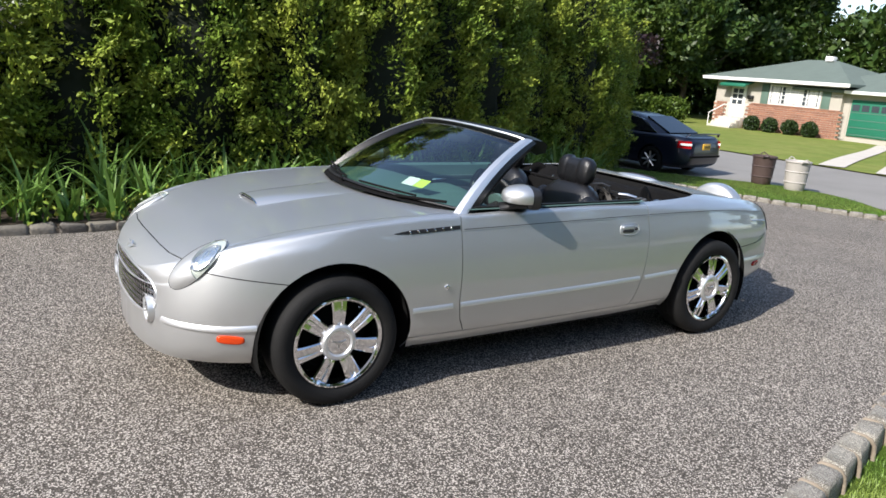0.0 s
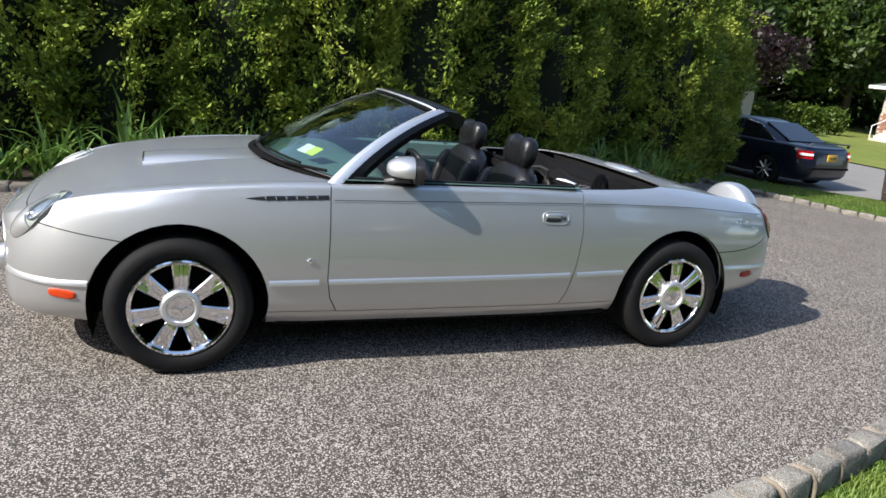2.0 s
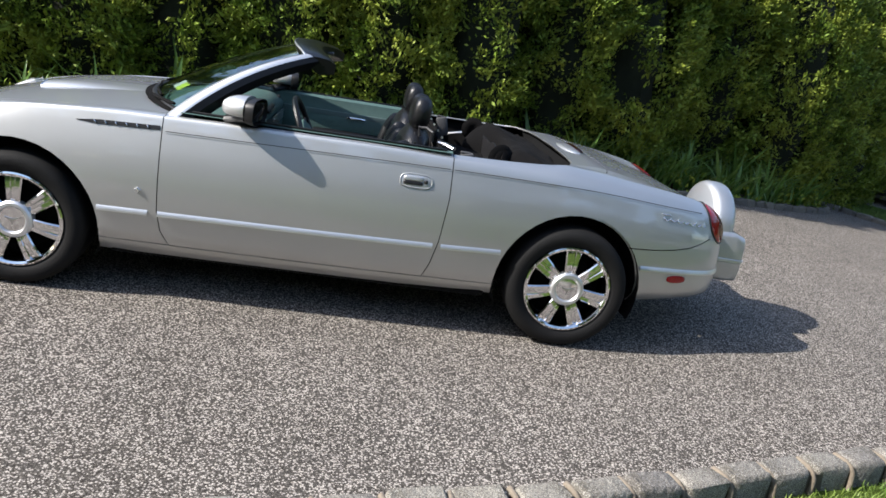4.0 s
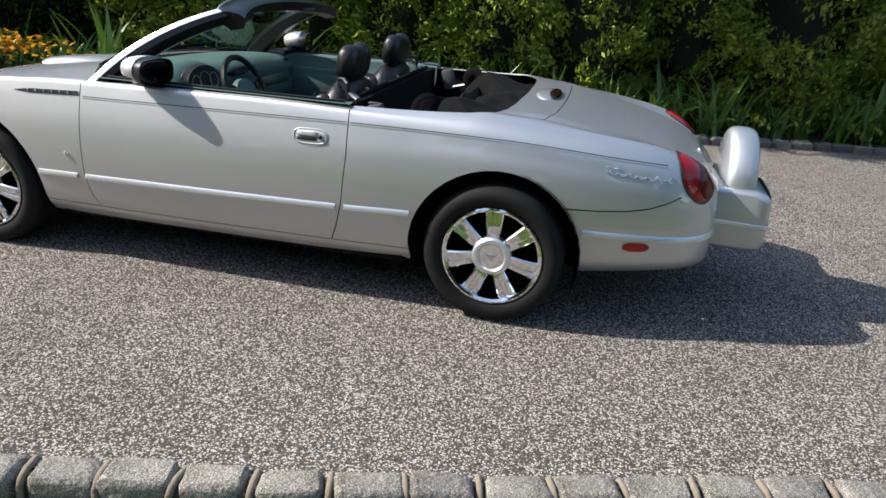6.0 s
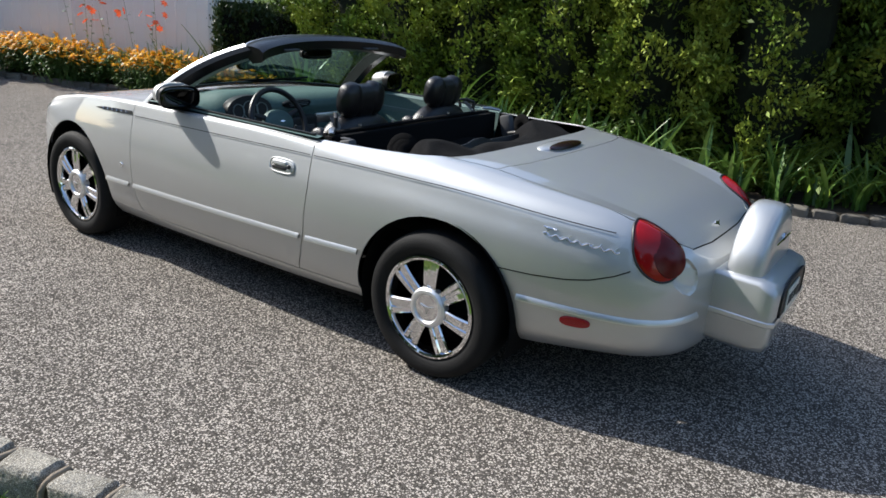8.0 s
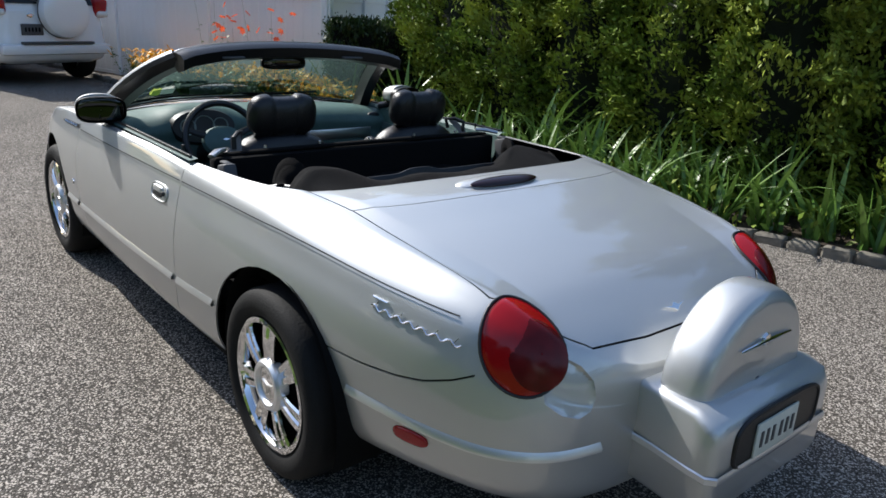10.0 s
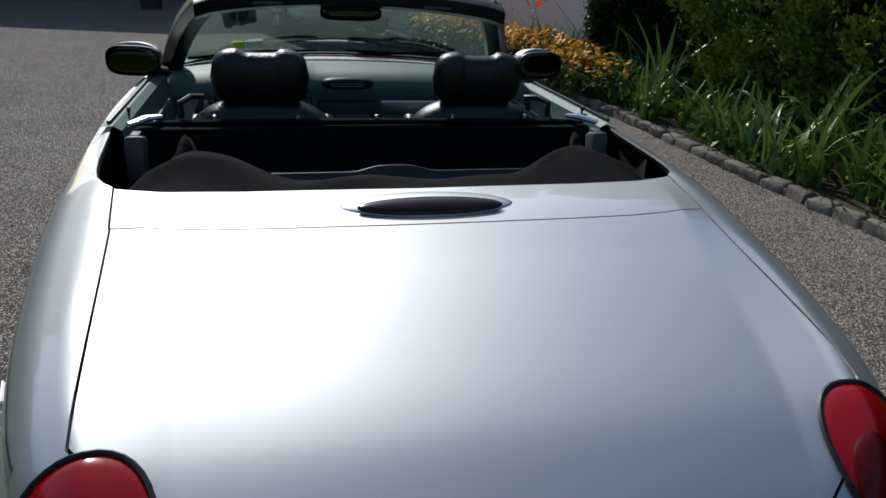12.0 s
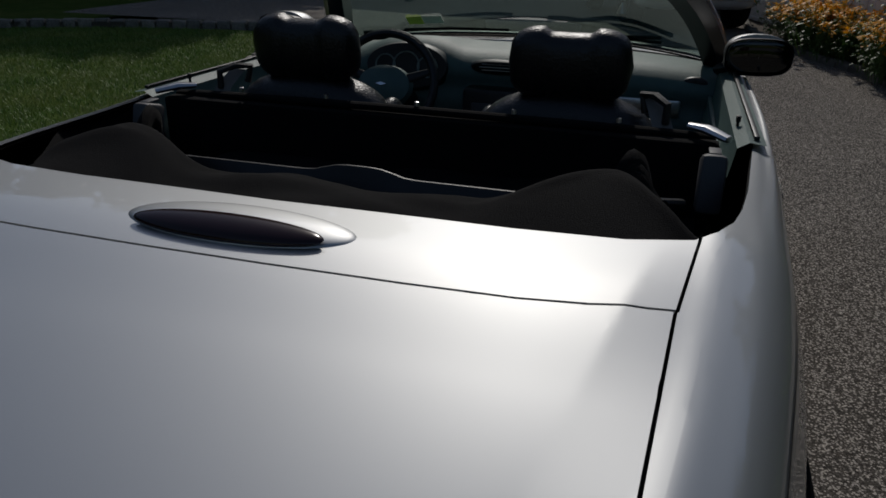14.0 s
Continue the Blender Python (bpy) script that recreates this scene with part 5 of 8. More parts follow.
# black band round the glass
part("glass_border", tube([tuple(b + np.array((0.0, 0, 0.004))) for b in bs], 0.014, 8, squash=0.5), M_BLACK, CAR)
for sy in (-1, 1):
    def out_in(t, off):
        a, b = Vector((-0.635, sy * -0.80, 0.925)), Vector((-0.085, sy * -0.585, 1.262))
        bulge = Vector((-0.025, sy * -0.012, 0.03)) * (4 * t * (1 - t))
        return a.lerp(b, t) + bulge + off
    rows, rows2 = [], []
    for t in np.linspace(-0.06, 1.0, 18):
        w = 0.052 - 0.008 * t
        rows.append([out_in(t, Vector((-w, sy * 0.022, 0.012))), out_in(t, Vector((-w * 0.55, sy * -0.006, 0.018))), out_in(t, Vector((-w * 0.1, sy * -0.014, 0.014))), out_in(t, Vector((w * 0.12, sy * -0.015, 0.008)))])
        rows2.append([out_in(t, Vector((w * 0.12, sy * -0.015, 0.008))), out_in(t, Vector((w * 0.8, sy * -0.014, -0.008))), out_in(t, Vector((w * 1.3, sy * 0.018, -0.034))), out_in(t, Vector((w * 0.8, sy * 0.070, -0.042))), out_in(t, Vector((-w * 0.6, sy * 0.072, -0.014))),
                      out_in(t, Vector((-w, sy * 0.022, 0.012)))])
    part("pillar", grid(rows), M_PAINT_STRIP, CAR, "bright silver windscreen pillar")
    part("pillar_lining", grid(rows2), M_FRAME, CAR, "black pillar lining")
hk = spline([(-0.078, -0.592, 1.258), (-0.105, -0.52, 1.278), (-0.15, -0.36, 1.296), (-0.178, -0.18, 1.306), (-0.185, 0, 1.309), (-0.178, 0.18, 1.306), (-0.15, 0.36, 1.296), (-0.105, 0.52, 1.278), (-0.078, 0.592, 1.258)], 41)
rows = []
for p in hk:
    p = Vector(p)
    rows.append([p + Vector(q) for q in ((-0.035, 0, 0.0), (-0.02, 0, 0.012), (0.03, 0, 0.014), (0.085, 0, 0.006), (0.115, 0, -0.012), (0.110, 0, -0.058), (0.04, 0, -0.072), (-0.02, 0, -0.04))])
hd = grid(rows, closed_v=True, cap=True)
bmesh.ops.recalc_face_normals(hd, faces=hd.faces)
header = part("windscreen_header", hd, M_FRAME, CAR, "black padded windscreen header", soft=60)
part("header_strip", tube([tuple(np.array(p) + np.array((-0.034, 0, 0.006))) for p in hk], 0.006, 6), M_PAINT_STRIP, header)
for y in (-0.33, 0.33):
    part("sun_visor_clip", box(0.0 - 0.045, y, 1.252, 0.05, 0.11, 0.012, 0.004), M_GREYTRIM, header)
rv = part("interior_mirror", moved(pill(0.25, 0.062, 0.03, power=3.5), pose(-0.17, 0.0, 1.215, 0, 0, 90)), M_BLACK, CAR, "black interior mirror")
part("mirror_glass", moved(pill(0.225, 0.046, 0.004, power=3.5), pose(-0.165, 0.0, 1.215, 0, 0, -90)), M_MIRROR, rv)
part("mirror_stem", tube([(-0.19, 0, 1.22), (-0.21, 0, 1.27), (-0.2, 0, 1.30)], 0.009, 8), M_BLACK, rv)
# inspection stickers on the glass
for y0, y1, mm, nm in ((-0.440, -0.36, M_STICKER, "white paper sticker"), (-0.50, -0.442, M_STICKER2, "yellow-green paper sticker")):
    rws = []
    for v in (0.13, 0.22):
        rr = []
        for y in np.linspace(y0, y1, 5):
            i = int(np.argmin([abs((b * (1 - v) + h * v)[1] - y) for b, h in zip(bs, hs)]))
            q = bs[i] * (1 - v) + hs[i] * v + np.array((-0.02, 0, 0.022)) * 4 * v * (1 - v)
            q[1] = y
            rr.append(tuple(q + np.array((0.004, 0, -0.004))))
        rws.append(rr)
    part("sticker", grid(rws), mm, wg, nm)
# cowl and wipers
rows = []
for b in bs:
    rows.append([tuple(b + np.array((-0.06 + 0.03 * abs(b[1]), 0, -0.012))), tuple(b + np.array((-0.03, 0, -0.016))), tuple(b + np.array((0.02, 0, -0.002)))])
part("cowl", grid(rows), M_CLOTH, CAR, "black cowl panel")
for y0 in (-0.55, 0.05):
    wp = part("wiper", tube([(-0.955 + 0.35 * (abs(y0)) ** 2, y0, 0.955), (-0.90 + 0.12 * abs(y0 + 0.3), y0 + 0.25, 0.972), (-0.80, y0 + 0.5, 0.985)] if y0 > -0.3 else
                            [(-0.865, -0.45, 0.95), (-0.80, -0.58, 0.955), (-0.70, -0.70, 0.955)], 0.008, 6), M_CLOTH, CAR, "black wiper arm")
    part("wiper_blade", tube([(-0.915, -0.1, 0.972), (-0.87, -0.35, 0.972), (-0.80, -0.55, 0.965)] if y0 < -0.3 else [(-0.925, 0.05, 0.975), (-0.89, 0.3, 0.972), (-0.81, 0.55, 0.965)], 0.006, 6), M_CLOTH, wp)

# door mirrors
for sy in (-1, 1):
    sh = bmesh.new()
    bmesh.ops.create_uvsphere(sh, u_segments=32, v_segments=18, radius=1)
    for v in sh.verts:
        x, y, z = v.co
        x = min(x, 0.1)
        v.co = (x * 0.115, math.copysign(abs(y) ** 0.85, y) * 0.102, max(math.copysign(abs(z) ** 0.85, z) * 0.062, -0.030))
    mm = part("door_mirror", moved(sh, pose(-0.330, sy * 0.868, 1.006, 0, 0, sy * 10)), M_PAINT, CAR, "silver door mirror with a black back", soft=50)
    part("mirror_rim", moved(pill(0.216, 0.120, 0.050, power=3.2), pose(-0.276, sy * 0.872, 0.999, 0, 0, 90 + sy * 10)), M_BLACK, mm, "black mirror rim")
    part("mirror_glass", moved(pill(0.194, 0.098, 0.003, power=3.2), pose(-0.283, sy * 0.872, 0.999, 0, 0, -90 + sy * 10)), M_MIRROR, mm)
    part("mirror_foot", tube([(-0.42, sy * 0.785, 0.935), (-0.36, sy * 0.82, 0.952), (-0.31, sy * 0.90, 0.965)], [0.05, 0.045, 0.04], 12, squash=0.5), M_BLACK, mm, "black mirror foot")


# ---- convertible: cabin ----
tub = join(box(-0.05, 0, 0.32, 1.5, 1.60, 0.05, 0.01), box(-0.82, 0, 0.60, 0.06, 1.5, 0.55, 0.01))
part("cabin_floor", tub, M_SHADE, CAR, "dark carpeted cabin floor")
for sy in (-1, 1):
    rows = []
    for x in np.linspace(-0.64, 0.66, 20):
        rows.append([(x, sy * 0.826, 0.935), (x, sy * 0.79, 0.940), (x, sy * 0.765, 0.925), (x, sy * 0.755, 0.86), (x, sy * 0.73, 0.80), (x, sy * 0.73, 0.66), (x, sy * 0.755, 0.62), (x, sy * 0.76, 0.34)])
    d = part("door_lining", grid(rows), M_DASH, CAR, "dark vinyl door lining with a grey-green band")
    part("armrest", box(0.15, sy * 0.715, 0.70, 0.55, 0.07, 0.06, 0.02), M_LEATHER, d)
    part("lining_band", box(0.0, sy * 0.744, 0.825, 0.95, 0.012, 0.055, 0.004), material("grey_green_panel", (0.12, 0.17, 0.165), 0.35, vary=0.08), d, "grey-green trim band")
    part("door_pull", tube([(0.10, sy * 0.735, 0.82), (0.12, sy * 0.72, 0.825), (0.20, sy * 0.72, 0.825), (0.22, sy * 0.735, 0.82)], 0.008, 8), M_CHROME, d)
    part("lock_pin", moved(lathe([(0.0, 0.028), (0.006, 0.026), (0.006, 0.012), (0.004, 0.01), (0.004, 0.0)], 10), pose(0.468, sy * 0.775, 0.932)), M_BLACK, d)
    part("window_seal", box(0.02, sy * 0.806, 0.944, 1.22, 0.012, 0.010, 0.003), M_BLACK, d)
    # hood latch housings behind the doors
    part("roof_latch", join(box(0.755, sy * 0.715, 0.865, 0.075, 0.055, 0.13, 0.014, turn=Euler((0, radians(-14), 0)).to_matrix().to_4x4()), box(0.735, sy * 0.715, 0.932, 0.05, 0.026, 0.008, 0.003)), M_GREYTRIM, CAR, "grey plastic roof latch housing")
    part("roof_hinge", tube([(0.67, sy * 0.745, 0.945), (0.63, sy * 0.70, 0.955), (0.60, sy * 0.66, 0.955)], [0.014, 0.018, 0.012], 8, squash=0.6), M_ALLOY, CAR)
    part("roof_strut", tube([(0.80, sy * 0.66, 0.83), (0.95, sy * 0.60, 0.875), (1.06, sy * 0.60, 0.89)], 0.010, 8), M_ALLOY, CAR)

# dash
rows = []
for y in np.linspace(-0.775, 0.775, 49):
    hump = 0.035 * math.exp(-((y + 0.37) / 0.17) ** 4)
    sag = -0.03 * (abs(y) / 0.775) ** 3
    fwd = -0.07 * math.cos(y / 0.775 * math.pi / 2)
    prof = [(-0.80 + fwd, 0.925), (-0.66 + fwd, 0.945 + hump * 0.3), (-0.50, 0.950 + hump), (-0.41, 0.940 + hump), (-0.35, 0.905 + hump * 0.6), (-0.335, 0.87), (-0.35, 0.82), (-0.33, 0.76), (-0.36, 0.66), (-0.42, 0.50), (-0.5, 0.36)]
    rows.append([(x, y, z + sag) for x, z in prof])
dash = grid([spline(r, 30) for r in rows])
bmesh.ops.recalc_face_normals(dash, faces=dash.faces)
dashboard = part("dashboard", dash, M_DASH, CAR, "dark green-grey vinyl dashboard", soft=60)
part("instrument_hood", moved(lathe([(0.0, 0.02), (0.135, 0.02), (0.14, 0.0), (0.15, -0.015), (0.145, -0.04), (0.13, -0.04)], 32, "x"), pose(-0.345, -0.37, 0.885, 0, -12, 0) @ Matrix.Diagonal((1, 1.2, 0.62, 1))), M_BLACK, dashboard, "black instrument hood")
for dy, r in ((-0.085, 0.036), (0.0, 0.05), (0.085, 0.036)):
    part("dial", moved(lathe([(0.0, 0.0), (r, 0.0), (r, 0.008), (r + 0.005, 0.010), (r + 0.006, 0.0)], 24, "x"), pose(-0.330, -0.37 + dy, 0.888, 0, -12, 0)), material("dial_face", (0.25, 0.30, 0.28), 0.4, vary=0.3, scale=40), dashboard, "pale instrument dial")
part("dash_trim", box(-0.327, 0.40, 0.80, 0.014, 0.50, 0.062, 0.006), M_ALLOY, dashboard, "brushed aluminium trim band")
part("dash_trim", box(-0.327, -0.66, 0.80, 0.014, 0.13, 0.062, 0.006), M_ALLOY, dashboard, "brushed aluminium trim band")
part("light_switch", box(-0.317, -0.66, 0.80, 0.02, 0.07, 0.035, 0.004), M_BLACK, dashboard)
part("centre_vent", moved(pill(0.23, 0.055, 0.018, power=2.4), pose(-0.335, 0.0, 0.905, 0, 0, -90) @ Euler((radians(-18), 0, 0)).to_matrix().to_4x4()), M_BLACK, dashboard, "black oval air vent")
for k in range(3):
    part("vent_vane", box(-0.316, 0.0, 0.893 + 0.011 * k, 0.006, 0.16 - 0.02 * abs(k - 1), 0.003, 0.001, 1), M_ALLOY, dashboard)
part("side_vent", moved(pill(0.09, 0.05, 0.015), pose(-0.37, 0.69, 0.885, 0, 0, -90)), M_BLACK, dashboard)
part("radio_panel", box(-0.33, 0.0, 0.68, 0.10, 0.27, 0.30, 0.02), M_BLACK, dashboard, "black radio panel")
part("radio", box(-0.276, 0.0, 0.74, 0.012, 0.19, 0.075, 0.004), M_GREYTRIM, dashboard)
part("centre_console", box(0.10, 0.0, 0.47, 0.85, 0.20, 0.26, 0.03), M_LEATHER, CAR, "black centre console")
part("gear_lever", join(tube([(-0.02, 0, 0.58), (-0.05, 0, 0.68)], 0.012, 8), moved(lathe([(0, 0.03), (0.022, 0.02), (0.026, 0.0), (0.014, -0.03)], 16), pose(-0.05, 0, 0.69))), M_ALLOY, CAR)
# steering wheel
sw = Matrix.Translation((-0.085, -0.37, 0.855)) @ Euler((0, radians(66), 0)).to_matrix().to_4x4()
ring = [(0.188 * math.cos(a), 0.188 * math.sin(a), 0) for a in np.linspace(0, 2 * math.pi, 49)[:-1]]
steer = part("steering_wheel", moved(tube(ring, 0.016, 10, closed=True), sw), M_LEATHER, CAR, "black leather steering wheel")
part("airbag_boss", moved(lathe([(0.0, 0.028), (0.05, 0.024), (0.085, 0.006), (0.092, -0.02), (0.0, -0.03)], 28), sw @ Matrix.Diagonal((0.85, 1.15, 1, 1))), M_DASH, steer)
for a in (20, 160, 250, 290):
    t = radians(a + 90)
    part("wheel_spoke", moved(tube([(0.06 * math.cos(t), 0.06 * math.sin(t), -0.005), (0.185 * math.cos(t), 0.185 * math.sin(t), -0.002)], [0.02, 0.012], 8, squash=0.4), sw), M_BLACK, steer)
part("boss_badge", moved(prism([(-0.02, 0), (0, 0.006), (0.02, 0), (0, -0.006)], 0.028, 0.031), sw @ Euler((0, 0, radians(90))).to_matrix().to_4x4()), M_CHROME, steer)
part("steering_column", tube([(-0.10, -0.37, 0.85), (-0.36, -0.37, 0.74)], [0.035, 0.05], 12), M_BLACK, steer)


# seats
def cushion(cx, cy, cz, sx, sy, sz, tilt, power=3.2):
    bm = bmesh.new()
    bmesh.ops.create_uvsphere(bm, u_segments=32, v_segments=22, radius=1)
    for v in bm.verts:
        x, y, z = v.co
        v.co = tuple(math.copysign(abs(c) ** (2 / power), c) for c in (x, y, z))
        v.co = (v.co.x * sx / 2, v.co.y * sy / 2, v.co.z * sz / 2)
    return moved(bm, Matrix.Translation((cx, cy, cz)) @ Euler((0, radians(tilt), 0)).to_matrix().to_4x4())


for sy in (-1, 1):
    y = sy * 0.36
    s = part("seat", cushion(0.14, y, 0.50, 0.56, 0.52, 0.20, -6), M_LEATHER, CAR, "black leather seat", soft=60)
    part("backrest", cushion(0.455, y, 0.745, 0.19, 0.52, 0.50, 13, 2.8), M_LEATHER, s, soft=60)
    for dy in (-1, 1):
        part("side_bolster", cushion(0.395, y + dy * 0.215, 0.72, 0.16, 0.10, 0.42, 13, 2.4), M_LEATHER, s, soft=60)
    hr = bmesh.new()
    rows = []
    for u in np.linspace(-1, 1, 29):
        k = (1 - abs(u) ** 5) ** 0.4 if abs(u) < 1 else 0.02
        groove = 1 - 0.07 * math.exp(-((abs(u) - 0.36) / 0.05) ** 2) - 0.05 * (1 - abs(u)) * (abs(u) < 0.36)
        row = []
        for a in np.linspace(0, 2 * math.pi, 25)[:-1]:
            c, sn = math.cos(a), math.sin(a)
            row.append((0.055 * k * groove * math.copysign(abs(c) ** 0.75, c), 0.155 * u, 0.090 * k * groove * math.copysign(abs(sn) ** 0.75, sn) - 0.01 * (u * u < 0.1)))
        rows.append(row)
    hbm = grid(rows, closed_v=True, cap=True)
    bmesh.ops.recalc_face_normals(hbm, faces=hbm.faces)
    h = part("headrest", moved(hbm, pose(0.505, y, 1.062, 0, 8, 0)), M_LEATHER, s, "black leather roll headrest", soft=60)
    for dy in (-0.06, 0.06):
        part("headrest_post", tube([(0.50, y + dy, 0.94), (0.505, y + dy, 1.0)], 0.007, 8), M_CHROME, h)
    # belt guide and strap
    bx, by = 0.535, sy * 0.575
    b = part("belt_guide", tube([(bx - 0.03, by - 0.02 * sy, 0.955), (bx - 0.035, by - 0.03 * sy, 1.0), (bx, by, 1.004), (bx + 0.03, by + 0.03 * sy, 0.99), (bx + 0.03, by + 0.03 * sy, 0.945)], 0.010, 8), M_BLACK, CAR, "black seat belt guide")
    part("belt_strap", grid([[(bx - 0.02, by - 0.025, 0.992), (bx - 0.02, by + 0.022, 0.992)], [(bx + 0.03, by + 0.02 * sy - 0.024, 0.95), (bx + 0.03, by + 0.02 * sy + 0.024, 0.95)], [(bx + 0.05, by + 0.05 * sy - 0.024, 0.88), (bx + 0.05, by + 0.05 * sy + 0.024, 0.88)]]),
         material("grey_webbing", (0.16, 0.15, 0.14), 0.7, vary=0.1, scale=80), b, "grey belt webbing")

# folded roof behind the seats
part("rear_bulkhead", join(box(0.635, 0, 0.68, 0.05, 1.46, 0.50, 0.01), box(0.96, 0, 0.62, 0.66, 1.50, 0.06, 0.01)), M_CLOTH, CAR, "black cloth bulkhead and well")
for sy in (-1, 1):
    rows = []
    for x in np.linspace(0.62, 1.27, 16):
        y = sy * (0.815 - 0.16 * step01(0.85, 1.27, x) - (0.05 if x > 1.2 else 0))
        rows.append([(x, y, 0.912 - 0.02 * step01(1.0, 1.2, x)), (x, y - sy * 0.012, 0.88), (x, y - sy * 0.03, 0.62)])
    part("well_side", grid(rows), M_CLOTH, CAR, "black well lining")
rows = []
for y in np.linspace(-0.66, 0.66, 12):
    rows.append([(1.36 - 0.05 * step01(0.5, 0.66, abs(y)), y, 0.915), (1.33, y, 0.87), (1.28, y, 0.62)])
part("well_rear", grid(rows), M_SHADE, CAR, "black well lining")
bar = spline([(0.60, -0.72, 0.928), (0.615, -0.6, 0.936), (0.625, -0.3, 0.941), (0.63, 0, 0.943), (0.625, 0.3, 0.941), (0.615, 0.6, 0.936), (0.60, 0.72, 0.928)], 41)
rb = part("roof_front_bar", tube([tuple(p) for p in bar], 0.013, 10, squash=0.8), M_CLOTH, CAR, "black cloth edge of the folded roof")
for y in (-0.5, -0.25, 0.0, 0.25, 0.5):
    part("snap_stud", moved(lathe([(0.0, 0.012), (0.006, 0.010), (0.007, 0.0)], 10), pose(0.628, y, 0.954)), M_ALLOY, rb)
rows = []
for i, y in enumerate(np.linspace(-0.71, 0.71, 81)):
    a = abs(y)
    lump = step01(0.27, 0.53, a) if a < 0.53 else 1 - 0.9 * step01(0.53, 0.68, a)
    xc = 1.155 - 0.10 * lump + 0.01 * math.sin(9 * y)
    zc = 0.908 + 0.052 * lump - 0.04 * step01(0.62, 0.71, a)
    xf = xc - 0.09 - 0.06 * lump
    row = [(xf, y, 0.72), (xf + 0.005, y, 0.79 + 0.03 * lump), (xc - 0.05, y, zc - 0.02), (xc, y, zc), (xc + 0.06, y, zc - 0.006 - 0.01 * lump), (1.29, y, 0.888), (1.345 - 0.05 * step01(0.55, 0.71, a), y, 0.880)]
    sm = spline(row, 26)
    rows.append([tuple(q + np.array((0.010 * noise.noise(Vector((y * 7, k * 0.3, 2))), 0, 0.014 * noise.noise(Vector((y * 6 + 3, k * 0.25, 5)))))) for k, q in enumerate(sm)])
cl = grid(rows)
bmesh.ops.recalc_face_normals(cl, faces=cl.faces)
part("folded_roof", cl, M_CLOTH, CAR, "folded black cloth roof", soft=70)
for sy in (-1, 1):
    for k, (r, dx) in enumerate(((0.050, 0.0), (0.034, 0.02), (0.02, 0.035))):
        pts = [(1.02 - 0.07 + dx + r * math.cos(a) * 0.9, sy * (0.53 + 0.09 * (a / 6)), 0.895 + r * math.sin(a)) for a in np.linspace(0.3, 5.2, 14)]
        part("roof_fold", tube(pts, 0.015, 7, squash=2.2), M_CLOTH, CAR, soft=70)
rows = []
for y in np.linspace(-0.56, 0.56, 45):
    z = 0.884 + 0.018 * math.exp(-(y / 0.085) ** 4)
    rows.append([(1.00, y, 0.72), (1.0, y, z), (1.006, y, z), (1.03, y, 0.84)])
lay = []
for y in np.linspace(-0.70, 0.70, 50):
    lay.append([(x, y, 0.80 - 0.10 * (x - 0.66) + 0.02 * noise.noise(Vector((x * 9, y * 4, 8))) - 0.05 * step01(0.5, 0.62, abs(y))) for x in np.linspace(0.66, 1.02, 14)])
part("roof_layer", grid(lay), M_CLOTH, CAR, "black folded cloth layers", soft=70)
part("roof_rear_frame", grid(rows), M_BLACK, CAR, "black rear frame of the folded roof", soft=30)
CAR["label"] = "silver two-seat retro convertible with its roof folded, on the driveway"


# ---- kerbs and edging ----
def stone_mesh(seed, lx, ly, lz, rough):
    r = np.random.default_rng(seed)
    bm = bmesh.new()
    bmesh.ops.create_cube(bm, size=1.0)
    bmesh.ops.scale(bm, vec=(lx, ly, lz), verts=bm.verts)
    for v in bm.verts:
        v.co += Vector(r.normal(0, rough, 3))
    bmesh.ops.bevel(bm, geom=list(bm.edges), offset=0.026, segments=3, affect="EDGES", profile=0.55)
    for v in bm.verts:
        v.co += Vector(r.normal(0, rough * 0.25, 3))
    bmesh.ops.translate(bm, vec=(0, 0, lz / 2), verts=bm.verts)
    me = bpy.data.meshes.new("block")
    bm.to_mesh(me)
    bm.free()
    smooth(me, 40)
    return me


def along(line, pitch):
    """Evenly spaced places and turns on a line."""
    pts = [np.array(p) for p in spline(line, 600)]
    out, left = [], 0.0
    for a, b in zip(pts[:-1], pts[1:]):
        d = np.linalg.norm(b - a)
        while left <= d:
            out.append((a + (b - a) * left / max(d, 1e-9), math.degrees(math.atan2(*(b - a)[::-1]))))
            left += pitch
        left -= d
    return out


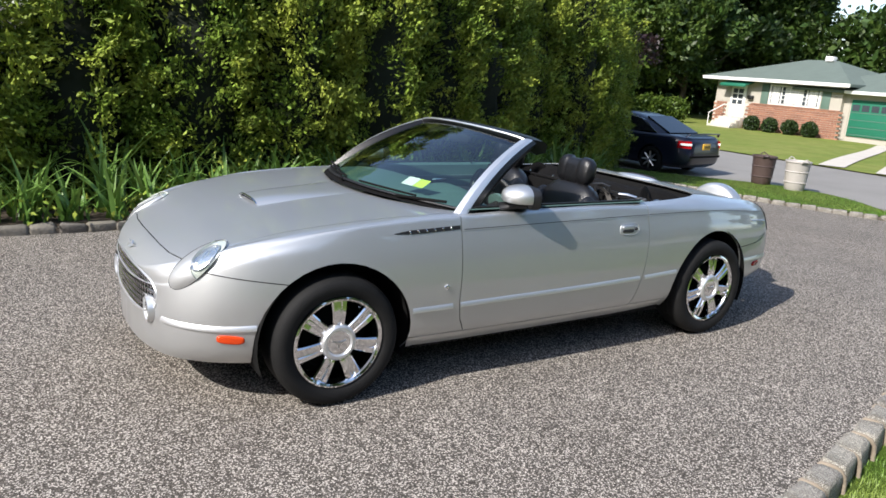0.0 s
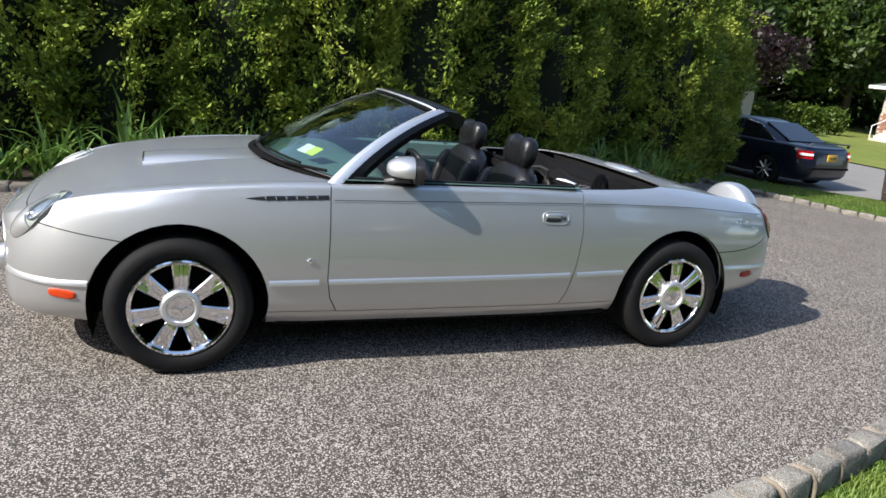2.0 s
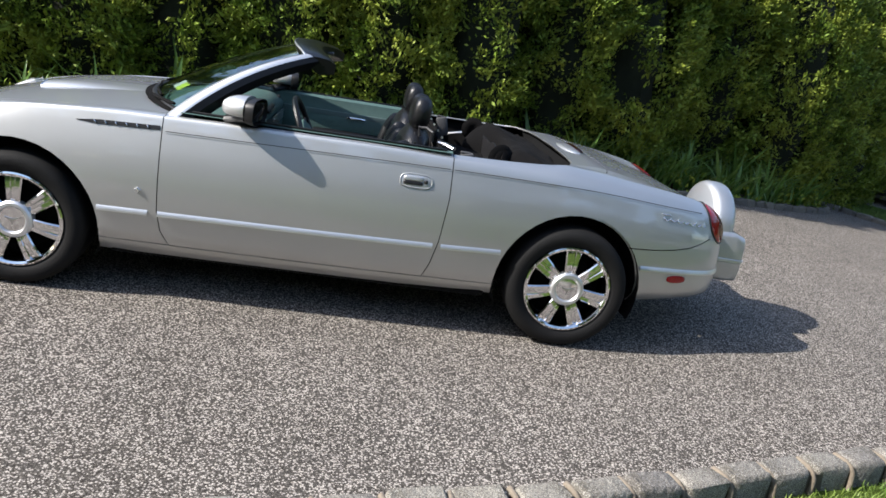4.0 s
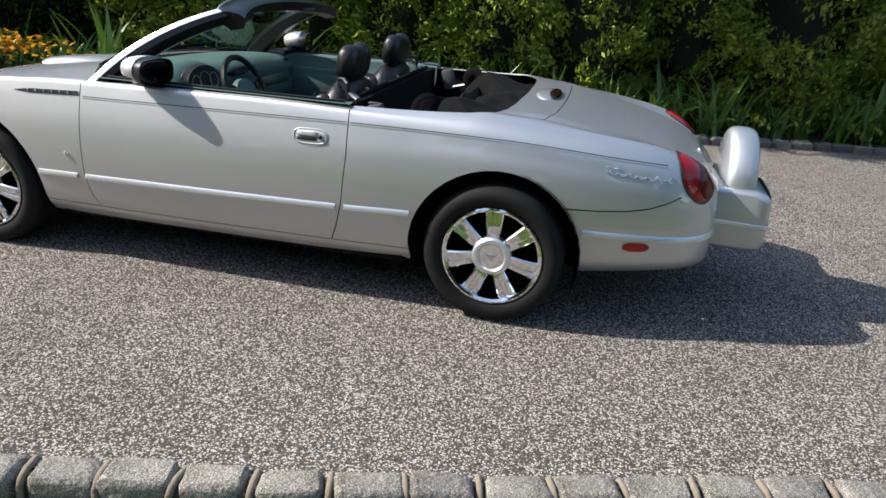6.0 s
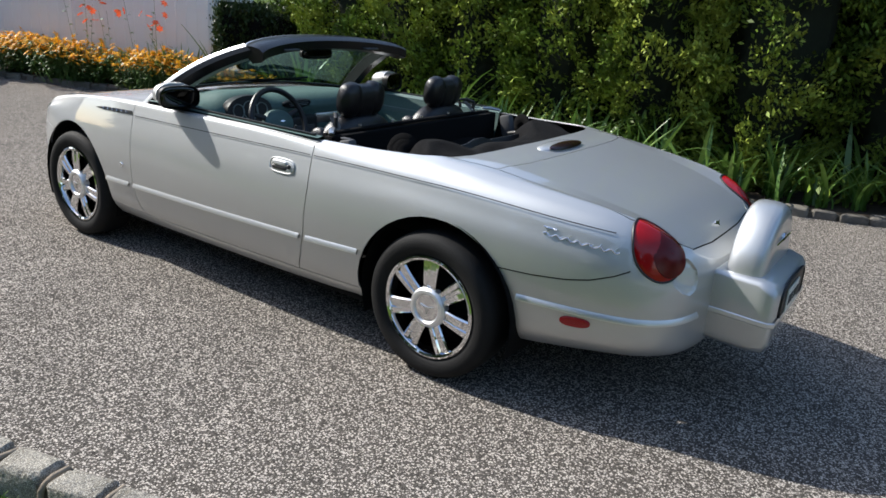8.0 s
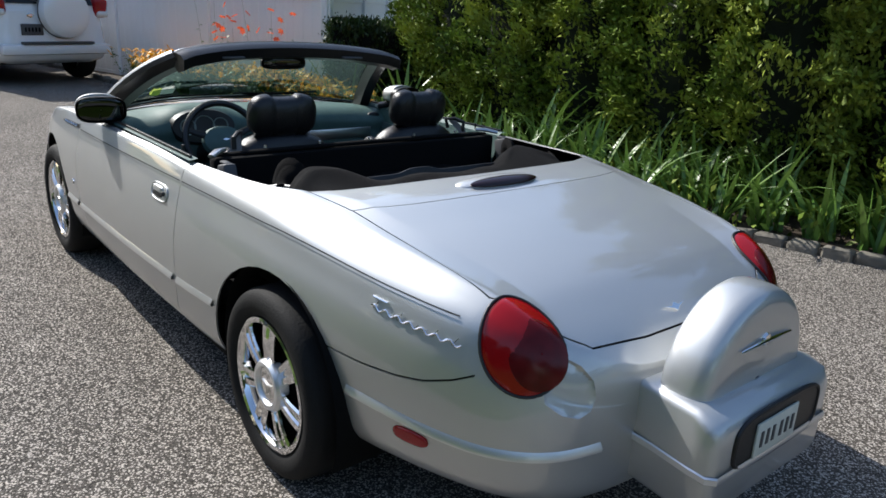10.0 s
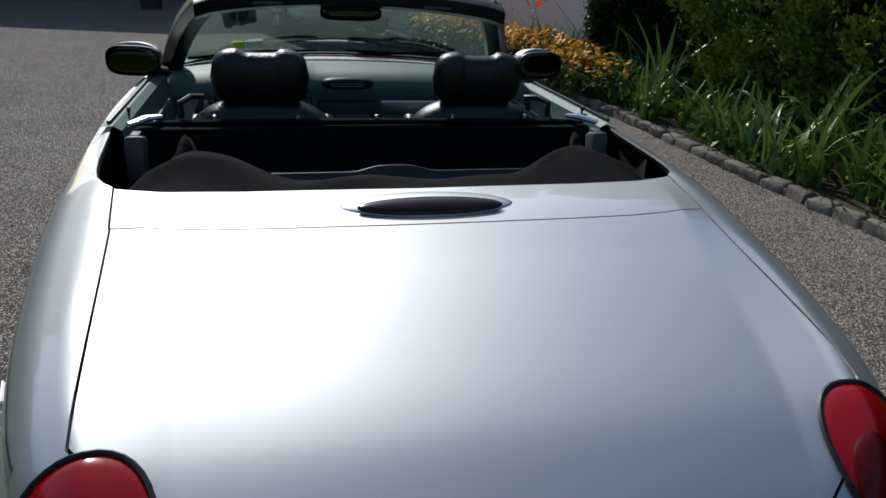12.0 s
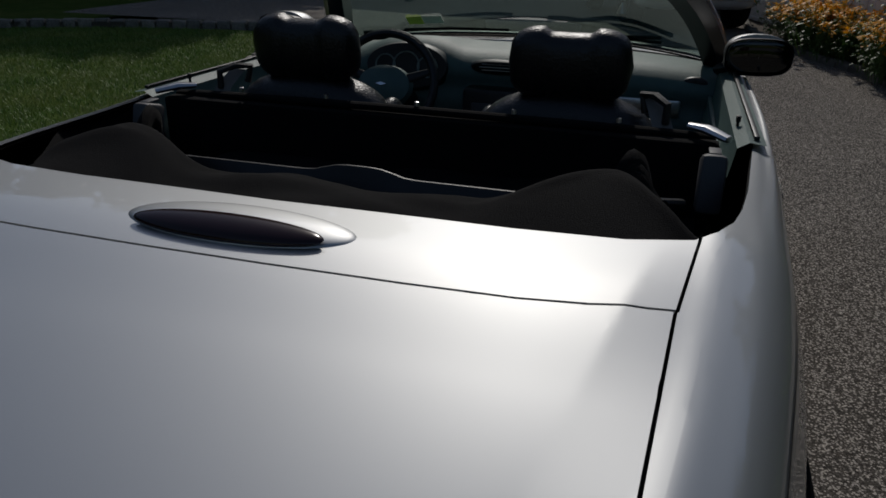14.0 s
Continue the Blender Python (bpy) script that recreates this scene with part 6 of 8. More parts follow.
def block_row(name, line, pitch, meshes, mat, label, category, seed, sink=0.03, offset=0.0, filler=None, bed=(0.04, -0.02, 0.05), bead=None):
    r = np.random.default_rng(seed)
    row = thing(name, label, category, kind="structure")
    for me in meshes:
        if not me.materials:
            me.materials.append(mat)
    for p, a in along(line, pitch):
        n = Vector((-math.sin(radians(a)), math.cos(radians(a))))
        ob = new("stone_block", meshes[r.integers(len(meshes))])
        ob.parent = row
        x, y = p[0] + n.x * offset + r.normal(0, 0.004), p[1] + n.y * offset + r.normal(0, 0.005)
        ob.matrix_local = pose(x, y, ground_z(x, y) - sink + r.normal(0, 0.004), r.normal(0, 2), r.normal(0, 1.5), a + r.normal(0, 1.8) + 180 * int(r.integers(2)))
    if bead is not None:
        for p, a in along(line, pitch)[:-1]:
            d = Vector((math.cos(radians(a)), math.sin(radians(a))))
            n = Vector((-d.y, d.x))
            x, y = p[0] + d.x * pitch / 2 + n.x * offset, p[1] + d.y * pitch / 2 + n.y * offset
            ob = new("mortar_joint", bead)
            ob.parent = row
            ob.matrix_local = pose(x, y, ground_z(x, y) + r.normal(0, 0.002), r.normal(0, 2), 0, a + r.normal(0, 4))
    if filler is not None:
        rows = []
        for p, a in along(line, 0.2):
            n = Vector((-math.sin(radians(a)), math.cos(radians(a))))
            ring = []
            for k, z in ((-bed[0] - 0.004, bed[1]), (-bed[0], bed[2]), (bed[0], bed[2]), (bed[0] + 0.004, bed[1])):
                x, y = p[0] + n.x * (offset + k), p[1] + n.y * (offset + k)
                ring.append((x, y, ground_z(x, y) + z))
            rows.append(ring)
        f = grid(rows)
        bmesh.ops.recalc_face_normals(f, faces=f.faces)
        part("mortar_bed", f, filler, row)
    return row


M_MORTAR = material("dirty_mortar", (0.10, 0.085, 0.065), 0.95, vary=0.4, scale=20, bump=0.6, bump_scale=60)
near_blocks = [stone_mesh(40 + k, 0.203 + 0.004 * (k % 3), 0.116, 0.19, 0.007) for k in range(8)]
M_JOINT = material("tan_mortar", (0.27, 0.225, 0.17), 0.95, vary=0.35, scale=18, bump=0.6, bump_scale=60, second=(0.15, 0.12, 0.085), second_scale=7.0, second_amount=0.6)
bead_bm = tube([(0, -0.062, -0.19), (0, -0.062, -0.06), (0, -0.058, -0.022), (0, -0.040, -0.002), (0, -0.01, 0.008), (0, 0.045, 0.006), (0, 0.060, -0.02)], 0.0115, 9)
joint_bead = bpy.data.meshes.new("mortar_joint")
bead_bm.to_mesh(joint_bead)
bead_bm.free()
smooth(joint_bead, 60)
joint_bead.materials.append(M_JOINT)
block_row("kerb", KERB, 0.234, near_blocks, M_STONE, "pale granite block kerb with tan mortar joints along the lawn", "kerb", 5, sink=0.168, offset=-0.056, filler=M_MORTAR, bed=(0.046, -0.2, -0.012), bead=joint_bead)
block_row("kerb", KERB_END, 0.234, near_blocks, M_STONE, "pale granite block kerb round the lawn's end", "kerb", 6, sink=0.168, filler=M_MORTAR, bed=(0.046, -0.2, -0.012), bead=joint_bead)
edge_blocks = [stone_mesh(60 + k, 0.20 + 0.02 * (k % 3), 0.11, 0.125, 0.011) for k in range(8)]
block_row("bed_edging", EDGE, 0.232, edge_blocks, M_STONE_DARK, "weathered grey stone edging of the planting bed", "edging", 7, sink=0.05, offset=0.04, filler=M_MORTAR)
block_row("strip_kerb", STRIP, 0.27, [stone_mesh(80 + k, 0.236 + 0.012 * (k % 3), 0.10, 0.13, 0.009) for k in range(6)], M_STONE, "granite block kerb of the grass strip", "kerb", 8, sink=0.04, filler=M_MORTAR)


# ---- grass ----
def blades(name, places, height, mat, seed, label, lean=0.4):
    r = np.random.default_rng(seed)
    n = len(places)
    p = np.array(places)
    a = r.uniform(0, 2 * math.pi, n)
    h = height * r.uniform(0.5, 1.3, n)
    w = 0.0022 * r.uniform(0.8, 1.6, n)
    side = np.stack([np.cos(a), np.sin(a), np.zeros(n)], 1)
    bend = np.stack([-np.sin(a), np.cos(a), np.zeros(n)], 1) * (h * lean * r.uniform(0.2, 1.6, n))[:, None]
    up = np.array((0, 0, 1.0))
    v = np.stack([p - side * w[:, None], p + side * w[:, None], p + bend * 0.35 + up * (0.6 * h)[:, None] + side * (w * 0.8)[:, None], p + bend * 0.35 + up * (0.6 * h)[:, None] - side * (w * 0.8)[:, None], p + bend + up * h[:, None]], 1).reshape(-1, 3)
    k = np.arange(n) * 5
    faces = [f for i in k for f in ((i, i + 1, i + 2, i + 3), (i + 3, i + 2, i + 4))]
    me = bpy.data.meshes.new(name)
    me.from_pydata(v.tolist(), [], faces)
    me.materials.append(mat)
    return tagged(new(name, me), label, "grass", kind="stuff")


r = np.random.default_rng(3)
spots = []
while len(spots) < 60000:
    x = r.uniform(-1.2, 3.6)
    y = kerb_fn(x) - 0.115 - abs(r.normal(0, 0.35)) - r.uniform(0, 0.35)
    spots.append((x, y, ground_z(x, y) + LAWN_Z - 0.003))
blades("grass", spots, 0.036, M_BLADE, 31, "short green grass blades behind the kerb", 0.8)
spots = []
while len(spots) < 50000:
    x = r.uniform(-7.4, -0.8)
    y = kerb_fn(x) - 0.12 - r.uniform(0, 4.5)
    spots.append((x, y, ground_z(x, y) + LAWN_Z - 0.003))
blades("grass", spots, 0.042, M_BLADE, 32, "mown green lawn grass", 0.8)
spots = []
for _ in range(9000):
    i = r.uniform(0, len(STRIP) - 1.001)
    k = int(i)
    a = np.array(STRIP[k]) * (1 - i + k) + np.array(STRIP[k + 1]) * (i - k)
    b = np.array(STRIP_HI[k]) * (1 - i + k) + np.array(STRIP_HI[k + 1]) * (i - k)
    q = a + (b - a) * r.uniform(0, 1)
    spots.append((q[0], q[1], ground_z(*q) + 0.06))
blades("grass", spots, 0.05, M_BLADE, 33, "grass of the strip beside the street")


# ---- bed plants ----
def strap_leaf(seed, height):
    """One long strap-shaped leaf, arching along +x."""
    r = np.random.default_rng(seed)
    reach, w = height * r.uniform(0.15, 0.95), r.uniform(0.013, 0.023)
    droop = r.uniform(0.2, 0.9) * (r.random() < 0.6)
    verts, faces, m = [], [], 8
    for j in range(m):
        t = j / (m - 1)
        z = height * (t - droop * max(0, t - 0.5) ** 2 * 2.2)
        ww = w * (1 - t ** 3) + 0.001
        for sg in (-1, 0, 1):
            verts.append((reach * t ** 1.7, ww * sg, max(z, 0.005) + (0.004 if sg else 0.0)))
    for j in range(m - 1):
        for k in (0, 1):
            faces.append((3 * j + k, 3 * j + k + 1, 3 * j + k + 4, 3 * j + k + 3))
    me = bpy.data.meshes.new("leaf")
    me.from_pydata(verts, [], faces)
    me.materials.append(M_IRIS)
    smooth(me)
    return me


strap = [strap_leaf(100 + k, 0.34 + 0.03 * (k % 9)) for k in range(36)]


def leaf_tuft(parent, n, r, spread=0.055, scale=1.0):
    for _ in range(n):
        ob = new("leaf", strap[r.integers(len(strap))])
        ob.parent = parent
        s = scale * r.uniform(0.75, 1.1)
        ob.matrix_local = pose(r.normal(0, spread), r.normal(0, spread), 0, r.normal(0, 8), r.normal(0, 8), r.uniform(0, 360)) @ Matrix.Diagonal((s, s, s, 1))


r = np.random.default_rng(17)
for p, a in along(EDGE[5:], 0.36):
    for row in range(2):
        if row and r.random() < 0.3:
            continue
        n = Vector((-math.sin(radians(a)), math.cos(radians(a))))
        off = 0.26 + 0.34 * row + r.normal(0, 0.06)
        x, y = p[0] + n.x * off, p[1] + n.y * off
        if x > 7.6:
            continue
        t = thing("iris_clump", "clump of long green strap-shaped iris leaves in the bed", "plant", pose(x, y, ground_z(x, y) + 0.045, 0, 0, r.uniform(0, 360)), "iris clumps in the planting bed")
        leaf_tuft(t, 22, r, scale=r.uniform(0.95, 1.25) * (0.95 if row == 0 else 1.2))

# low ground cover
cs = []
for p, a in along(EDGE[5:], 0.07):
    n = Vector((-math.sin(radians(a)), math.cos(radians(a))))
    off = r.uniform(0.15, 1.2)
    x, y = p[0] + n.x * off, p[1] + n.y * off
    cs.append((x, y, ground_z(x, y) + 0.08 + r.uniform(0, 0.18)))
leaves("ground_cover", cs, [(0, 0, 1)] * len(cs), 16, 0.035, (0.12, 0.12, 0.05), M_HEDGE, rng, label="low leafy green ground cover in the bed", category="ground cover")


def flower_mesh(seed, stems, height, petal, mat_petal, head_r, petals, droop):
    """Stems with petalled heads; returns two meshes: greenery and flowers."""
    r = np.random.default_rng(seed)
    gv, gf, fv, ff = [], [], [], []
    for _ in range(stems):
        b = r.normal(0, 0.11, 2)
        t = b + r.normal(0, 0.10, 2)
        h = height * r.uniform(0.65, 1.1)
        k = len(gv)
        gv += [(b[0] - 0.004, b[1], 0), (b[0] + 0.004, b[1], 0), (t[0] + 0.003, t[1], h), (t[0] - 0.003, t[1], h)]
        gf.append((k, k + 1, k + 2, k + 3))
        for _ in range(7):
            u = r.uniform(0.1, 0.9)
            q = b + (t - b) * u
            a = r.uniform(0, 6.28)
            ln = r.uniform(0.06, 0.12)
            k = len(gv)
            gv += [(q[0], q[1], h * u), (q[0] + math.cos(a) * ln * 0.5 - math.sin(a) * 0.014, q[1] + math.sin(a) * ln * 0.5 + math.cos(a) * 0.014, h * u + 0.03),
                   (q[0] + math.cos(a) * ln, q[1] + math.sin(a) * ln, h * u + 0.01), (q[0] + math.cos(a) * ln * 0.5 + math.sin(a) * 0.014, q[1] + math.sin(a) * ln * 0.5 - math.cos(a) * 0.014, h * u + 0.03)]
            gf.append((k, k + 1, k + 2, k + 3))
        for _h in range(1 if petals > 6 else 4):
            c = np.array((t[0] + r.normal(0, 0.012), t[1] + r.normal(0, 0.012), h - (0.09 * _h)))
            if _h:
                c[:2] += r.normal(0, 0.045, 2)
            tilt = r.normal(0, 0.4, 2)
            for j in range(petals):
                a = 2 * math.pi * j / petals + r.uniform(0, 0.3)
                d = np.array((math.cos(a), math.sin(a), -droop + tilt[0] * math.cos(a) + tilt[1] * math.sin(a)))
                s = np.array((-math.sin(a), math.cos(a), 0)) * petal
                k = len(fv)
                fv += [tuple(c), tuple(c + d * head_r * 0.5 + s), tuple(c + d * head_r), tuple(c + d * head_r * 0.5 - s)]
                ff.append((k, k + 1, k + 2, k + 3))
    out = []
    for nm, v, f, m in (("greenery", gv, gf, M_STEM), ("blossom", fv, ff, mat_petal)):
        me = bpy.data.meshes.new(nm)
        me.from_pydata(v, [], f)
        me.materials.append(m)
        out.append(me)
    return out


def flower_clump(name, meshes, at, s, turn, label, group):
    t = thing(name, label, "flowers", pose(*at, 0, 0, turn) @ Matrix.Diagonal((s, s, s, 1)), group)
    for me in meshes:
        tagged(part(me.name.split(".")[0], me, None, t, soft=0), kind="stuff")
    return t


susans = [flower_mesh(200 + k, 30, 0.46, 0.014, M_ORANGE, 0.044, 8, 0.15) for k in range(4)]
def fence_y(x):
    """The line of the fence, and on past its corner."""
    return 3.34 + 0.268 * (x + 5.4) if x < -5.4 else 3.34 + 0.05 * (x + 5.4)


for _ in range(52):
    x = -4.2 - 4.5 * r.uniform(0, 1)
    y = fence_y(x) - r.uniform(0.14, 0.62)
    flower_clump("coneflower_clump", susans[r.integers(4)], (x, y, ground_z(x, y) + 0.04), r.uniform(0.85, 1.2), r.uniform(0, 360), "clump of orange-yellow daisy flowers in the bed", "orange flowers by the fence")
lily_green = [flower_mesh(300 + k, 2, 1.35, 0.02, M_LILY, 0.07, 8, -0.4)[0] for k in range(3)]
hv, hf = [], []
for j in range(6):
    a = math.pi * j / 3
    d, s = np.array((math.cos(a), math.sin(a), 0.35)), np.array((-math.sin(a), math.cos(a), 0)) * 0.022
    k = len(hv)
    hv += [(0, 0, 0), tuple(d * 0.03 + s * 0.7), tuple(d * 0.055 + np.array((0, 0, -0.02))), tuple(d * 0.03 - s * 0.7)]
    hf.append((k, k + 1, k + 2, k + 3))
lily_head = bpy.data.meshes.new("flower_head")
lily_head.from_pydata(hv, [], hf)
lily_head.materials.append(M_LILY)
for k in range(5):
    x = -5.85 - 0.36 * k + r.normal(0, 0.08)
    y = fence_y(x) - 0.30 + r.normal(0, 0.06)
    t = thing("lily_plant", "tall red-orange lilies in front of the fence", "flowers", pose(x, y, ground_z(x, y) + 0.04), "lilies by the fence")
    tagged(part("greenery", lily_green[k % 3], None, t, soft=0), kind="stuff")
    for _ in range(5):
        h = new("flower_head", lily_head)
        h.parent = t
        h.matrix_local = pose(r.normal(0, 0.11), r.normal(0, 0.11), r.uniform(0.80, 1.30), r.normal(0, 35), r.normal(0, 35), r.uniform(0, 360))


# ---- fence ----
def fence_run(start, way, bays, pitch):
    way = Vector(way).normalized()
    ang = math.degrees(math.atan2(way.y, way.x))
    for k in range(bays):
        p = Vector(start) + way * pitch * k
        f = thing("garden_fence", "white vinyl fence panel with a lattice top", "fence", pose(p.x, p.y, 0.10, 0, 0, ang), "white vinyl fence panels")
        post = join(box(0, 0, 0.86, 0.13, 0.13, 2.02, 0.006, 1), box(0, 0, 1.885, 0.17, 0.17, 0.03, 0.006, 1), moved(lathe([(0.0, 0.035), (0.10, 0.0)], 4), pose(0, 0, 1.90, 0, 0, 45)))
        part("fence_post", post, M_VINYL, f, soft=20)
        part("lower_rail", box(pitch / 2, 0, 0.05, pitch - 0.13, 0.06, 0.13, 0.004, 1), M_VINYL, f)
        part("middle_rail", box(pitch / 2, 0, 1.49, pitch - 0.13, 0.06, 0.12, 0.004, 1), M_VINYL, f)
        part("top_rail", box(pitch / 2, 0, 1.815, pitch - 0.13, 0.06, 0.10, 0.004, 1), M_VINYL, f)
        n = 13
        w = (pitch - 0.13) / n
        for j in range(n):
            part("board", box(0.065 + w * (j + 0.5), 0, 0.77, w - 0.002, 0.03, 1.35, 0.004, 1), M_VINYL, f)
        slats = []
        lo, hi, ln = 1.545, 1.77, 0.225
        x = 0.065 - ln
        while x < pitch - 0.065:
            for sg in (1, -1):
                x0, x1 = x, x + ln
                z0, z1 = (lo, hi) if sg > 0 else (hi, lo)
                a0, a1 = max(x0, 0.065), min(x1, pitch - 0.065)
                if a1 - a0 > 0.02:
                    za, zb = z0 + (z1 - z0) * (a0 - x0) / ln, z0 + (z1 - z0) * (a1 - x0) / ln
                    ang2 = math.atan2(zb - za, a1 - a0)
                    slats.append(box((a0 + a1) / 2, 0.006 * sg, (za + zb) / 2, math.hypot(a1 - a0, zb - za), 0.010, 0.034, turn=Euler((0, -ang2, 0)).to_matrix().to_4x4()))
            x += 0.092
        part("lattice", join(*slats), M_VINYL, f, "white diagonal lattice")


fence_run((-5.4, 3.34), (-0.966, -0.259), 7, 2.44)
fence_run((-5.4, 3.34), (-0.72, 0.69), 4, 2.44)
part_post = thing("pergola", "white painted pergola behind the fence", "pergola", pose(-11.3, 7.8, 0.1, 0, 0, 40))
for x in (0, 3.2):
    for y in (0, 2.6):
        part("pergola_post", box(x, y, 1.6, 0.28, 0.28, 3.2, 0.01, 1), M_TRIMWHITE, part_post)
for y in (-0.2, 2.8):
    part("pergola_beam", box(1.6, y, 3.28, 4.2, 0.1, 0.22, 0.01, 1), M_TRIMWHITE, part_post)
for k in range(8):
    part("pergola_rafter", box(-0.2 + 0.52 * k, 1.3, 3.46, 0.06, 3.6, 0.16, 0.005, 1), M_TRIMWHITE, part_post)

# clipped dark hedge in front of the fence corner
r = np.random.default_rng(41)
cs, ns = [], []
for _ in range(1500):
    f = r.integers(3)
    a, b = r.uniform(-1, 1), r.uniform(0, 1)
    if f == 0:
        cs.append((-0.42 if r.random() < 0.5 else 0.42, a * 1.05, b * 1.08)); ns.append((math.copysign(1, cs[-1][0]), 0, 0.1))
    elif f == 1:
        cs.append((a * 0.42, r.uniform(-1.05, 1.05), 1.08)); ns.append((0, 0, 1))
    else:
        cs.append((a * 0.42, 1.05 * (1 if r.random() < 0.5 else -1), b * 1.08)); ns.append((0, math.copysign(1, cs[-1][1]), 0.1))
dh = thing("clipped_hedge", "dark green clipped box hedge before the fence corner", "hedge", pose(-5.02, 4.12, 0.08, 0, 0, -36.9) @ Matrix.Diagonal((1, 0.76, 1.08, 1)))
leaves("foliage", cs, ns, 22, 0.026, (0.05, 0.05, 0.04), M_HEDGE_DARK, r, parent=dh)
# black block painted as the shade behind the clipped leaves
part("hedge_core", box(0, 0, 0.52, 0.74, 2.0, 1.02, 0.05), M_SHADE, dh)
# evergreen rows behind the fences
def evergreen(x, y, seed, group):
    rr = np.random.default_rng(seed)
    t = thing("evergreen", "narrow dark evergreen tree behind the fence", "tree", pose(x, y, 0.1) @ Matrix.Diagonal((1.0, 1.0, 1.45, 1)), group)
    part("trunk", tube([(0, 0, 0), (0, 0, 2.8)], [0.07, 0.02], 7), M_BARK, t)
    # solid near-black cone closes the sky gaps and paints the crown's inner shade
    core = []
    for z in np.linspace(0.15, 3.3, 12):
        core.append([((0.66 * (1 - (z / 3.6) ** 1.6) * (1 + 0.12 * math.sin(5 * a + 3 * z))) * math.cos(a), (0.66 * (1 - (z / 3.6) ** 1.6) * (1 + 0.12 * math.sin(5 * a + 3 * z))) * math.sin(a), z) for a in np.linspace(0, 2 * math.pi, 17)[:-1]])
    part("inner_core", grid(core, closed_v=True), M_EVERGREEN_SHADE, t)
    cs, ns = [], []
    for _ in range(230):
        z = rr.uniform(0.2, 3.4)
        a = rr.uniform(0, 6.28)
        rad = 0.80 * (1 - (z / 3.6) ** 1.6) + 0.05
        cs.append((rad * math.cos(a), rad * math.sin(a), z)); ns.append((math.cos(a), math.sin(a), 0.8))
    leaves("crown", cs, ns, 26, 0.05, (0.08, 0.08, 0.14), M_HEDGE_DARK, rr, parent=t)


M_EVERGREEN_SHADE = material("evergreen_inside", (0.010, 0.016, 0.006), 0.95, vary=0.5, scale=6, bump=1.0, bump_scale=14)
for k in range(19):
    evergreen(-9.3 - 1.05 * k * 0.966, 4.1 - 1.05 * k * 0.259, 500 + k, "evergreens behind the fence")


# ---- other vehicles ----
def plan_ring(x0, x1, w, r, z, n=7):
    """A rounded rectangle in plan."""
    pts = []
    for cx, cy, a0 in ((x1 - r, w - r, 0), (x0 + r, w - r, 90), (x0 + r, -w + r, 180), (x1 - r, -w + r, 270)):
        for k in range(n):
            a = radians(a0 + 90 * k / (n - 1))
            pts.append((cx + r * math.cos(a), cy + r * math.sin(a), z))
    return pts


def loft(levels):
    """levels: (z, rear x, front x, half width, corner radius)."""
    rows = []
    dense_l = spline([(z, a, b, w, r) for z, a, b, w, r in levels], 6 * len(levels))
    for z, a, b, w, r in dense_l:
        ring = plan_ring(a, b, w, min(r, w * 0.95, (b - a) * 0.45), z)
        fine = []
        for p, q in zip(ring, ring[1:] + ring[:1]):
            p, q = Vector(p), Vector(q)
            m = max(1, int((q - p).length / 0.12))
            fine += [p.lerp(q, k / m) for k in range(m)]
        rows.append(ring)
    bm = grid(rows, closed_v=True, cap=True)
    bmesh.ops.recalc_face_normals(bm, faces=bm.faces)
    return bm


def road_wheel(parent, at, radius, width, rim_mat, sy):
    w = part("wheel", moved(lathe([(radius * 0.66, -width / 2), (radius * 0.72, -width / 2 - 0.01), (radius * 0.95, -width / 2), (radius, -width * 0.3), (radius, width * 0.3), (radius * 0.95, width / 2), (radius * 0.6, width / 2)], 32, "y"), pose(*at, 0, 0, 0 if sy < 0 else 180)), M_RUBBER, parent, "black tyre on an alloy rim")
    part("rim", moved(lathe([(radius * 0.68, -width / 2 - 0.004), (radius * 0.62, -width / 2 + 0.01), (radius * 0.60, -width / 2 + 0.05), (0.06, -width / 2 + 0.055), (0.0, -width / 2 + 0.055)], 28, "y"), pose(*at, 0, 0, 0 if sy < 0 else 180)), M_SHADE, w)
    for k in range(5 if radius > 0.34 else 8):
        n = 5 if radius > 0.34 else 8
        a = 2 * math.pi * k / n + math.pi / 2
        sp = tube([(0.03 * math.cos(a), -width / 2 + 0.01, 0.03 * math.sin(a)), (radius * 0.64 * math.cos(a), -width / 2 + 0.004, radius * 0.64 * math.sin(a))], [0.045, 0.075 if n == 5 else 0.032], 8, squash=0.5)
        part("spoke", moved(sp, pose(*at, 0, 0, 0 if sy < 0 else 180)), rim_mat, w)
    return w


def patch(corners, mat, parent, name, thick_=0.012, label="", n=8):
    """A four-cornered pane with a little thickness; corners go round."""
    a, b, c, d = (Vector(p) for p in corners)
    no = (b - a).cross(d - a).normalized() * thick_
    rows = [[a.lerp(d, v).lerp(b.lerp(c, v), u) for u in np.linspace(0, 1, n)] for v in np.linspace(0, 1, n)]
    rows2 = [[p + no for p in r_] for r_ in rows]
    rows1 = [[p - no for p in r_] for r_ in rows]
    edge = rows1[0] + [r_[-1] for r_ in rows1[1:]] + rows1[-1][-2::-1] + [r_[0] for r_ in rows1[-2:0:-1]]
    edge2 = rows2[0] + [r_[-1] for r_ in rows2[1:]] + rows2[-1][-2::-1] + [r_[0] for r_ in rows2[-2:0:-1]]
    bm = join(grid(rows1), grid(rows2), grid([edge, edge2], closed_v=True))
    bmesh.ops.remove_doubles(bm, verts=bm.verts, dist=1e-5)
    bmesh.ops.recalc_face_normals(bm, faces=bm.faces)
    return part(name, bm, mat, parent, label)


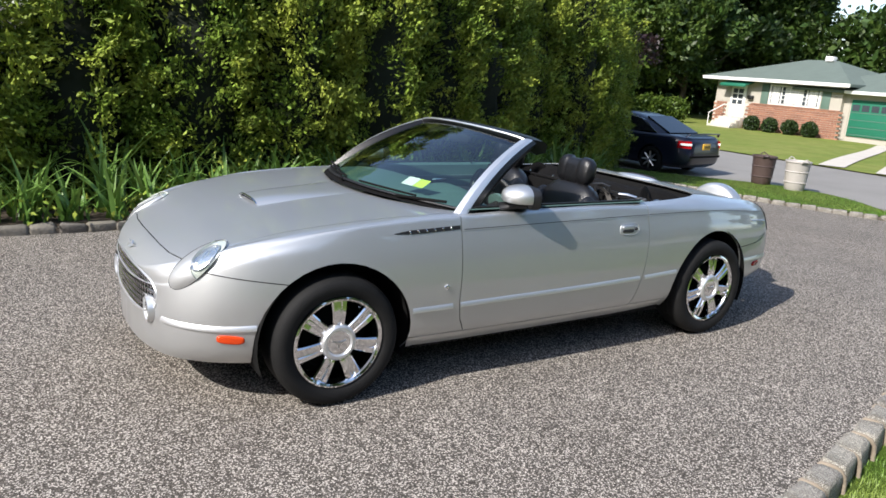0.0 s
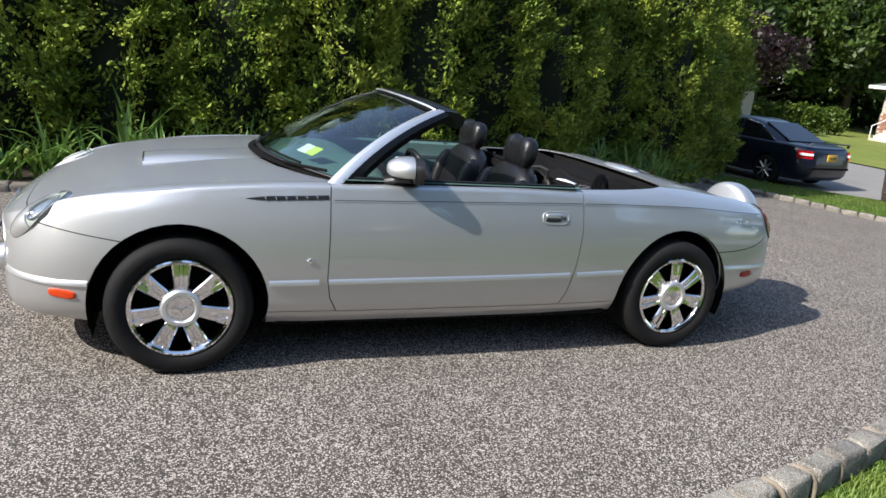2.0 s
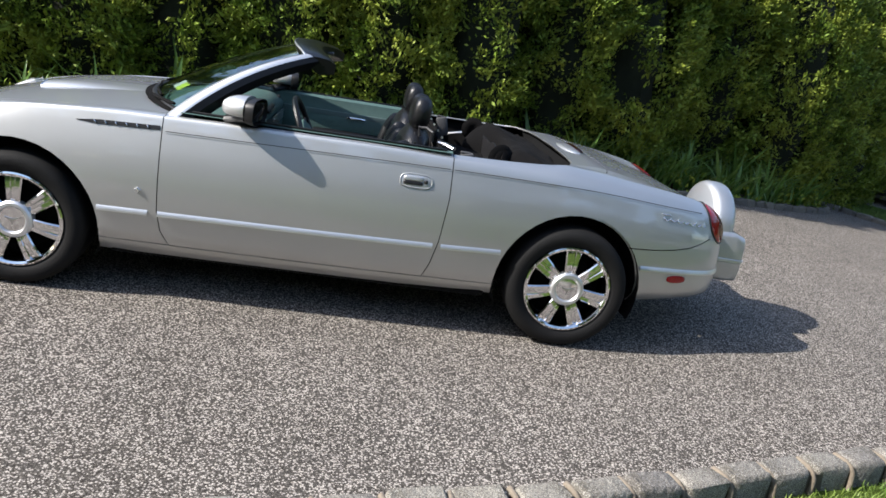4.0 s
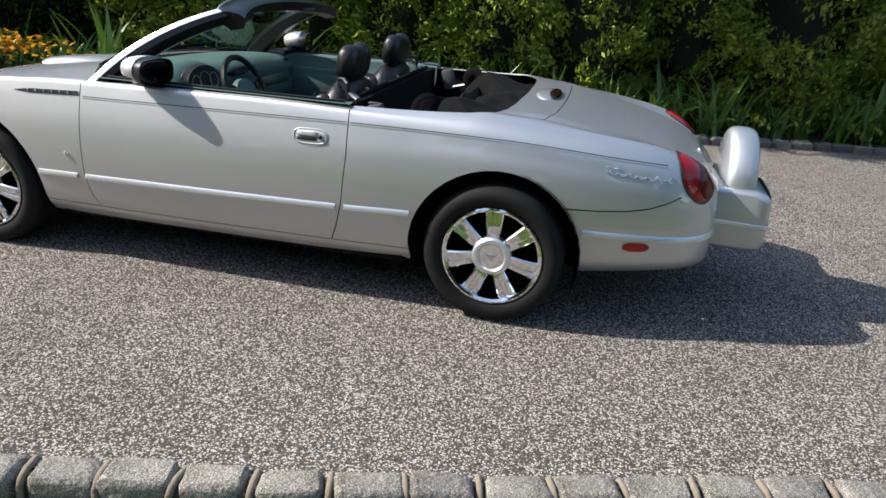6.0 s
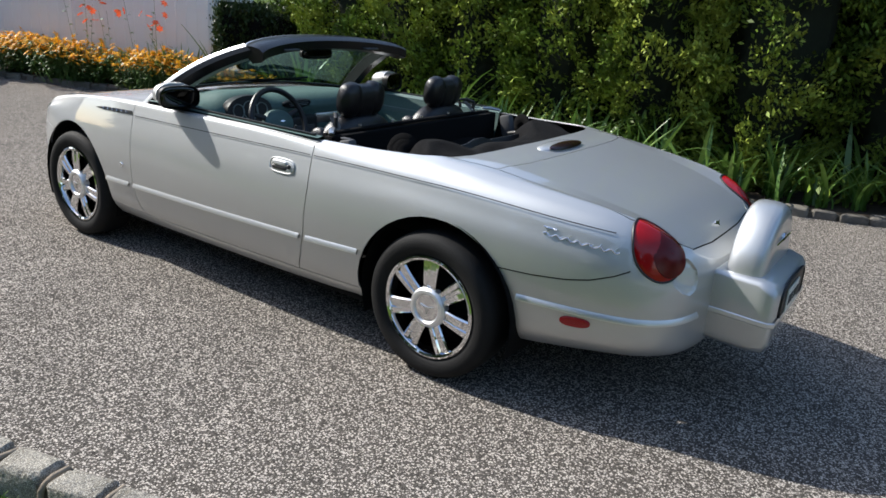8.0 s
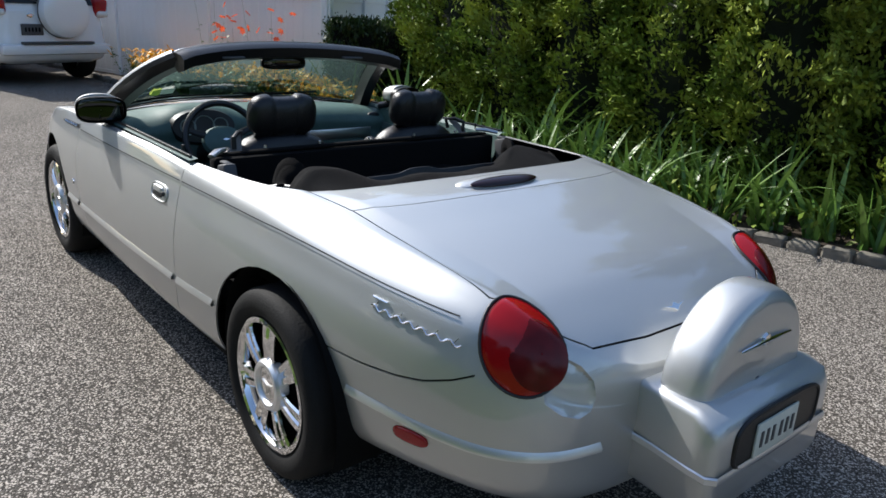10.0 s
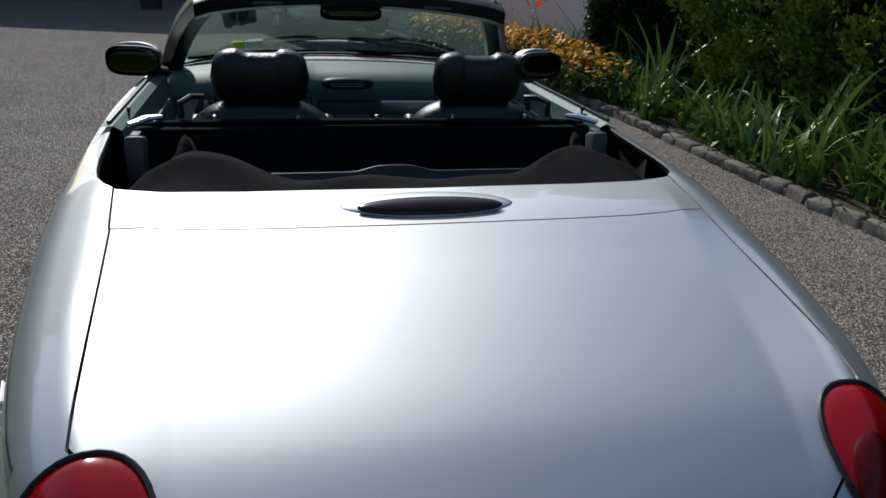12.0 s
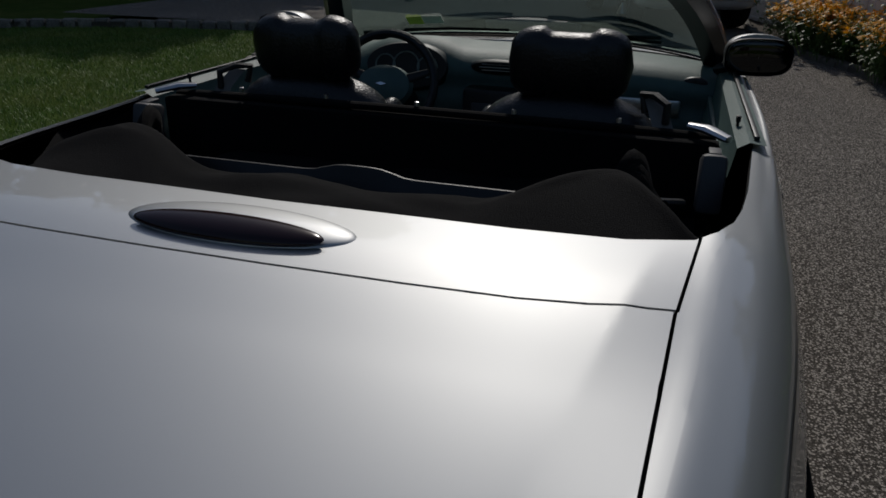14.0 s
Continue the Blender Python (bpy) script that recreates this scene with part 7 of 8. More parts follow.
def cut_arches(bm, wx, wz, r):
    for sx in wx:
        for sy in (-1, 1):
            carve(bm, outline_planes(ellipse(sx, wz, r, r, 24), X, Z), lambda f, s=sy: f.normal.y * s > 0.3).free()
    return bm


def suv():
    t = thing("suv", "white compact suv with a covered spare wheel on its rear door", "car", pose(-11.2, 0.26, ground_z(-11.2, 0) + 0.01, 0, 0, 180 + 18))
    body = loft([(0.30, -1.95, 2.0, 0.80, 0.25), (0.38, -2.1, 2.13, 0.88, 0.25), (0.55, -2.16, 2.2, 0.905, 0.28), (0.75, -2.14, 2.18, 0.908, 0.3), (0.92, -2.12, 2.02, 0.900, 0.3), (1.0, -2.11, 1.80, 0.89, 0.3), (1.05, -2.10, 1.25, 0.88, 0.25), (1.07, -2.09, 1.0, 0.87, 0.22)])
    cut_arches(body, (-1.33, 1.33), 0.36, 0.40)
    part("body", body, M_WHITE_CAR, t, soft=45)
    cabin = loft([(1.04, -2.10, 1.18, 0.875, 0.24), (1.2, -2.05, 0.92, 0.845, 0.24), (1.4, -1.97, 0.58, 0.785, 0.24), (1.54, -1.88, 0.28, 0.72, 0.22), (1.62, -1.78, 0.05, 0.66, 0.2), (1.665, -1.5, -0.2, 0.52, 0.2)])
    part("cabin", cabin, M_WHITE_CAR, t, soft=45)
    part("underbody", join(box(0, 0, 0.42, 3.9, 1.5, 0.25, 0.03), box(0, 0, 0.75, 3.6, 1.4, 0.45, 0.03)), M_SHADE, t)
    part("rear_bumper", box(-2.14, 0, 0.52, 0.14, 1.70, 0.16, 0.05), M_WHITE_CAR, t)
    part("bumper_step", box(-2.19, 0, 0.615, 0.10, 1.10, 0.035, 0.01), M_GREYTRIM, t)
    for sy in (-1, 1):
        for sx in (-1.33, 1.33):
            road_wheel(t, (sx, sy * 0.80, 0.355), 0.355, 0.225, M_ALLOY, sy)
        for (x0, x1, x2, x3) in ((0.80, 0.40, -0.27, -0.27), (-0.35, -0.35, -1.12, -1.12), (-1.20, -1.20, -1.60, -1.74)):
            patch([(x3, sy * 0.872, 1.13), (x0, sy * 0.872, 1.13), (x1, sy * 0.772, 1.535), (x2, sy * 0.772, 1.535)], M_CARGLASS, t, "side_window", 0.02, "dark tinted side window")
        lamp = part("tail_lamp", box(-2.015, sy * 0.785, 1.14, 0.24, 0.23, 0.30, 0.07, 3, turn=Euler((sy * radians(-8), radians(-7), 0)).to_matrix().to_4x4()), M_RED, t, "red tail lamp")
        part("indicator", box(-2.055, sy * 0.80, 1.04, 0.19, 0.20, 0.09, 0.04, 3), M_TRIMWHITE, lamp)
        part("door_mirror", moved(pill(0.12, 0.17, 0.22, power=3), pose(0.72, sy * 0.90, 1.16, 0, 0, 0 if sy > 0 else 180)), M_BLACK, t)
        part("roof_rail", tube([(-1.75, sy * 0.66, 1.64), (-1.6, sy * 0.665, 1.70), (-0.2, sy * 0.665, 1.71), (0.0, sy * 0.66, 1.64)], 0.02, 8), M_ALLOY, t)
        part("door_handle", box(-0.15, sy * 0.903, 0.98, 0.16, 0.03, 0.03, 0.01), M_GREYTRIM, t)
        part("door_handle", box(-1.0, sy * 0.903, 0.99, 0.16, 0.03, 0.03, 0.01), M_GREYTRIM, t)
        for x in (0.62, -0.31, -1.16):
            part("door_gap", box(x, sy * 0.9045, 0.72, 0.008, 0.006, 0.62, 0.001, 1), M_GREYTRIM, t)
        part("reflector", box(-2.19, sy * 0.62, 0.50, 0.03, 0.16, 0.04, 0.006), M_RED, t)
    patch([(-2.085, 0.66, 1.16), (-2.085, -0.66, 1.16), (-1.945, -0.58, 1.52), (-1.945, 0.58, 1.52)], M_CARGLASS, t, "rear_window", 0.015, "dark tinted rear window")
    patch([(1.14, -0.74, 1.10), (1.14, 0.74, 1.10), (0.30, 0.62, 1.56), (0.30, -0.62, 1.56)], M_CARGLASS, t, "windscreen", 0.02)
    part("spare_cover", moved(lathe([(0.0, -0.21), (0.20, -0.21), (0.30, -0.20), (0.355, -0.165), (0.37, -0.12), (0.37, 0.0)], 40, "x"), pose(-2.12, -0.12, 1.05)), M_WHITE_CAR, t, "round white spare wheel cover")
    part("spare_seam", moved(lathe([(0.372, -0.012), (0.382, -0.03), (0.372, -0.045)], 40, "x"), pose(-2.12, -0.12, 1.05)), M_GREYTRIM, t)
    part("number_plate", box(-2.15, 0.36, 0.80, 0.02, 0.32, 0.16, 0.005), M_GREYTRIM, t, "grey number plate with blank bars")
    for k in range(5):
        part("plate_bar", box(-2.162, 0.26 + 0.05 * k, 0.80, 0.006, 0.025, 0.06, 0.001, 1), M_SHADE, t)
    part("badge", moved(pill(0.11, 0.07, 0.02), pose(-2.12, 0.36, 1.0, 0, 0, 90)), M_CHROME, t)
    part("rear_wiper", tube([(-2.11, 0.05, 1.16), (-2.085, 0.35, 1.22)], 0.012, 6), M_GREYTRIM, t)


def sedan():
    t = thing("sedan", "dark blue four-door sedan parked at the street", "car", pose(12.25, 10.35, ground_z(12.25, 10.35) + 0.014, 0, 0, 97))
    body = loft([(0.20, -2.15, 2.15, 0.78, 0.3), (0.30, -2.32, 2.3, 0.87, 0.35), (0.5, -2.39, 2.38, 0.895, 0.4), (0.70, -2.38, 2.34, 0.90, 0.42), (0.84, -2.35, 2.15, 0.885, 0.42), (0.92, -2.30, 1.75, 0.86, 0.4), (0.96, -2.22, 1.05, 0.83, 0.35), (0.985, -2.05, 0.8, 0.78, 0.3)])
    cut_arches(body, (-1.40, 1.42), 0.33, 0.365)
    part("body", body, M_BLUE_CAR, t, soft=45)
    cabin = loft([(0.95, -1.75, 1.05, 0.80, 0.3), (1.08, -1.52, 0.78, 0.755, 0.3), (1.24, -1.16, 0.42, 0.68, 0.28), (1.36, -0.80, 0.12, 0.61, 0.25), (1.41, -0.58, -0.08, 0.53, 0.22), (1.425, -0.42, -0.2, 0.42, 0.2)])
    part("cabin", cabin, M_BLUE_CAR, t, soft=45)
    part("underbody", join(box(0, 0, 0.36, 4.2, 1.4, 0.25, 0.03), box(0, 0, 0.6, 3.6, 1.3, 0.35, 0.03)), M_SHADE, t)
    for sy in (-1, 1):
        for sx in (-1.40, 1.42):
            road_wheel(t, (sx, sy * 0.785, 0.325), 0.325, 0.225, M_ALLOY, sy)
        patch([(-0.36, sy * 0.805, 0.98), (0.72, sy * 0.805, 0.98), (0.16, sy * 0.655, 1.33), (-0.36, sy * 0.655, 1.33)], M_CARGLASS, t, "side_window", 0.02)
        patch([(-1.42, sy * 0.80, 0.99), (-0.44, sy * 0.805, 0.98), (-0.44, sy * 0.655, 1.33), (-0.86, sy * 0.672, 1.28)], M_CARGLASS, t, "side_window", 0.02)
        part("window_trim", tube([(0.76, sy * 0.80, 0.985), (0.15, sy * 0.645, 1.345), (-0.45, sy * 0.64, 1.365), (-0.9, sy * 0.665, 1.28), (-1.45, sy * 0.80, 0.985)], 0.012, 6), M_CHROME, t)
        patch([(-2.345, sy * 0.62, 0.70), (-2.13, sy * 0.885, 0.70), (-2.13, sy * 0.865, 0.87), (-2.33, sy * 0.62, 0.87)], M_RED, t, "tail_lamp", 0.03, "red and clear tail lamp")
        patch([(-2.347, sy * 0.62, 0.77), (-2.18, sy * 0.86, 0.77), (-2.18, sy * 0.855, 0.82), (-2.345, sy * 0.62, 0.82)], M_TRIMWHITE, t, "indicator", 0.034)
        part("side_strip", box(0.0, sy * 0.903, 0.52, 1.9, 0.02, 0.05, 0.008), M_BLUE_CAR, t)
        part("door_mirror", moved(pill(0.10, 0.13, 0.2, power=3), pose(0.60, sy * 0.84, 1.03, 0, 0, 0 if sy > 0 else 180)), M_BLUE_CAR, t)
        for x in (0.75, -0.40, -1.15):
            part("door_gap", box(x, sy * 0.897, 0.62, 0.008, 0.006, 0.55, 0.001, 1), M_SHADE, t)
    patch([(-1.70, -0.62, 1.0), (-1.70, 0.62, 1.0), (-0.92, 0.52, 1.345), (-0.92, -0.52, 1.345)], M_CARGLASS, t, "rear_window", 0.02)
    patch([(0.98, 0.62, 1.0), (0.98, -0.62, 1.0), (0.20, -0.5, 1.34), (0.20, 0.5, 1.34)], M_CARGLASS, t, "windscreen", 0.02)
    part("rear_spoiler", tube([(-2.22, -0.72, 0.97), (-2.28, -0.65, 1.04), (-2.30, 0, 1.05), (-2.28, 0.65, 1.04), (-2.22, 0.72, 0.97)], 0.03, 8, squash=0.5), M_BLUE_CAR, t)
    part("bumper_strip", box(-2.385, 0, 0.50, 0.03, 1.3, 0.05, 0.01), M_SHADE, t)
    part("number_plate", box(-2.385, 0, 0.74, 0.02, 0.32, 0.15, 0.004), M_BRASS, t, "yellow number plate with blank bars")
    for k in range(5):
        part("plate_bar", box(-2.397, -0.1 + 0.05 * k, 0.74, 0.006, 0.024, 0.06, 0.001, 1), M_BLUE_CAR, t)


suv()
sedan()


# ---- bins ----
def bin_can(at, mat, label, turn):
    t = thing("rubbish_bin", label, "bin", pose(*at, ground_z(*at) + 0.07, 0, 0, turn), "bins at the street")
    part("can", lathe([(0.0, 0.0), (0.20, 0.0), (0.215, 0.02), (0.235, 0.2), (0.262, 0.60), (0.268, 0.62), (0.285, 0.63), (0.285, 0.66), (0.262, 0.665), (0.245, 0.60), (0.20, 0.05), (0.0, 0.04)], 28), mat, t)
    for z in (0.18, 0.42):
        part("can_rib", lathe([(0.226 + 0.058 * z, z - 0.015), (0.240 + 0.058 * z, z), (0.226 + 0.058 * z, z + 0.015)], 28), mat, t)
    for s in (-1, 1):
        part("can_handle", tube([(s * 0.27, -0.07, 0.62), (s * 0.33, -0.06, 0.68), (s * 0.34, 0, 0.72), (s * 0.33, 0.06, 0.68), (s * 0.27, 0.07, 0.62)], 0.014, 6), mat, t)


bin_can((13.0, 6.66), M_BROWNBIN, "open brown plastic rubbish bin on the grass strip", 40)
bin_can((13.0, 5.80), M_GREYBIN, "open pale grey plastic rubbish bin on the grass strip", 60)


# ---- house across the street ----
HX, HG = 40.4, -0.88


def hy(y):
    return -3.866 + (y + 3.866) * 1.18


def hz(z):
    return 1.641 + (z - 1.641) * 1.18


house = thing("house", "single-storey ranch house with beige siding, brick base and green trim", "house", pose(0, 0, 0))
yl, yr, yg = hy(24.35), hy(16.9), hy(9.0)
part("wall", join(box(HX + 4.5, (yl + yr) / 2, (HG + hz(2.2)) / 2, 9.0, yl - yr, hz(2.2) - HG), box(HX + 4.5, (yr + yg) / 2, (HG + hz(1.95)) / 2, 8.4, yr - yg, hz(1.95) - HG)), M_SIDING, house, "beige horizontal siding")
n = 12
for k in range(n):
    z = hz(0.95) + (hz(2.15) - hz(0.95)) * (k + 0.5) / n
    part("siding_board", box(HX - 0.012, (yl + yr) / 2, z, 0.03, yl - yr - 0.02, (hz(2.15) - hz(0.95)) / n - 0.008, turn=Euler((0, radians(5), 0)).to_matrix().to_4x4()), M_SIDING, house)
n = 16
for k in range(n):
    z = HG + 0.1 + (hz(1.85) - HG - 0.1) * (k + 0.5) / n
    part("siding_board", box(HX + 0.285, yr - (yr - hy(16.6)) / 2 , z, 0.03, yr - hy(16.6), (hz(1.85) - HG - 0.1) / n - 0.008, turn=Euler((0, radians(5), 0)).to_matrix().to_4x4()), M_SIDING, house)


def hip_roof(x0, x1, y0, y1, z0, z1, over, name):
    x0, x1, y0, y1 = x0 - over, x1 + over, y0 - over, y1 + over
    h = min(x1 - x0, y1 - y0) / 2
    xm = (x0 + x1) / 2
    bm = bmesh.new()
    v = [bm.verts.new(p) for p in ((x0, y0, z0), (x1, y0, z0), (x1, y1, z0), (x0, y1, z0), (xm, y0 + h * 0.8, z1), (xm, y1 - h * 0.8, z1), (x0, y0, z0 - 0.16), (x1, y0, z0 - 0.16), (x1, y1, z0 - 0.16), (x0, y1, z0 - 0.16))]
    for f in ((0, 1, 4), (1, 2, 5, 4), (2, 3, 5), (3, 0, 4, 5), (0, 6, 7, 1), (1, 7, 8, 2), (2, 8, 9, 3), (3, 9, 6, 0), (9, 8, 7, 6)):
        bm.faces.new([v[i] for i in f])
    bmesh.ops.recalc_face_normals(bm, faces=bm.faces)
    return part(name, bm, M_SHINGLE, house, "grey-green shingle roof", soft=5)


hip_roof(HX, HX + 9, yr, yl, hz(2.28), hz(3.55), 0.75, "roof")
hip_roof(HX + 0.3, HX + 8.7, yg, yr + 2.5, hz(1.98), hz(3.2), 0.6, "roof")
part("fascia", box(HX - 0.77, (yl + yr) / 2, hz(2.2), 0.05, yl - yr + 1.4, 0.20, 0.01), M_TRIMWHITE, house)
part("fascia", box(HX - 0.33, (yr + yg) / 2 - 0.4, hz(1.9), 0.05, yr - yg + 0.4, 0.18, 0.01), M_TRIMWHITE, house)
part("chimney_vent", box(HX + 4.2, hy(20.0), hz(3.62), 0.5, 0.5, 0.3, 0.02), M_TRIMWHITE, house)
# brick base, course by course
courses = 13
b0, b1 = HG, hz(0.92)
bw = 0.42
me = box(0, 0, 0, 0.10, bw - 0.03, (b1 - b0) / courses - 0.02, 0.006, 1)
brick_me = bpy.data.meshes.new("brick")
me.to_mesh(brick_me)
me.free()
brick_me.materials.append(M_BRICK)
part("brick_backing", box(HX - 0.02, (yl + yr) / 2, (b0 + b1) / 2, 0.08, yl - yr, b1 - b0), M_CONCRETE, house, "mortar behind the brickwork")
base = part("brick_sill", box(HX - 0.06, (hy(21.9) + yr) / 2, b1 + 0.03, 0.16, hy(21.9) - yr, 0.06, 0.01), M_BRICK, house)
for k in range(courses):
    z = b0 + (b1 - b0) * (k + 0.5) / courses
    y = yr + (bw / 2 if k % 2 else 0)
    while y < yl:
        if not hy(22.2) < y < hy(23.6):
            ob = new("brick", brick_me)
            ob.parent = house
            ob.location = (HX - 0.05, y, z)
        y += bw


def house_window(y0, y1, z0, z1, splits, rows_, cols):
    w = part("window", box(HX - 0.05, (y0 + y1) / 2, (z0 + z1) / 2, 0.10, y1 - y0, z1 - z0, 0.01), M_TRIMWHITE, house, "white framed window")
    edges = [y0 + 0.08] + [y0 + s * (y1 - y0) for s in splits] + [y1 - 0.08]
    for a, b in zip(edges[:-1], edges[1:]):
        part("pane", box(HX - 0.098, (a + b) / 2, (z0 + z1) / 2, 0.02, b - a - 0.10, z1 - z0 - 0.2), M_WINDOW, w, "dark window glass")
        part("curtain", box(HX - 0.106, (a + b) / 2, (z0 + z1) / 2, 0.006, (b - a) * 0.72, z1 - z0 - 0.24), material("pale_curtain", (0.55, 0.55, 0.53), 0.8, vary=0.2, scale=6), w)
        for r_ in range(1, rows_):
            part("muntin", box(HX - 0.115, (a + b) / 2, z0 + 0.1 + (z1 - z0 - 0.2) * r_ / rows_, 0.02, b - a - 0.1, 0.03), M_TRIMWHITE, w)
        for c in range(1, cols):
            part("muntin", box(HX - 0.115, a + (b - a) * c / cols, (z0 + z1) / 2, 0.02, 0.03, z1 - z0 - 0.2), M_TRIMWHITE, w)


house_window(hy(18.0), hy(20.92), hz(0.98), hz(2.02), (0.25, 0.75), 4, 3)
for a, b in ((20.98, 21.42), (17.5, 17.94)):
    part("shutter", box(HX - 0.05, (hy(a) + hy(b)) / 2, (hz(0.95) + hz(2.04)) / 2, 0.06, hy(b) - hy(a), hz(2.04) - hz(0.95), 0.01), M_SHUTTER, house, "grey-green shutter")
fd = part("front_door", box(HX - 0.04, (hy(22.35) + hy(23.3)) / 2, (hz(0.12) + hz(1.9)) / 2, 0.10, hy(23.3) - hy(22.35), hz(1.9) - hz(0.12), 0.01), M_TRIMWHITE, house, "white front door with glass panes")
for i in range(3):
    for j in range(2):
        part("pane", box(HX - 0.095, hy(22.62) + 0.43 * j + 0.05, hz(0.95) + 0.36 * i, 0.02, 0.34, 0.28), M_WINDOW, fd)
part("awning", join(box(HX - 0.45, (hy(22.1) + hy(23.5)) / 2, hz(1.98), 0.95, hy(23.5) - hy(22.1) + 0.3, 0.08, 0.01, turn=Euler((0, radians(-14), 0)).to_matrix().to_4x4()), box(HX - 0.9, (hy(22.1) + hy(23.5)) / 2, hz(1.86), 0.04, hy(23.5) - hy(22.1) + 0.3, 0.16, 0.01)), M_GREENPAINT, house, "green door awning")
for k in range(4):
    part("step", box(HX - 0.5 - 0.35 * k, hy(22.83), HG + 0.09 + (hz(0.1) - HG - 0.18) * (3 - k) / 3 / 1.0 / 2, 0.4, 1.7, 0.18 + (hz(0.1) - HG - 0.18) * (3 - k) / 3, 0.02), M_CONCRETE, house)
for s in (-0.85, 0.85):
    part("hand_rail", tube([(HX - 0.2, hy(22.83) + s, hz(0.1) + 0.8), (HX - 1.7, hy(22.83) + s, HG + 0.9), (HX - 1.7, hy(22.83) + s, HG)], 0.03, 6), M_TRIMWHITE, house)
part("letter_box", box(HX - 0.14, hy(22.0), hz(1.25), 0.16, 0.4, 0.26, 0.03), M_BLACK, house)
gd = part("garage_door", box(HX + 0.26, hy(14.6), (HG + 0.35 + hz(1.56)) / 2, 0.08, hy(16.5) - hy(12.7), hz(1.56) - HG - 0.35, 0.01), M_GREENPAINT, house, "green panelled garage door with a row of panes")
for k in range(8):
    part("garage_pane", box(HX + 0.215, hy(12.95) + (hy(16.25) - hy(12.95)) * k / 7, hz(1.18), 0.02, 0.42, 0.36), M_WINDOW, gd)
for k in range(4):
    part("garage_groove", box(HX + 0.217, hy(14.6), HG + 0.45 + 0.42 * k, 0.02, hy(16.5) - hy(12.7), 0.03), M_SHUTTER, gd)
# clipped bushes before the house
for k, y in enumerate((21.15, 20.05, 18.9, 17.8)):
    rr = np.random.default_rng(700 + k)
    t = thing("round_bush", "round clipped green bush at the brick wall", "bush", pose(HX - 1.0, hy(y), HG + 0.02), "bushes before the house")
    d = rr.normal(0, 1, (260, 3))
    d /= np.linalg.norm(d, axis=1)[:, None]
    leaves("foliage", d * 0.42 + np.array((0, 0, 0.45)), d, 14, 0.06, (0.04, 0.04, 0.04), M_HEDGE_DARK, rr, parent=t)
    # smooth black core stands in for shade inside the bush
    part("inner_twig", cushion(0, 0, 0.42, 0.74, 0.74, 0.78, 0, 2.0), M_SHADE, t)

# second house glimpsed behind the trees, seen past the end of the hedge
cot = thing("cottage", "low house with a brown roof behind the trees", "house", pose(25.5, 31.0, -0.8, 0, 0, 20))
part("wall", box(0, 0, 1.3, 8, 6, 2.6, 0.02), M_SIDING, cot)
bm = bmesh.new()
v = [bm.verts.new(p) for p in ((-4.5, -3.5, 2.6), (4.5, -3.5, 2.6), (4.5, 3.5, 2.6), (-4.5, 3.5, 2.6), (-3.0, 0, 4.6), (3.0, 0, 4.6))]
for f in ((0, 1, 5, 4), (1, 2, 5), (2, 3, 4, 5), (3, 0, 4), (3, 2, 1, 0)):
    bm.faces.new([v[i] for i in f])
bmesh.ops.recalc_face_normals(bm, faces=bm.faces)
part("roof", bm, material("brown_shingle", (0.22, 0.12, 0.08), 0.9, vary=0.2, scale=2), cot, soft=5)
part("window", box(-4.02, 0.5, 1.6, 0.06, 1.4, 1.0, 0.01), M_WINDOW, cot)

nb = thing("neighbour_house", "pale house with a brown-grey roof past the hedge", "house", pose(0.2, 50.0, -0.2, 0, 0, 0))
part("wall", box(0, 0, 1.15, 9, 7, 2.3, 0.02), M_TRIMWHITE, nb)
bm = bmesh.new()
v = [bm.verts.new(p) for p in ((-5, -4, 2.2), (5, -4, 2.2), (5, 4, 2.2), (-5, 4, 2.2), (-3.0, 0, 3.5), (3.0, 0, 3.5))]
for f in ((0, 1, 5, 4), (1, 2, 5), (2, 3, 4, 5), (3, 0, 4), (3, 2, 1, 0)):
    bm.faces.new([v[i] for i in f])
bmesh.ops.recalc_face_normals(bm, faces=bm.faces)
part("roof", bm, material("brown_grey_shingle", (0.11, 0.092, 0.08), 0.9, vary=0.2, scale=2), nb, soft=5)

# clipped hedge line at the far lawn
rr = np.random.default_rng(77)
cs, ns = hedge_face([(26, 33), (33, 31.5), (38, 29.5)], 1.6, 0.5, 500, rr)
leaves("far_hedge", cs, ns, 22, 0.11, (0.15, 0.15, 0.12), M_TREE_LIGHT, rr, label="clipped green hedge beside the far lawn", category="hedge")

# ---- house wing and gates at the end of the drive ----
gar = thing("garage", "white clapboard house wing, with unseen tall walls added to shade the drive", "building", pose(-18.4, -1.75, 0.11, 0, 0, 7.5))
# only the low clapboard front shows; taller blocks and roof are added for shade
part("wall", join(box(-2.5, -4.0, 1.4, 5, 3.0, 2.8, 0.02), box(-9.6, -1.5, 2.825, 5, 8.0, 5.65, 0.02), box(-6.1, -4.5, 2.825, 2.6, 2.0, 5.65, 0.02), box(-2.5, -4.0, 4.2, 5, 3.0, 2.9, 0.02)), M_TRIMWHITE, gar)
part("roof", prism([(-6.2, 5.62), (2.9, 5.62), (-1.6, 7.0)], -12.4, 0.3, "x"), M_SHINGLE, gar, "unseen grey shingle roof added for shade", soft=5)
for k in range(24):
    part("siding_board", box(0.012, -4.0, 0.12 + 0.11 * k, 0.02, 2.96, 0.105, turn=Euler((0, radians(4), 0)).to_matrix().to_4x4()), M_TRIMWHITE, gar)
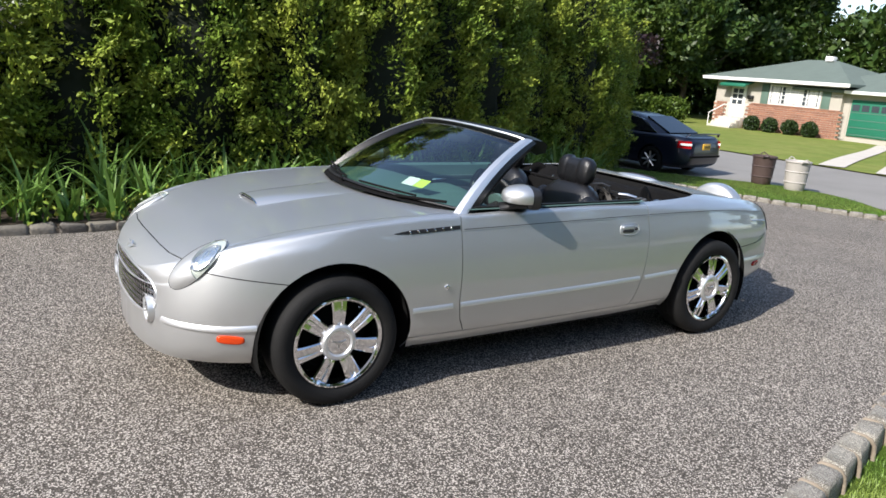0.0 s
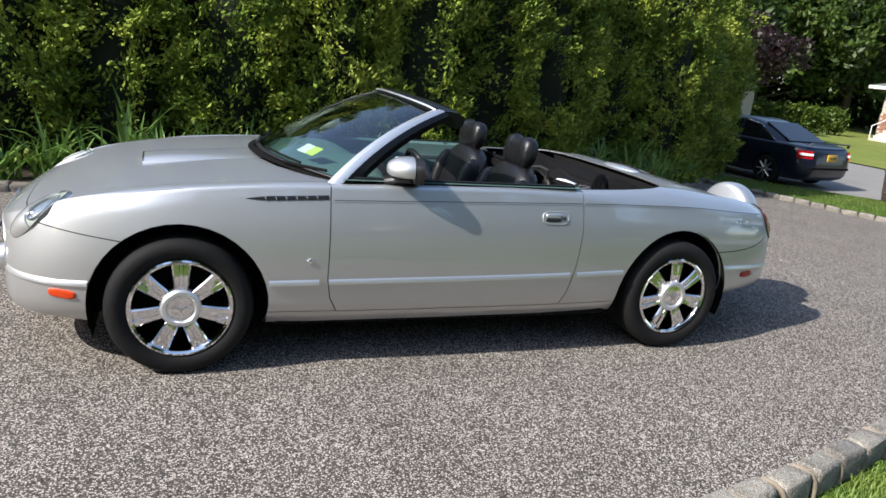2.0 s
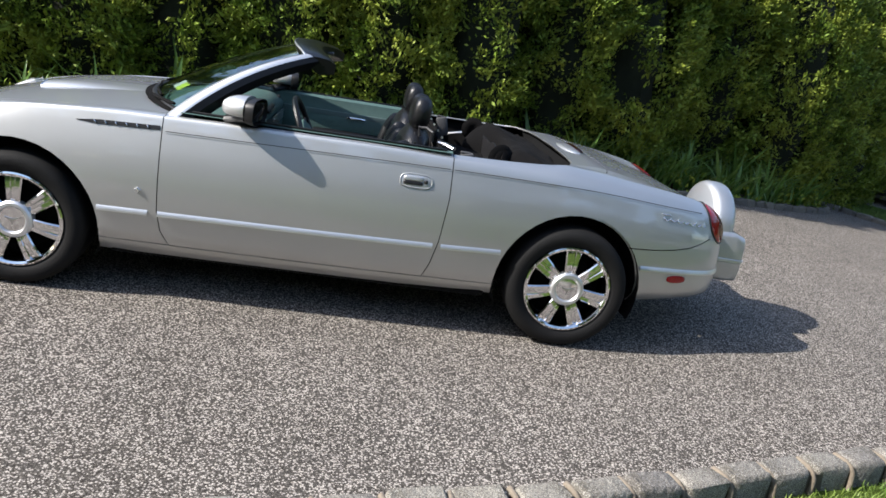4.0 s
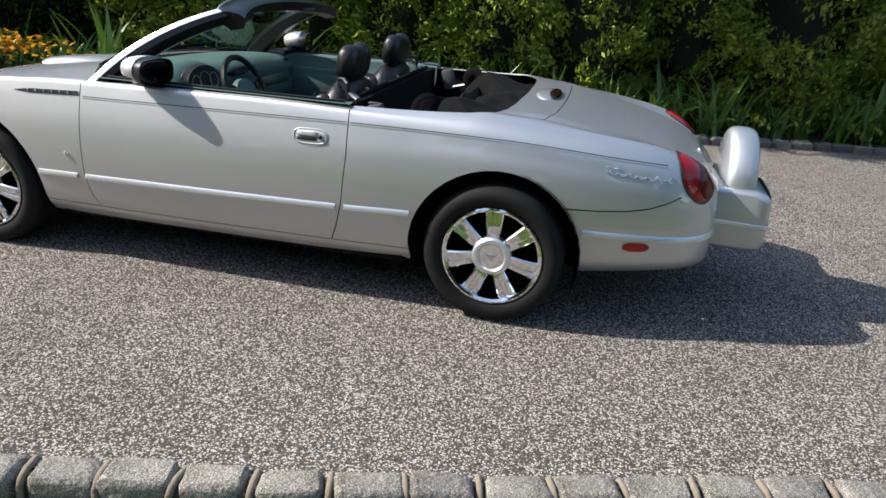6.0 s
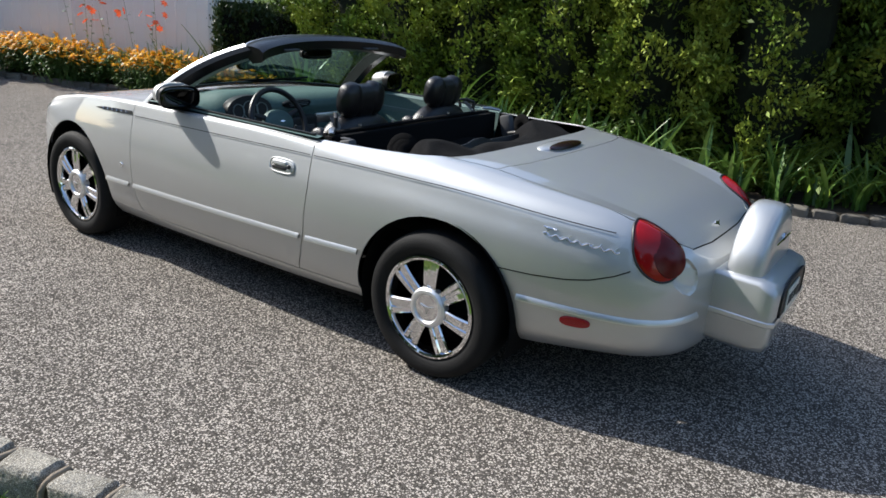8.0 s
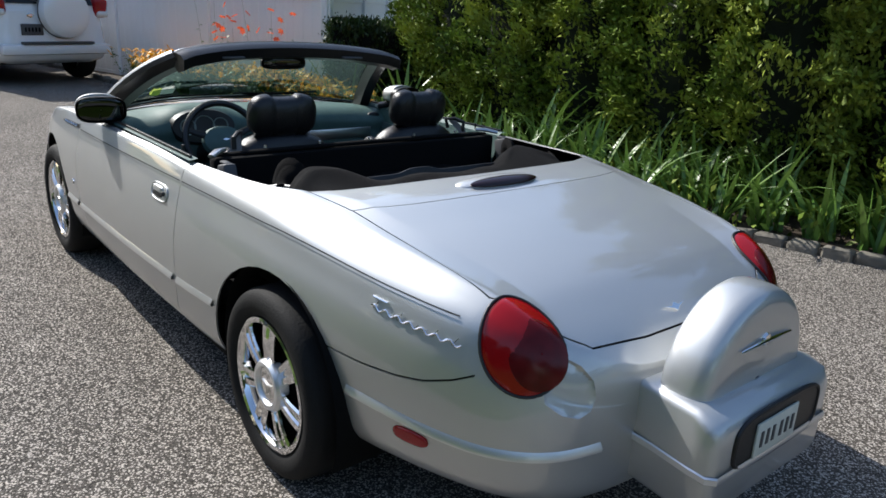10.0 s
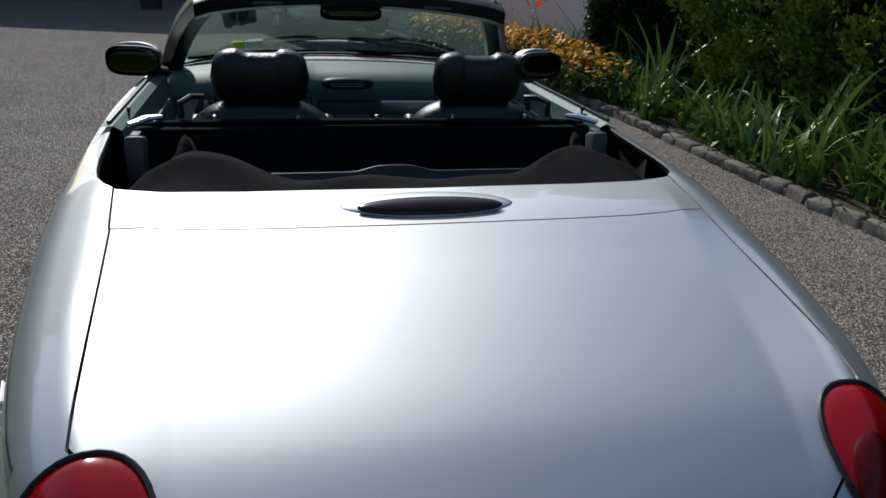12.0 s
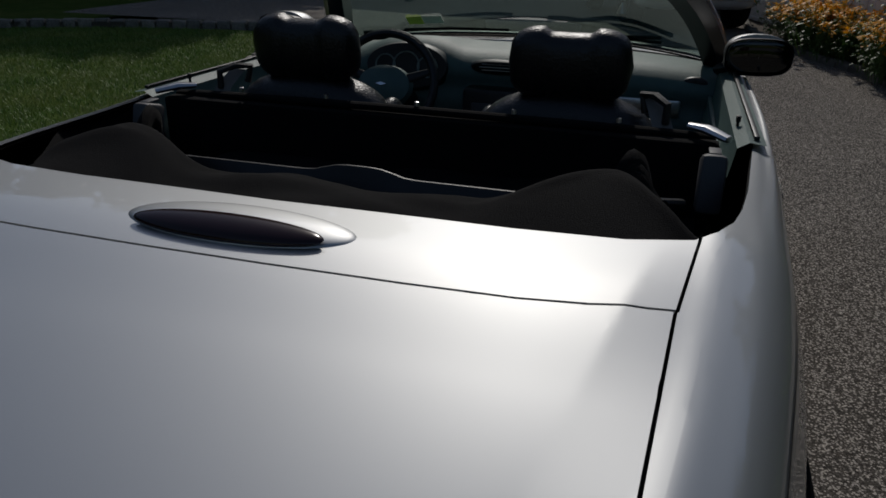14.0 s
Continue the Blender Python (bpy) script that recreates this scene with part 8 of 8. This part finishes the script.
part("corner_board", box(0.016, -2.56, 1.4, 0.05, 0.12, 2.76, 0.005, 1), M_TRIMWHITE, gar)
for k in range(2):
    p = Vector((-18.0 + 0.89 * k, -4.22 + 2.27 * k, 0))
    f = thing("fence_gate", "white vinyl gate panel with a flat top band", "gate", pose(p.x, p.y, 0.11, 0, 0, 68.6), "white gate panels")
    part("gate_post", join(box(0, 0, 1.0, 0.13, 0.13, 2.0, 0.006, 1), box(0, 0, 2.01, 0.17, 0.17, 0.04, 0.006, 1)), M_VINYL, f, soft=20)
    part("gate_panel", box(1.22, 0, 0.80, 2.31, 0.035, 1.36, 0.004, 1), M_VINYL, f)
    part("gate_rail", box(1.22, 0, 0.09, 2.31, 0.06, 0.12, 0.004, 1), M_VINYL, f)
    part("gate_rail", box(1.22, 0, 1.46, 2.31, 0.06, 0.12, 0.004, 1), M_VINYL, f)
    part("top_band", box(1.22, 0, 1.69, 2.31, 0.03, 0.34, 0.004, 1), M_VINYL, f)
    part("gate_rail", box(1.22, 0, 1.88, 2.31, 0.06, 0.09, 0.004, 1), M_VINYL, f)
pot = thing("potted_grass", "potted ornamental grass beside the garage", "plant", pose(-14.5, -2.8, 0.11))
part("pot", lathe([(0.0, 0.0), (0.20, 0.0), (0.26, 0.3), (0.28, 0.32), (0.27, 0.36), (0.24, 0.33), (0.0, 0.30)], 24), M_TERRA, pot)
tuft = part("soil", lathe([(0.0, 0.31), (0.23, 0.31)], 16), M_SOIL, pot)
for _ in range(46):
    ob = new("leaf", strap[rr.integers(len(strap))])
    ob.parent = pot
    ob.matrix_local = pose(rr.normal(0, 0.08), rr.normal(0, 0.08), 0.3, rr.normal(0, 8), rr.normal(0, 8), rr.uniform(0, 360)) @ Matrix.Diagonal((1.3, 1.3, 1.3, 1))

# overhead lines
wires = thing("power_line", "thin overhead power lines along the street", "cable", kind="stuff")
for k, z in enumerate((7.0, 7.5, 8.0)):
    part("wire", tube([(18.0, y, z - 0.25 * math.sin((y + 20) / 60 * math.pi)) for y in np.linspace(-20, 45, 20)], 0.012, 5), M_BLACK, wires)
